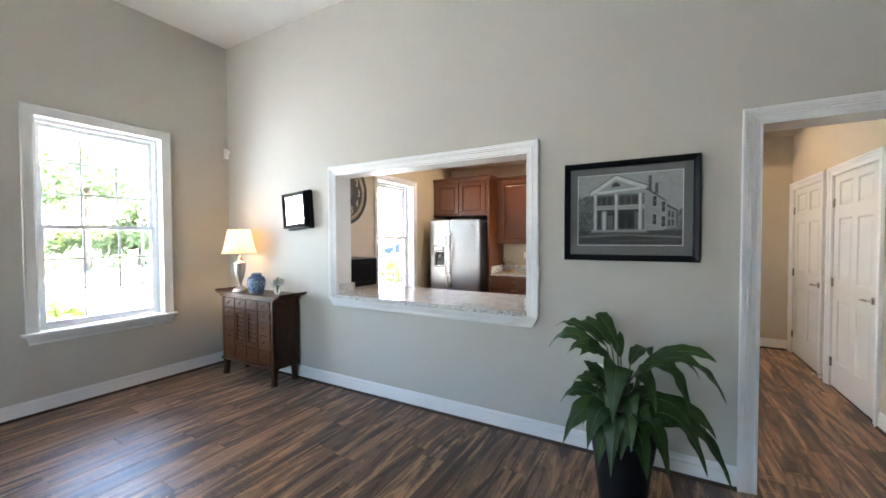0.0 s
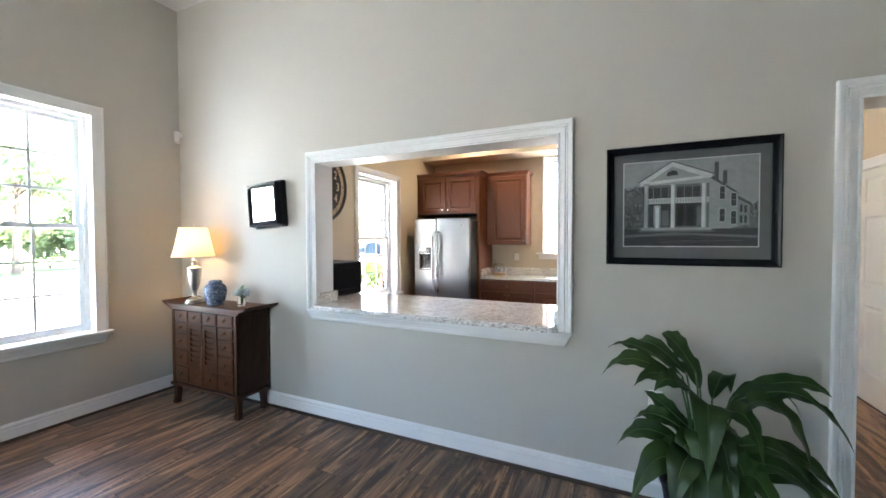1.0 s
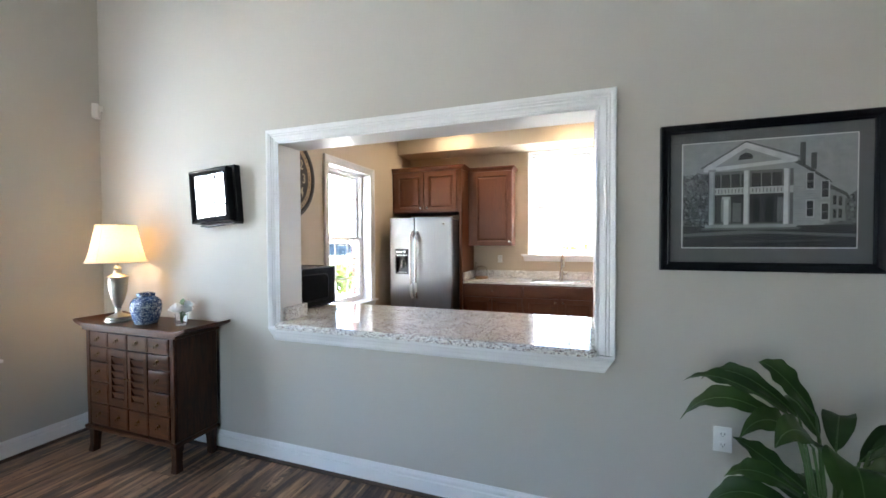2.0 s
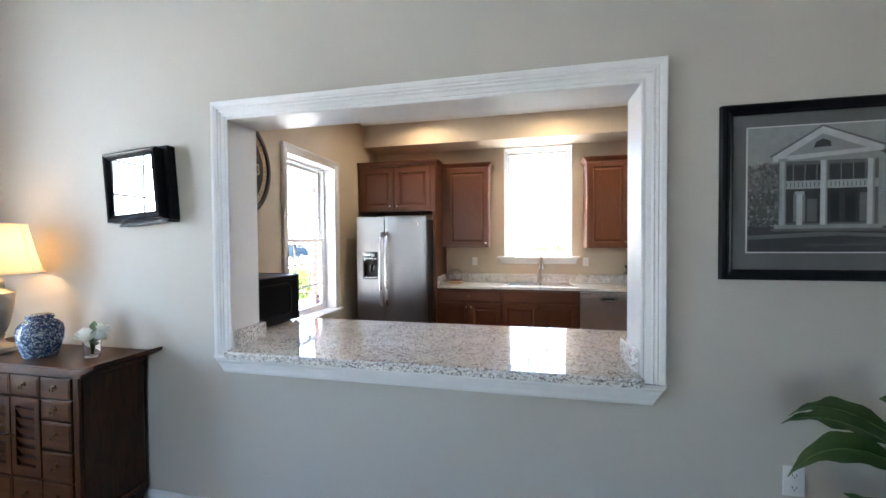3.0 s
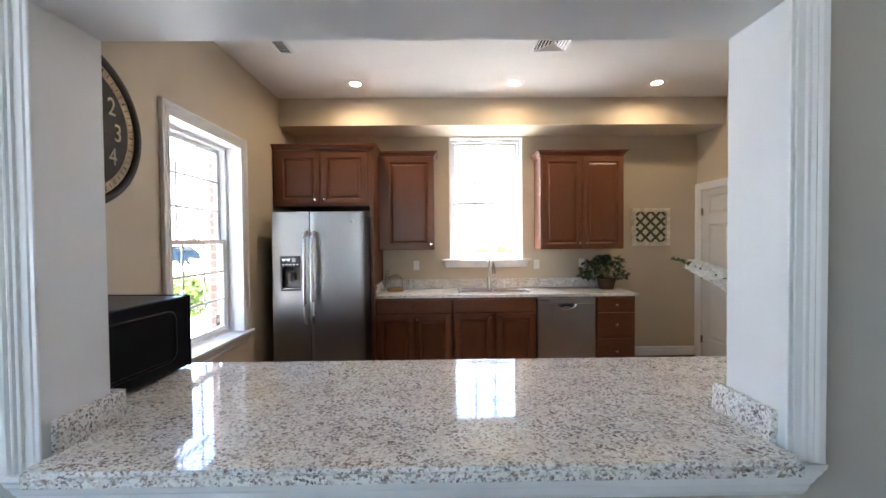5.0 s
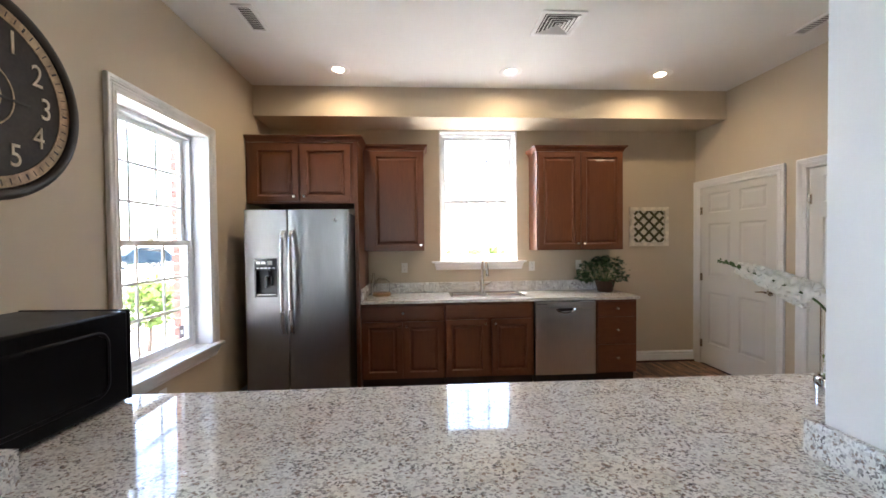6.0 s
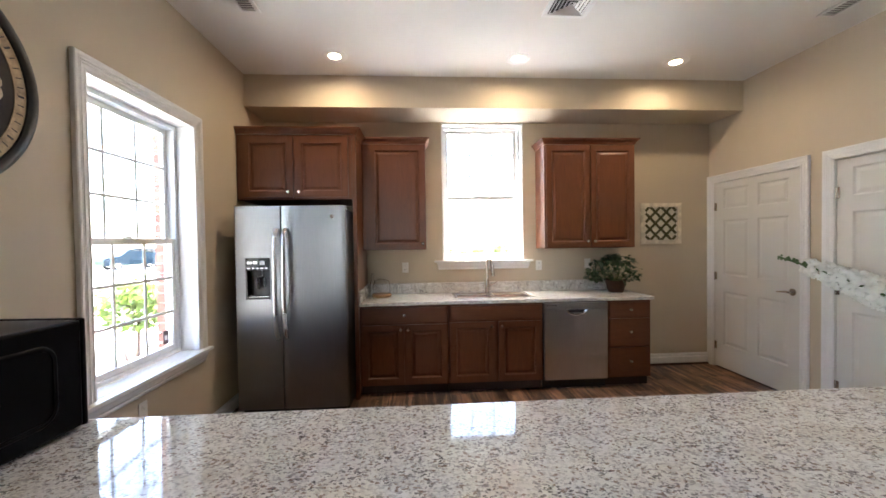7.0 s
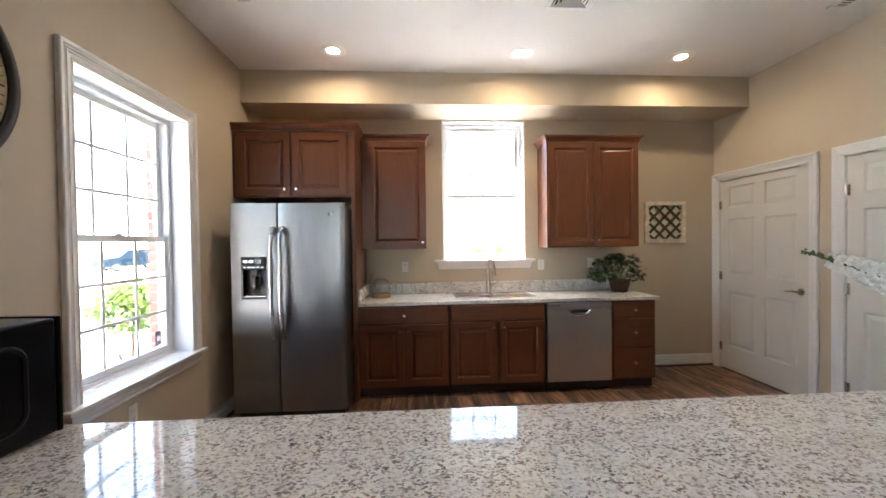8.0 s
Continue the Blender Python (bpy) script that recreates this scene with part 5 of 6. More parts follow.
for u, v in ((0.875, 0.38), (0.905, 0.37), (0.875, 0.26), (0.905, 0.26)):
    rect(u, u + 0.018, v, v + 0.08, 0.05)
ink([(0.66, 0.20), (0.86, 0.22), (0.86, 0.58), (0.80, 0.66), (0.66, 0.82)], 0.36)
for k in range(15):
    rect(0.66, 0.86, 0.24 + k * 0.022, 0.2425 + k * 0.022, 0.26)
ink([(0.66, 0.82), (0.86, 0.60), (0.87, 0.57), (0.80, 0.64), (0.66, 0.78)], 0.09)
for u, v in ((0.735, 0.53), (0.735, 0.28), (0.815, 0.45), (0.815, 0.25)):
    rect(u - 0.006, u + 0.041, v - 0.012, v + 0.15, 0.46)
    rect(u, u + 0.035, v, v + 0.14, 0.05)
    rect(u, u + 0.035, v + 0.066, v + 0.072, 0.26)
rect(0.695, 0.725, 0.74, 0.95, 0.09)
rect(0.755, 0.785, 0.70, 0.85, 0.09)
rect(0.16, 0.66, 0.20, 0.72, 0.16)
rect(0.20, 0.64, 0.55, 0.69, 0.05)
rect(0.20, 0.64, 0.23, 0.50, 0.05)
rect(0.24, 0.30, 0.24, 0.46, 0.26)
rect(0.31, 0.36, 0.24, 0.42, 0.16)
rect(0.43, 0.47, 0.24, 0.46, 0.02)
rect(0.50, 0.55, 0.24, 0.46, 0.02)
rect(0.57, 0.61, 0.24, 0.46, 0.16)
for k in range(7):
    rect(0.235 + k * 0.06, 0.24 + k * 0.06, 0.56, 0.69, 0.26)
rect(0.18, 0.66, 0.50, 0.565, 0.46)
for k in range(22):
    rect(0.20 + k * 0.0205, 0.206 + k * 0.0205, 0.515, 0.55, 0.16)
ink([(0.13, 0.72), (0.68, 0.78), (0.68, 0.815), (0.385, 0.985), (0.13, 0.76)], 0.62)
ink([(0.20, 0.765), (0.60, 0.805), (0.385, 0.93)], 0.36)
ink([(0.34, 0.82), (0.43, 0.83), (0.42, 0.87), (0.385, 0.89), (0.35, 0.865)], 0.05)
ink([(0.12, 0.755), (0.385, 0.985), (0.70, 0.81), (0.70, 0.825), (0.385, 1.0), (0.11, 0.765)], 0.16)
for u in (0.165, 0.375, 0.605):
    rect(u, u + 0.035, 0.21, 0.745, 0.62)
    rect(u + 0.026, u + 0.035, 0.21, 0.72, 0.36)
    rect(u - 0.006, u + 0.041, 0.72, 0.745, 0.36)
rect(0.255, 0.285, 0.21, 0.47, 0.62)
rect(0.245, 0.295, 0.455, 0.48, 0.46)
rect(0.14, 0.68, 0.185, 0.215, 0.36)
rect(0.12, 0.70, 0.165, 0.185, 0.16)
glz = part("glazing", boxes((-a0 + 0.001, a0 - 0.001, -0.0175, -0.0155, -b0 + 0.001, b0 - 0.001)), GLASS, pc)
glz.visible_shadow = False

# potted lily
pl = thing("potted_plant", (-0.02, 2.47, 0), "broad-leaved peace lily in a tall black pot, on the floor", "plant")
part("pot", lathe([(0, 0.0), (0.115, 0.0), (0.12, 0.01), (0.150, 0.25), (0.172, 0.395), (0.180, 0.40), (0.180, 0.415), (0.160, 0.415), (0.155, 0.36), (0, 0.355)], 36), POTBLACK, pl, "tapered black glazed pot", smooth=True)
part("soil", lathe([(0, 0.362), (0.10, 0.37), (0.154, 0.363), (0.154, 0.358), (0, 0.357)], 24), plain("potting_soil", (0.03, 0.02, 0.014), 0.95, fine=80, bump=0.8), pl)
rg = random.Random(11)
# leaves: azimuth, reach, height of the bend, height of the tip, width
UPPER = [(145, 0.20, 1.03, 1.05, 0.11), (174, 0.43, 0.95, 0.83, 0.10), (212, 0.25, 0.91, 0.85, 0.11), (140, 0.40, 1.00, 0.92, 0.08), (262, 0.23, 0.86, 0.56, 0.17),
         (150, 0.27, 0.70, 0.75, 0.09), (196, 0.30, 0.92, 0.84, 0.09), (163, 0.42, 1.00, 0.95, 0.08), (8, 0.44, 0.92, 0.86, 0.09), (352, 0.38, 0.90, 0.83, 0.08), (356, 0.47, 0.88, 0.68, 0.09), (338, 0.34, 0.87, 0.62, 0.13),
         (22, 0.40, 0.86, 0.73, 0.10), (60, 0.28, 0.88, 0.76, 0.10), (110, 0.22, 0.93, 0.86, 0.09), (318, 0.22, 0.80, 0.62, 0.11)]
LOWER = [(172, 0.36, 0.60, 0.49, 0.11), (168, 0.29, 0.68, 0.63, 0.09), (207, 0.34, 0.54, 0.31, 0.15), (237, 0.28, 0.58, 0.39, 0.15), (262, 0.26, 0.56, 0.29, 0.13),
         (285, 0.22, 0.57, 0.42, 0.12), (320, 0.29, 0.56, 0.32, 0.13), (347, 0.50, 0.57, 0.29, 0.11), (355, 0.43, 0.63, 0.50, 0.11), (335, 0.42, 0.60, 0.37, 0.10),
         (15, 0.42, 0.60, 0.45, 0.11), (50, 0.32, 0.60, 0.45, 0.12), (90, 0.28, 0.62, 0.48, 0.11), (130, 0.30, 0.62, 0.46, 0.11), (342, 0.34, 0.66, 0.55, 0.10)]
HEART = [(225, 0.18, 0.62, 0.50, 0.14), (250, 0.16, 0.68, 0.54, 0.13), (290, 0.17, 0.66, 0.50, 0.13), (310, 0.20, 0.60, 0.44, 0.13), (272, 0.20, 0.52, 0.36, 0.15), (200, 0.22, 0.56, 0.42, 0.13), (330, 0.24, 0.55, 0.40, 0.12), (245, 0.24, 0.48, 0.30, 0.14), (302, 0.24, 0.48, 0.29, 0.13)]
LEAVES = UPPER + LOWER + HEART
for az, reach, knee, tip, wd in LEAVES:
    a = radians(az)
    d = Vector((math.cos(a), math.sin(a), 0))
    root = d * rg.uniform(0.01, 0.06) + Vector((0, 0, 0.36))
    start = d * reach * 0.22 + Vector((0, 0, 0.40 + (min(knee, tip + 0.2) - 0.40) * 0.8))
    part("stem", tube(arc(root, d * reach * 0.08 + Vector((0, 0, 0.40 + (knee - 0.4) * 0.4)), start, 5), [0.006, 0.006, 0.005, 0.005, 0.004, 0.004], 6), STEM, pl)
    mid = d * reach * 0.74 + Vector((0, 0, knee + 0.03 + 0.45 * max(0, knee - tip)))
    end = d * reach + Vector((0, 0, tip))
    sideways = abs(math.cos(a)) > 0.6
    sd = d.cross(Vector((0, 0, 1))) + Vector((0, 0, (-1 if math.cos(a) > 0 else 1) * rg.uniform(0.35, 1.1) if sideways else rg.uniform(-0.6, 0.6)))
    bm = leaf_blade(bmesh.new(), start, mid, end, wd * 0.88, 0.24, 20, sd, ripple=0.011)
    leaf_o = part("leaf", bm, LILY, pl, smooth=True, recalc=False)
    part("midrib", tube([p_ + Vector((0, -0.0015, 0.001)) for p_ in arc(start, mid, end, 10)], [0.0028 - 0.0002 * k for k in range(11)], 5), STEM, leaf_o)

# ---- kitchen things ----
for lx, ly in DOWN:
    dl = thing("recessed_light", (lx, ly, H_KIT), "lit recessed ceiling light with white trim", "ceiling light", "recessed lights")
    part("trim_ring", lathe([(0.052, 0.004), (0.052, -0.003), (0.066, -0.009), (0.098, -0.006), (0.112, -0.0005), (0.112, 0.0)], 36), TRIM, dl, smooth=True)
    part("baffle", lathe([(0.053, 0.004), (0.060, 0.05), (0.065, 0.10)], 28), TRIM, dl, recalc=False)
    part("bulb_face", lathe([(0, 0.002), (0.035, 0.004), (0.0515, 0.010), (0.0515, 0.02), (0, 0.02)], 28), glow_mat("warm_lamp_glow", (1.0, 0.80, 0.55), 6.0), dl, "glowing lamp face")

# air diffusers
av = thing("ceiling_vent", (-0.685, 5.115, H_KIT), "white square ceiling air diffuser with stepped louvres", "vent")
part("frame", slab(-0.165, 0.165, -0.165, 0.165, -0.012, -0.0005, [(-0.135, 0.135, -0.135, 0.135)], xy), TRIM, av)
# dark sheet on the ceiling, paints the shade behind the louvres
part("backing", boxes((-0.134, 0.134, -0.134, 0.134, -0.002, -0.0005)), plain("duct_shade_dark", (0.06, 0.06, 0.06), 0.8), av)
for k in range(5):
    r0, r1 = 0.128 - k * 0.026, 0.114 - k * 0.026
    bm = bmesh.new()
    lp = [[bm.verts.new((sx * r, sy * r, z)) for sx, sy in ((-1, -1), (1, -1), (1, 1), (-1, 1))] for r, z in ((r0, -0.016), (r0 - 0.002, -0.018), (r1, -0.008), (r1 + 0.002, -0.006))]
    for a, b_ in zip(lp, lp[1:] + lp[:1]):
        for i in range(4):
            bm.faces.new([a[i], a[(i + 1) % 4], b_[(i + 1) % 4], b_[i]])
    part("louvre", bm, TRIM, av)
for name_loc in ((1.30, 5.03), (-2.95, 5.14)):
    rv = thing("ceiling_register", (name_loc[0], name_loc[1], H_KIT), "white narrow ceiling register with slats", "vent", "ceiling registers")
    part("frame", slab(-0.07, 0.07, -0.17, 0.17, -0.010, -0.0005, [(-0.045, 0.045, -0.145, 0.145)], xy), TRIM, rv)
    # grey sheet as the painted shade between the slats
    part("backing", boxes((-0.044, 0.044, -0.144, 0.144, -0.002, -0.0005)), plain("duct_shade_grey", (0.22, 0.22, 0.22), 0.8), rv)
    for k in range(11):
        y = -0.13 + k * 0.026
        part("slat", mapped(boxes((-0.044, 0.044, -0.009, 0.009, -0.001, 0.001)), lambda a, b_, c_: Vector((a, y + b_ * 0.8 - c_, -0.0062 + b_ * 0.35 + c_))), TRIM, rv)

# wall clock
ck = thing("wall_clock", (KW, 3.842, 2.135), "large round dark wall clock with cream numerals", "clock")


def face_on(bm):
    """Turns a body lathed about z so that it looks east from the wall."""
    return mapped(bm, lambda a, b_, c_: Vector((c_, a, b_)))


CLKDARK = plain("worn_dark_face", (0.030, 0.022, 0.018), 0.7, var=0.5, scale=9, fine=60)
CLKRIM = plain("worn_dark_rim", (0.018, 0.012, 0.010), 0.45, var=0.4, scale=14)
CREAM = plain("aged_cream_paint", (0.40, 0.28, 0.17), 0.75, var=0.5, scale=22, fine=90)
CREAM_L = plain("cream_numeral_paint", (0.52, 0.43, 0.31), 0.75, var=0.25, scale=40, fine=120)
part("rim", face_on(lathe([(0.372, 0.002), (0.372, 0.026), (0.380, 0.034), (0.394, 0.038), (0.408, 0.032), (0.416, 0.02), (0.416, 0.002)], 72)), CLKRIM, ck, smooth=True)
part("face", face_on(lathe([(0, 0.002), (0.371, 0.002), (0.371, 0.016), (0, 0.016)], 64)), CLKDARK, ck)
part("chapter_ring", face_on(lathe([(0.325, 0.0165), (0.370, 0.0165), (0.370, 0.019), (0.325, 0.019), (0.325, 0.0165)], 64)), CREAM, ck, "aged cream minute ring")
for k in range(60):
    a = radians(6 * k)
    w_ = 0.004 if k % 5 else 0.008
    bm = boxes((-w_ / 2, w_ / 2, 0.336, 0.360, 0.0192, 0.0200))
    mapped(bm, lambda u, v, d: Vector((d, u * math.cos(a) + v * math.sin(a), v * math.cos(a) - u * math.sin(a))))
    part("minute_mark", bm, CLKRIM, ck)
ck.scale = (1.0, 1.045, 1.045)
turn_east = Matrix(((0, 0, 1, 0), (1, 0, 0, 0), (0, 1, 0, 0), (0, 0, 0, 1)))
for h in range(1, 13):
    a = radians(30 * h)
    m_ = Matrix.Translation((0.0175, 0.262 * math.sin(a), 0.262 * math.cos(a))) @ turn_east @ Matrix.Diagonal((0.9, 1.15, 1, 1))
    writing(str(h), 0.115, CREAM_L, m_, ck)
for r in (0.085, 0.135):
    part("inner_ring", face_on(lathe([(r - 0.006, 0.0162), (r, 0.0162), (r, 0.0175), (r - 0.006, 0.0175), (r - 0.006, 0.0162)], 48)), CREAM, ck)
for ang, ln, w_ in ((92, 0.19, 0.012), (-18, 0.27, 0.009)):
    a = radians(ang)
    bm = boxes((-w_ / 2, w_ / 2, -0.03, ln, 0.021, 0.0235), bev=0.001)
    part("pointer", mapped(bm, lambda u, v, d: Vector((d + (0.003 if ang < 0 else 0), u * math.cos(a) + v * math.sin(a), v * math.cos(a) - u * math.sin(a)))), CLKRIM, ck)
part("hub", face_on(lathe([(0, 0.016), (0.014, 0.016), (0.014, 0.029), (0, 0.031)], 20)), CLKRIM, ck)

# microwave on the bar
mw = thing("microwave", (-2.995, 3.43, BZ + 0.0005), "black countertop microwave seen from its side, on the bar", "microwave", rz=-3.5)
part("case", boxes((-0.19, 0.203, -0.248, 0.248, 0.012, 0.325), bev=0.008), MWBLACK, mw)
part("front_frame", boxes((-0.19, 0.203, 0.2485, 0.262, 0.010, 0.328), bev=0.004), MWBLACK, mw)


def rounded(u0, u1, v0, v1, r, n=6):
    pts = []
    for cu, cv, a0_ in ((u1 - r, v1 - r, 0), (u0 + r, v1 - r, 90), (u0 + r, v0 + r, 180), (u1 - r, v0 + r, 270)):
        for k in range(n + 1):
            t = radians(a0_ + 90 * k / n)
            pts.append((cu + r * math.cos(t), cv + r * math.sin(t)))
    return pts


bm = bmesh.new()
lp = [[bm.verts.new((x_, u, v)) for u, v in rounded(-0.18 - q, 0.16 + q, 0.07 - q, 0.262 + q, 0.035 + q)] for q, x_ in ((0.0, 0.2035), (0.0, 0.2062), (0.006, 0.2078), (0.012, 0.2062), (0.014, 0.2035))]
for a, b_ in zip(lp, lp[1:] + lp[:1]):
    for i in range(len(a)):
        bm.faces.new([a[i], a[(i + 1) % len(a)], b_[(i + 1) % len(a)], b_[i]])
part("pressed_rib", bm, MWBLACK, mw, smooth=True)
for k in range(3):
    part("foot", lathe([(0, 0), (0.012, 0), (0.012, 0.0125), (0, 0.0125)], 12, ((-0.14, 0.16, 0.16)[k], (0.2, 0.2, -0.2)[k])), BLACK, mw)
part("foot", lathe([(0, 0), (0.012, 0), (0.012, 0.0125), (0, 0.0125)], 12, (-0.14, -0.2)), BLACK, mw)

# vase with white flower spray
va = thing("flower_vase", (-0.262, 3.50, BZ + 0.0005), "clear glass cylinder vase with white blossom spray, on the bar", "vase")
part("glass", lathe([(0, 0.034), (0.060, 0.034), (0.0625, 0.04), (0.0625, 0.31), (0.0595, 0.31), (0.0595, 0.044), (0, 0.042)], 36), GLASS, va, smooth=True)
part("foot_ring", lathe([(0, 0), (0.079, 0), (0.080, 0.003), (0.079, 0.056), (0.075, 0.062), (0.068, 0.064), (0.0645, 0.060), (0.0645, 0.0335), (0, 0.033)], 36), CHROME, va, "polished chrome foot", smooth=True)
moss = bmesh.new()
rg = random.Random(9)
for i in range(260):
    a, r_ = rg.uniform(0, 6.28), 0.052 * math.sqrt(rg.random())
    c_ = Vector((r_ * math.cos(a), r_ * math.sin(a), rg.uniform(0.048, 0.125)))
    d = Vector((rg.uniform(-1, 1), rg.uniform(-1, 1), rg.uniform(-0.4, 0.8))).normalized() * 0.018
    if (c_ + d).xy.length < 0.057 and (c_ + d).z > 0.046:
        leaf_blade(moss, c_, c_ + d * 0.5 + Vector((0, 0, 0.004)), c_ + d, 0.008, 0.2, 3)
tagged(part("moss", moss, SHRUB, va, "green moss in the bottom of the vase", recalc=False), kind="stuff")
spray = [Vector((0.01, 0.0, 0.10))] + arc((-0.01, 0, 0.22), (-0.04, 0.02, 0.315), (-0.085, 0.05, 0.350), 6) + arc((-0.09, 0.053, 0.353), (-0.20, 0.115, 0.420), (-0.318, 0.182, 0.474), 12)
part("stem", tube(spray, [0.004] * 12 + [0.003] * (len(spray) - 12), 7), STEM, va)
rg = random.Random(4)
spine = arc((-0.085, 0.05, 0.351), (-0.20, 0.115, 0.420), (-0.318, 0.182, 0.474), 30)
meshes = []
for v_ in range(4):
    # a snapdragon floret: two upper and three lower ruffled lobes round a throat
    bm = bmesh.new()
    for lobe in range(5):
        a0 = radians((60, 120, 205, 270, 335)[lobe] + 8 * math.sin(v_ * 3 + lobe))
        grid = []
        for i in range(5):
            v = i / 4
            row = []
            for j in range(6):
                u = 2 * j / 5 - 1
                rr = 0.004 + 0.019 * v * (1 - 0.22 * u * u)
                a = a0 + u * (0.62 - 0.18 * v)
                z = 0.016 * math.sin(1.9 * v) - 0.010 * v * v + 0.0026 * v * math.sin(6 * u + v_ + lobe)
                row.append(bm.verts.new((rr * math.cos(a), rr * math.sin(a), z)))
            grid.append(row)
        for p_, q_ in zip(grid, grid[1:]):
            for j in range(5):
                bm.faces.new([p_[j], p_[j + 1], q_[j + 1], q_[j]])
    me = bpy.data.meshes.new("blossom")
    bm.to_mesh(me)
    bm.free()
    me.materials.append(PETAL)
    for p_ in me.polygons:
        p_.use_smooth = True
    meshes.append(me)
along = (spine[-1] - spine[0]).normalized()
across = along.cross(Vector((0, 0, 1))).normalized()
above = across.cross(along)
for i in range(34):
    s = i / 33
    p_ = spine[min(29, int(s * 22))]
    size = 1.62 - 0.80 * s
    a = i * 2.4
    out_ = (across * math.cos(a) + above * math.sin(a) + along * rg.uniform(-0.1, 0.45)).normalized()
    ob = new("blossom", meshes[i % 4])
    ob.parent = va
    ob.matrix_basis = Matrix.Translation(p_ + out_ * 0.020 * size) @ out_.to_track_quat("Z", "Y").to_matrix().to_4x4() @ Matrix.Rotation(rg.uniform(0, 6), 4, "Z") @ Matrix.Scale(size, 4)
for i in range(14):
    p_ = spine[min(30, 22 + i * 9 // 14)] + Vector((0, rg.uniform(-0.008, 0.008), rg.uniform(-0.008, 0.008)))
    r_ = 0.007 - 0.0003 * i
    part("bud", lathe([(0, -r_), (r_ * 0.8, -r_ * 0.5), (r_, 0), (r_ * 0.7, r_ * 0.8), (0, r_ * 1.3)], 8, (0, 0)), STEM, va, smooth=True).matrix_basis = Matrix.Translation(p_)
for p0, p1, p2, w_ in (((-0.04, 0, 0.32), (-0.03, -0.02, 0.28), (0.02, -0.05, 0.235), 0.05), ((0.0, 0, 0.30), (0.03, -0.03, 0.39), (0.06, -0.05, 0.33), 0.05), ((-0.02, 0, 0.30), (0.0, 0.02, 0.40), (0.05, 0.03, 0.38), 0.045), ((0, 0, 0.12), (0.02, -0.03, 0.2), (0.045, -0.03, 0.19), 0.05), ((0, 0, 0.07), (-0.02, -0.02, 0.13), (-0.045, -0.03, 0.12), 0.05), ((0, 0, 0.07), (0.03, 0.02, 0.12), (0.05, 0.01, 0.10), 0.05)):
    part("leaf", leaf_blade(bmesh.new(), p0, p1, p2, w_, 0.3, 8), STEM, va, smooth=True, recalc=False)
part("stem", tube(arc((0.02, 0.01, 0.06), (0.01, 0.0, 0.25), (0.09, 0.01, 0.44), 10), 0.0035, 7), STEM, va)
part("stem", tube(arc((-0.01, 0.01, 0.06), (0.0, -0.02, 0.2), (0.03, -0.02, 0.33), 10), 0.0035, 7), STEM, va)
for i, c_ in enumerate([(0.09, 0.01, 0.44), (0.06, 0.02, 0.41), (0.10, -0.02, 0.40)]):
    ob = new("blossom", meshes[i])
    ob.parent = va
    ob.location = c_
for c_ in ((-0.005, -0.03, 0.385), (0.03, -0.02, 0.335), (-0.01, -0.035, 0.215)):
    part("thistle_bud", lathe([(0, -0.012), (0.010, -0.008), (0.014, 0), (0.011, 0.010), (0, 0.014)], 12, (c_[0], c_[1])), BLUEBUD, va, "deep blue bud", smooth=True).location = (0, 0, c_[2])

# lattice wall decor
lt = thing("lattice_wall_art", (1.075, KN, 1.68), "whitewashed wooden lattice panel on the wall", "wall decor")
part("frame", mapped(slab(-0.246, 0.246, -0.24, 0.24, 0.001, 0.024, [(-0.20, 0.20, -0.194, 0.194)], xz), lambda a, b_, c_: Vector((a, -b_, c_))), plain("whitewashed_wood", (0.70, 0.65, 0.55), 0.8, var=0.35, scale=14, fine=90, bump=0.3), lt)
part("backing", boxes((-0.20, 0.20, -0.006, -0.001, -0.194, 0.194)), plain("pale_cream_backing", (0.72, 0.69, 0.60), 0.8, var=0.12), lt)
OLIVE = plain("olive_lattice_wood", (0.075, 0.075, 0.032), 0.75, var=0.3, scale=30)
for sgn in (-1, 1):
    for k in range(-6, 7):
        c0 = k * 0.1333 + 0.0667
        lo, hi = -0.193, 0.193
        za_, zb_ = max(lo, (-0.186 - c0) * 1.0), min(hi, (0.186 - c0) * 1.0)
        if sgn < 0:
            za_, zb_ = max(lo, c0 - 0.186), min(hi, c0 + 0.186)
        if zb_ - za_ < 0.03:
            continue
        xs = (c0 + za_, c0 + zb_) if sgn > 0 else (c0 - za_, c0 - zb_)
        y_ = -0.011 if sgn > 0 else -0.0145
        dx, dz = xs[1] - xs[0], zb_ - za_
        ln = math.hypot(dx, dz)
        nx, nz = -dz / ln * 0.0145, dx / ln * 0.0145
        bm = bmesh.new()
        q = [(xs[0] + nx, za_ + nz), (xs[0] - nx, za_ - nz), (xs[1] - nx, zb_ - nz), (xs[1] + nx, zb_ + nz)]
        f_ = [bm.verts.new((x, y_ - 0.0017, z)) for x, z in q]
        g2 = [bm.verts.new((x, y_ + 0.0017, z)) for x, z in q]
        bm.faces.new(f_)
        bm.faces.new(g2)
        for i in range(4):
            bm.faces.new([f_[i], f_[(i + 1) % 4], g2[(i + 1) % 4], g2[i]])
        part("lattice_strip", bm, OLIVE, lt)

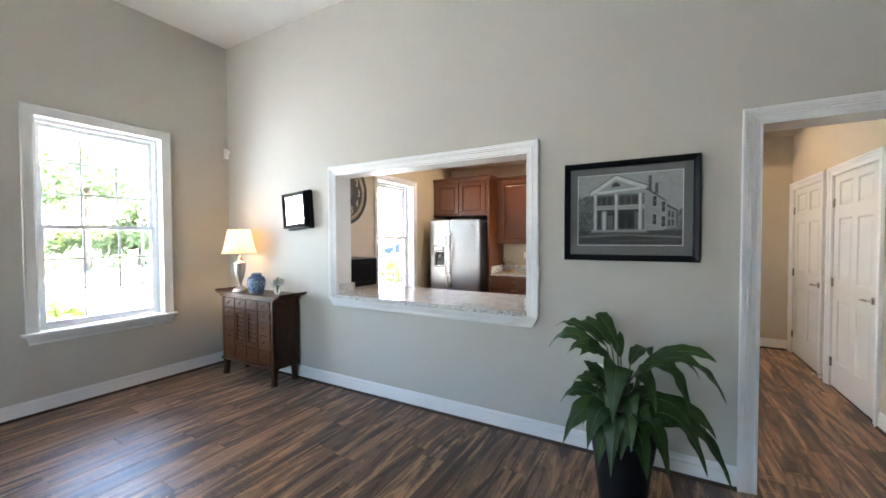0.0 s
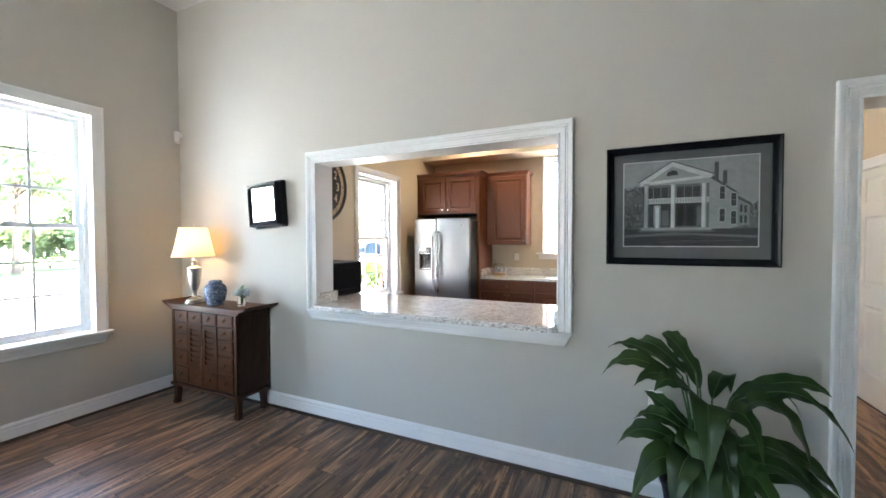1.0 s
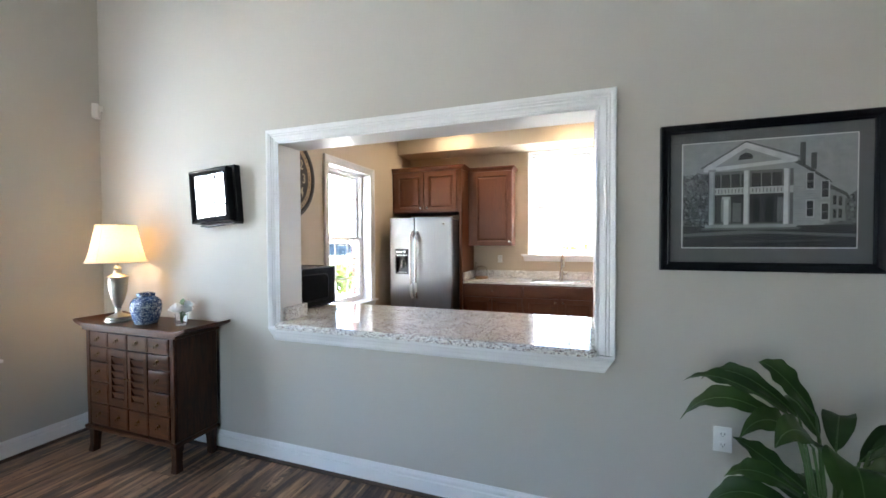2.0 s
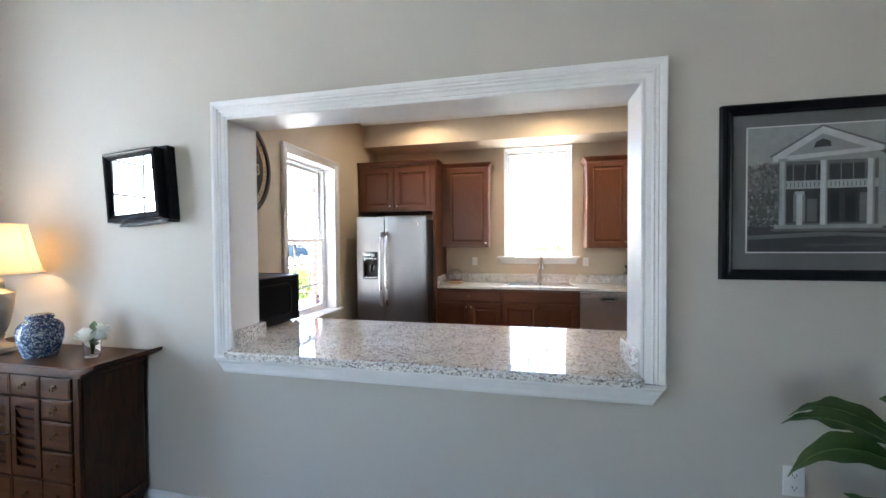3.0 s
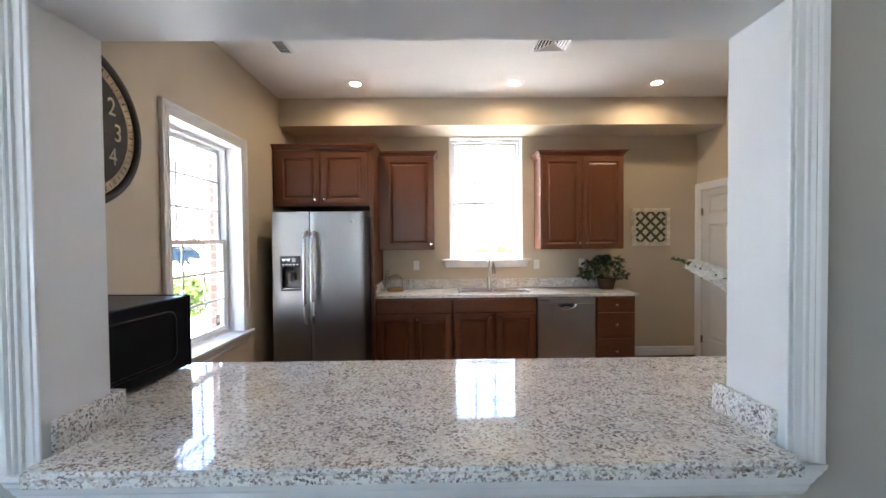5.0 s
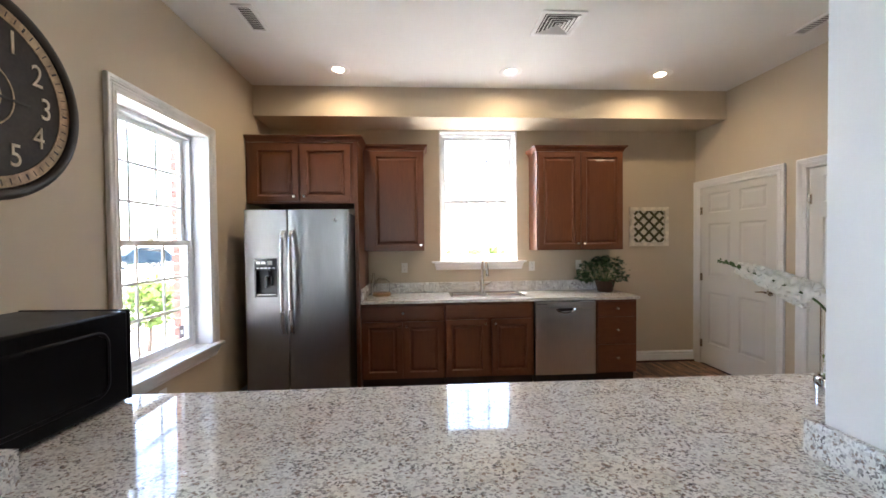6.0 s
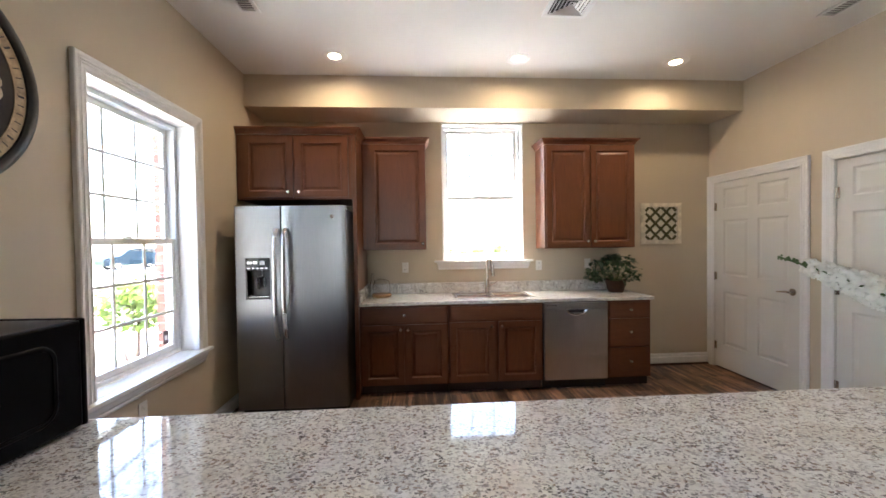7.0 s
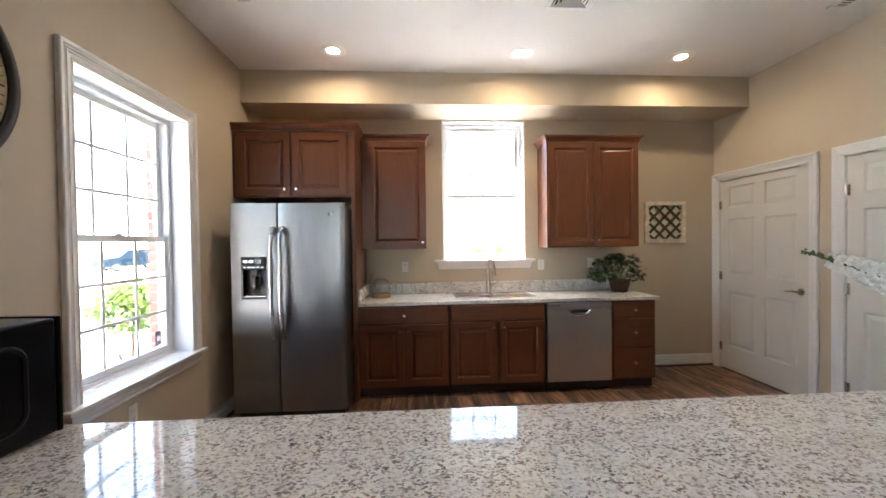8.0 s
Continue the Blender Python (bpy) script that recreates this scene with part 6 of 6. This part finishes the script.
# potted ivy
iv = thing("potted_ivy", (0.41, 6.60, 0.9175), "leafy green ivy in a brown basket, on the worktop", "plant")
part("pot", lathe([(0, 0), (0.078, 0), (0.082, 0.006), (0.10, 0.08), (0.112, 0.125), (0.106, 0.13), (0.098, 0.118), (0, 0.115)], 28), plain("brown_basket", (0.07, 0.032, 0.018), 0.7, var=0.35, scale=30, fine=120, bump=0.5), iv, smooth=True)
rg = random.Random(8)
bm = bmesh.new()
st = bmesh.new()
for i in range(330):
    a, e = rg.uniform(0, 2 * math.pi), rg.uniform(-0.55, 1.5)
    r_ = rg.uniform(0.5, 1.0) ** 0.6
    c_ = Vector((-0.03 + 0.32 * math.cos(a) * math.cos(e) * r_, 0.19 * math.sin(a) * math.cos(e) * r_, 0.22 + 0.20 * math.sin(e) * r_))
    if c_.z < 0.06:
        c_.z = 0.06 + rg.random() * 0.04
    if c_.y > 0.19:
        c_.y = 0.19
    d = Vector((rg.uniform(-1, 1), rg.uniform(-1, 0.6), rg.uniform(-0.9, 0.3))).normalized()
    ln = rg.uniform(0.04, 0.075)
    leaf_blade(bm, c_, c_ + d * ln * 0.5 + Vector((0, 0, 0.012)), c_ + d * ln, ln * 0.85, 0.2, 3)
    if i % 10 == 0:
        tube([Vector((0, 0, 0.10)), Vector((c_.x * 0.5, c_.y * 0.5, c_.z * 0.6 + 0.08)), c_], 0.002, 5, st)
tagged(part("foliage", bm, IVY, iv, "dark green ivy foliage", recalc=False), kind="stuff")
part("stems", st, STEM, iv)

# cloche and bottle on the worktop
tj = thing("glass_cloche", (-2.185, 6.60, 0.9175), "clear glass cloche on a round wooden base", "jar")
part("wooden_base", lathe([(0, 0), (0.098, 0), (0.102, 0.006), (0.102, 0.030), (0.097, 0.036), (0, 0.036)], 32), wood("pale_oak", (0.25, 0.14, 0.06), (0.38, 0.23, 0.11), (0.46, 0.30, 0.16), "x", 0.5), tj, smooth=True)
part("glass", lathe([(0.086, 0.0365), (0.092, 0.05), (0.093, 0.12), (0.082, 0.16), (0.055, 0.182), (0.040, 0.186), (0.040, 0.20), (0.037, 0.20), (0.037, 0.184), (0.053, 0.179), (0.079, 0.158), (0.090, 0.12), (0.089, 0.05), (0.083, 0.0365)], 32), GLASS, tj, smooth=True)
bt = thing("glass_bottle", (-2.29, 6.70, 0.9175), "small clear glass bottle beside the cloche", "bottle")
part("glass", lathe([(0, 0), (0.03, 0), (0.032, 0.006), (0.032, 0.13), (0.022, 0.165), (0.012, 0.18), (0.012, 0.235), (0.015, 0.24), (0.015, 0.245), (0.010, 0.245), (0.010, 0.18), (0.02, 0.16), (0.029, 0.13), (0.029, 0.008), (0, 0.006)], 24), GLASS, bt, smooth=True)
# door stop by the closet
ds = thing("door_stop", (KE - 0.03, 5.58, 0.06), "small spring door stop on the baseboard", "door stop")
part("spring", tube([(0.028, 0, 0), (-0.05, 0, 0)], 0.006, 8), NICKEL, ds)
part("tip", tube([(-0.0505, 0, 0), (-0.066, 0, 0)], 0.009, 10), PLATE, ds)
# small sticker inside the west window
sk2 = thing("window_sticker", (KW - 0.175, 5.375, 0.83), "small dark square sticker on the window glass", "sticker")
part("sheet", boxes((-0.0008, 0.0008, -0.03, 0.03, -0.05, 0.05)), plain("maroon_sticker", (0.06, 0.02, 0.03), 0.6), sk2)
part("mark", boxes((0.0009, 0.0016, -0.015, 0.015, -0.02, 0.015)), PLATE, sk2)

# ---- outdoors ----
GRND = plain("pale_concrete_paving", (0.58, 0.57, 0.54), 0.9, var=0.15, scale=0.6, fine=20, bump=0.3)
GRASS = plain("lawn_grass", (0.10, 0.16, 0.04), 0.95, var=0.35, scale=3, fine=90, bump=0.8)
setting("ground", boxes((-600, 600, -600, 600, GROUND - 0.5, GROUND)), GRND, "pale sunlit paved ground round the house", "ground")
setting("lawn", boxes((-60, -29, -60, 60, GROUND, GROUND + 0.06)), GRASS, "green lawn behind the paving", "lawn")
setting("roof", boxes((XW - 0.6, XE + 0.6, YS - 0.6, W1 + 0.1, H_FRONT + 0.16, H_FRONT + 0.3), (KW - 0.6, KE + 0.6, W1 + 0.1, KN + 0.6, H_KIT + 0.16, H_KIT + 0.3)), plain("grey_shingles", (0.12, 0.12, 0.12), 0.9), "grey roof over the rooms", "roof")
VX = KW - 0.297
setting("veneer_backing", slab(W1 + 0.2, KN + 0.32, GROUND, H_KIT + 0.1, VX + 0.012, KW - 0.201, [(N3[0] - 0.012, N3[1] + 0.012, N3[2] - 0.06, N3[3] + 0.02)], yz), MORTAR, "mortar bed of the outer brick wall", "wall")


def foliage_cloud(bm, rg_, center, radii, count, size):
    for _ in range(count):
        while True:
            v = Vector((rg_.uniform(-1, 1), rg_.uniform(-1, 1), rg_.uniform(-1, 1)))
            if 0.25 < v.length < 1:
                break
        p_ = Vector(center) + Vector((v.x * radii[0], v.y * radii[1], v.z * radii[2]))
        d = Vector((rg_.uniform(-1, 1), rg_.uniform(-1, 1), rg_.uniform(-0.8, 0.6))).normalized()
        s_ = d.orthogonal().normalized()
        l_, w_ = size * rg_.uniform(0.7, 1.3), size * 0.35
        q = [bm.verts.new(p_), bm.verts.new(p_ + d * l_ * 0.5 + s_ * w_), bm.verts.new(p_ + d * l_), bm.verts.new(p_ + d * l_ * 0.5 - s_ * w_)]
        bm.faces.new(q)


def tree(x, y, h, seed):
    rg_ = random.Random(seed)
    t = thing("tree", (x, y, GROUND + 0.06), "tall leafy green tree in full sun", "tree", "trees beyond the paving")
    trunk = tube([(0, 0, 0), (0.1, 0.05, h * 0.3), (0.0, 0.1, h * 0.6), (0.1, 0, h * 0.85)], [0.22, 0.17, 0.11, 0.04], 9)
    crown_ = bmesh.new()
    for k in range(9):
        a = 2 * math.pi * k / 9 + rg_.uniform(-0.3, 0.3)
        z0_ = h * rg_.uniform(0.28, 0.7)
        end = Vector((math.cos(a) * h * 0.24, math.sin(a) * h * 0.24, z0_ + h * rg_.uniform(0.08, 0.2)))
        tube([(0.05, 0.05, z0_), end * 0.5 + Vector((0, 0, z0_ * 0.55)), end], [0.07, 0.05, 0.02], 6, trunk)
        foliage_cloud(crown_, rg_, end, (h * 0.15, h * 0.15, h * 0.11), 150, 0.42)
    foliage_cloud(crown_, rg_, (0, 0, h * 0.82), (h * 0.17, h * 0.17, h * 0.17), 260, 0.42)
    part("trunk", trunk, BARK, t)
    tagged(part("crown", crown_, TREE, t, recalc=False), kind="stuff")


for i, (x, y, h) in enumerate([(-30, 9.5, 7.5), (-33, 13.5, 5.2), (-36, 17.5, 5.6), (-31, 5.5, 8.0), (-38, 22, 6.5), (-44, 9, 9.0), (-34, -2, 8), (-52, -27, 12), (-50, -22, 11)]):
    tree(x, y, h, i)


def shrub(x, y, z, r, label, seed, material=SHRUB, leaf=0.09):
    rg_ = random.Random(seed)
    s_ = thing("shrub", (x, y, GROUND), label, "shrub", "shrubs by the house")
    bm = bmesh.new()
    foliage_cloud(bm, rg_, (0, 0, z - r * 0.5 - GROUND), (r, r, r * 0.75), 700, leaf)
    foliage_cloud(bm, rg_, (0, r * 0.4, z - r * 0.3 - GROUND), (r * 0.6, r * 0.6, r * 0.4), 200, leaf)
    tagged(part("foliage", bm, material, s_, recalc=False), kind="stuff")
    tk = tube([(0, 0, 0), (0.02, 0.02, z - r - GROUND)], 0.02, 6)
    for k in range(6):
        a = k * 1.05
        tube([(0, 0, 0.02), (math.cos(a) * r * 0.3, math.sin(a) * r * 0.3, (z - GROUND) * 0.4), (math.cos(a) * r * 0.7, math.sin(a) * r * 0.7, z - r * 0.5 - GROUND)], [0.014, 0.010, 0.005], 5, tk)
    part("branches", tk, BARK, s_)


shrub(-5.25, 7.35, 0.98, 0.40, "bright yellow-green shrub in the sun", 21)
shrub(-6.3, 1.75, 0.66, 0.40, "bright yellow-green shrub in the sun", 22)
shrub(-1.28, 8.3, 1.30, 0.26, "small sunlit shrub outside the sink window", 23)
shrub(-0.55, 8.3, 1.36, 0.22, "small sunlit shrub outside the sink window", 24)
shrub(-0.92, 8.3, 1.33, 0.16, "small sunlit shrub outside the sink window", 25)

for i in range(7):
    shrub(-33 - (i % 2), 7.6 + i * 1.55, 1.9 + 0.3 * (i % 3), 1.25, "rounded green shrub at the edge of the lawn", 40 + i, TREE, 0.3)

# street lamp seen through the front room window
lp_ = thing("street_lamp", (-16.5, 6.9, GROUND), "dark metal street lamp with a lantern head", "street lamp")
part("pole", lathe([(0, 0), (0.10, 0), (0.10, 0.25), (0.05, 0.35), (0.04, 2.7), (0.06, 2.75), (0, 2.76)], 14), BLACK, lp_)
part("lantern", lathe([(0, 2.77), (0.10, 2.77), (0.15, 3.0), (0.15, 3.05), (0.05, 3.2), (0, 3.25)], 8), BLACK, lp_)

# parked car
CARP = plain("dark_blue_car_paint", (0.006, 0.016, 0.026), 0.35, var=0.1, bump=0)
CARP.node_tree.nodes["Principled BSDF"].inputs["Specular IOR Level"].default_value = 0.2
car = thing("parked_car", (-24.9, 34.9, GROUND), "dark blue sport utility car parked on the street", "car", rz=58)
side = [(-2.2, 0.35), (-2.25, 0.75), (-2.1, 0.95), (-1.2, 1.05), (-0.55, 1.58), (0.1, 1.66), (1.5, 1.62), (2.05, 1.12), (2.2, 0.95), (2.22, 0.4)]
bm = bmesh.new()
l_ = [bm.verts.new((x, -0.9 + (0.14 if z > 1.1 else 0), z)) for x, z in side]
r_ = [bm.verts.new((x, 0.9 - (0.14 if z > 1.1 else 0), z)) for x, z in side]
bm.faces.new(l_)
bm.faces.new(r_)
for i in range(len(side)):
    bm.faces.new([l_[i], l_[(i + 1) % len(side)], r_[(i + 1) % len(side)], r_[i]])
bmesh.ops.recalc_face_normals(bm, faces=bm.faces[:])
bmesh.ops.bevel(bm, geom=bm.edges[:], offset=0.05, segments=2, affect="EDGES")
body = part("body", bm, CARP, car, smooth=True)
for y in (-0.80, 0.80):
    for pts in ([(-0.95, 1.12), (-0.5, 1.5), (0.2, 1.56), (0.2, 1.12)], [(0.28, 1.12), (0.28, 1.56), (1.35, 1.53), (1.75, 1.12)]):
        bm = bmesh.new()
        a = [bm.verts.new((x, y * 1.0, z)) for x, z in pts]
        b_ = [bm.verts.new((x, y * 0.96, z)) for x, z in pts]
        bm.faces.new(a)
        bm.faces.new(b_)
        for i in range(4):
            bm.faces.new([a[i], a[(i + 1) % 4], b_[(i + 1) % 4], b_[i]])
        part("window", bm, GLOSSBLACK, body)
for x in (-1.4, 1.4):
    for y in (-0.82, 0.82):
        w_ = part("wheel", mapped(lathe([(0.18, -0.09), (0.30, -0.11), (0.34, -0.08), (0.34, 0.08), (0.30, 0.11), (0.18, 0.09)], 24), lambda a, b_, c_: Vector((x + a, y + c_, 0.34 + b_))), BLACK, car)
        part("rim", mapped(lathe([(0, -0.08), (0.18, -0.07), (0.18, 0.07), (0, 0.08)], 12), lambda a, b_, c_: Vector((x + a, y + c_ * 1.3, 0.34 + b_))), STEEL_B, w_)

# neighbouring house
SIDING = plain("grey_siding", (0.22, 0.25, 0.29), 0.8)
hs = thing("neighbour_house", (-41.8, -20.3, GROUND), "grey two-storey house with white gable and trim", "house", rz=32)
part("wall", boxes((-4, 4, -5, 5, 0, 5.6)), SIDING, hs)
bm = bmesh.new()
for x in (-4.4, 4.4):
    bm.verts.new((x, -5.4, 5.6)), bm.verts.new((x, 5.4, 5.6)), bm.verts.new((x, 0, 8.2))
bm.verts.ensure_lookup_table()
v = bm.verts
for q in ((0, 1, 2), (3, 4, 5), (0, 1, 4, 3), (1, 2, 5, 4), (2, 0, 3, 5)):
    bm.faces.new([v[i] for i in q])
part("roof", bm, plain("grey_shingles", (0.12, 0.12, 0.13), 0.9), hs)
part("gable_trim", tube([(4.42, -5.4, 5.6), (4.42, 0, 8.2), (4.42, 5.4, 5.6)], 0.16, 6), TRIM, hs)
part("band", boxes((4.01, 4.12, -5.1, 5.1, 2.8, 3.05)), TRIM, hs)
for y in (-3.4, -1.2, 1.2, 3.4):
    for z in (0.9, 3.5):
        w_ = part("window", boxes((4.01, 4.08, y - 0.6, y + 0.6, z, z + 1.5)), TRIM, hs)
        part("pane", boxes((4.081, 4.09, y - 0.5, y + 0.5, z + 0.1, z + 1.4)), GLOSSBLACK, w_)

# ---- floor boards ----
fl = thing("floor", (0, 0, 0), "dark brown rustic wood-look vinyl plank floor", "floor", kind="structure")
PWID, PLEN = 0.18, 1.22
shared = {}
rest = bmesh.new()


def plank(x0, x1, y0, y1, near):
    if x1 - x0 < 0.01 or y1 - y0 < 0.02:
        return
    g = 0.0009
    key = (round(x1 - x0, 3), round(y1 - y0, 3))
    if near:
        if key not in shared:
            bm = boxes((-(x1 - x0) / 2 + g, (x1 - x0) / 2 - g, -(y1 - y0) / 2 + g, (y1 - y0) / 2 - g, -0.004, 0.0))
            top = [e for e in bm.edges if min(v.co.z for v in e.verts) > -0.001]
            bmesh.ops.bevel(bm, geom=top, offset=0.0012, segments=1, affect="EDGES")
            me = bpy.data.meshes.new("plank")
            bm.to_mesh(me)
            bm.free()
            me.materials.append(FLOOR)
            shared[key] = me
        ob = new("plank", shared[key])
        ob.parent = fl
        ob.location = ((x0 + x1) / 2, (y0 + y1) / 2, 0)
    else:
        m = Matrix.Translation(((x0 + x1) / 2, (y0 + y1) / 2, -0.002)) @ Matrix.Diagonal((x1 - x0 - 2 * g, y1 - y0 - 2 * g, 0.004, 1))
        bmesh.ops.create_cube(rest, size=1, matrix=m)


rng = random.Random(5)
for (fx0, fx1, fy0, fy1, nearf) in ((XW, XE, YS, W1, lambda x, y: x < 1.7 and y > 0.2), (KW, KE, W1, KN, lambda x, y: x > 0.2 or y > 5.3)):
    x = fx0
    while x < fx1 - 1e-6:
        x1 = min(x + PWID, fx1)
        y = fy0 - rng.uniform(0.1, 1.1)
        while y < fy1:
            y1 = y + PLEN
            plank(x, x1, max(y, fy0), min(y1, fy1), nearf(x, y1))
            y = y1
        x = x1
tagged(part("more_planks", rest, FLOOR, fl), kind="stuff")

# ---- bricks of the outer reveal of the kitchen's west window ----
wallk = bpy.data.objects["veneer_backing"]
bmesh_brick = boxes((-0.5, 0.5, -0.5, 0.5, -0.5, 0.5))
bmesh.ops.bevel(bmesh_brick, geom=bmesh_brick.edges[:], offset=0.03, segments=1, affect="EDGES")
brick_me = bpy.data.meshes.new("brick")
bmesh_brick.to_mesh(brick_me)
bmesh_brick.free()
brick_me.materials.append(BRICK)


def brick(x0, x1, y0, y1, z):
    ob = new("brick", brick_me)
    ob.parent = wallk
    ob.location = ((x0 + x1) / 2, (y0 + y1) / 2, z + 0.032)
    ob.scale = (x1 - x0, y1 - y0, 0.064)


for k in range(38):
    z = 0.55 + k * 0.0747 - 5 * 0.0747
    off = 0.1 if k % 2 else 0.0
    # return of the reveal and the face beyond it
    brick(VX, KW - 0.206, N3[1] + 0.002, N3[1] + 0.10 + off, z)
    y = N3[1] + 0.11 + off
    while y < KN + 0.2 and k > 2:
        y1 = min(y + 0.20, KN + 0.31)
        brick(VX, VX + 0.09, y, y1, z)
        y = y1 + 0.01
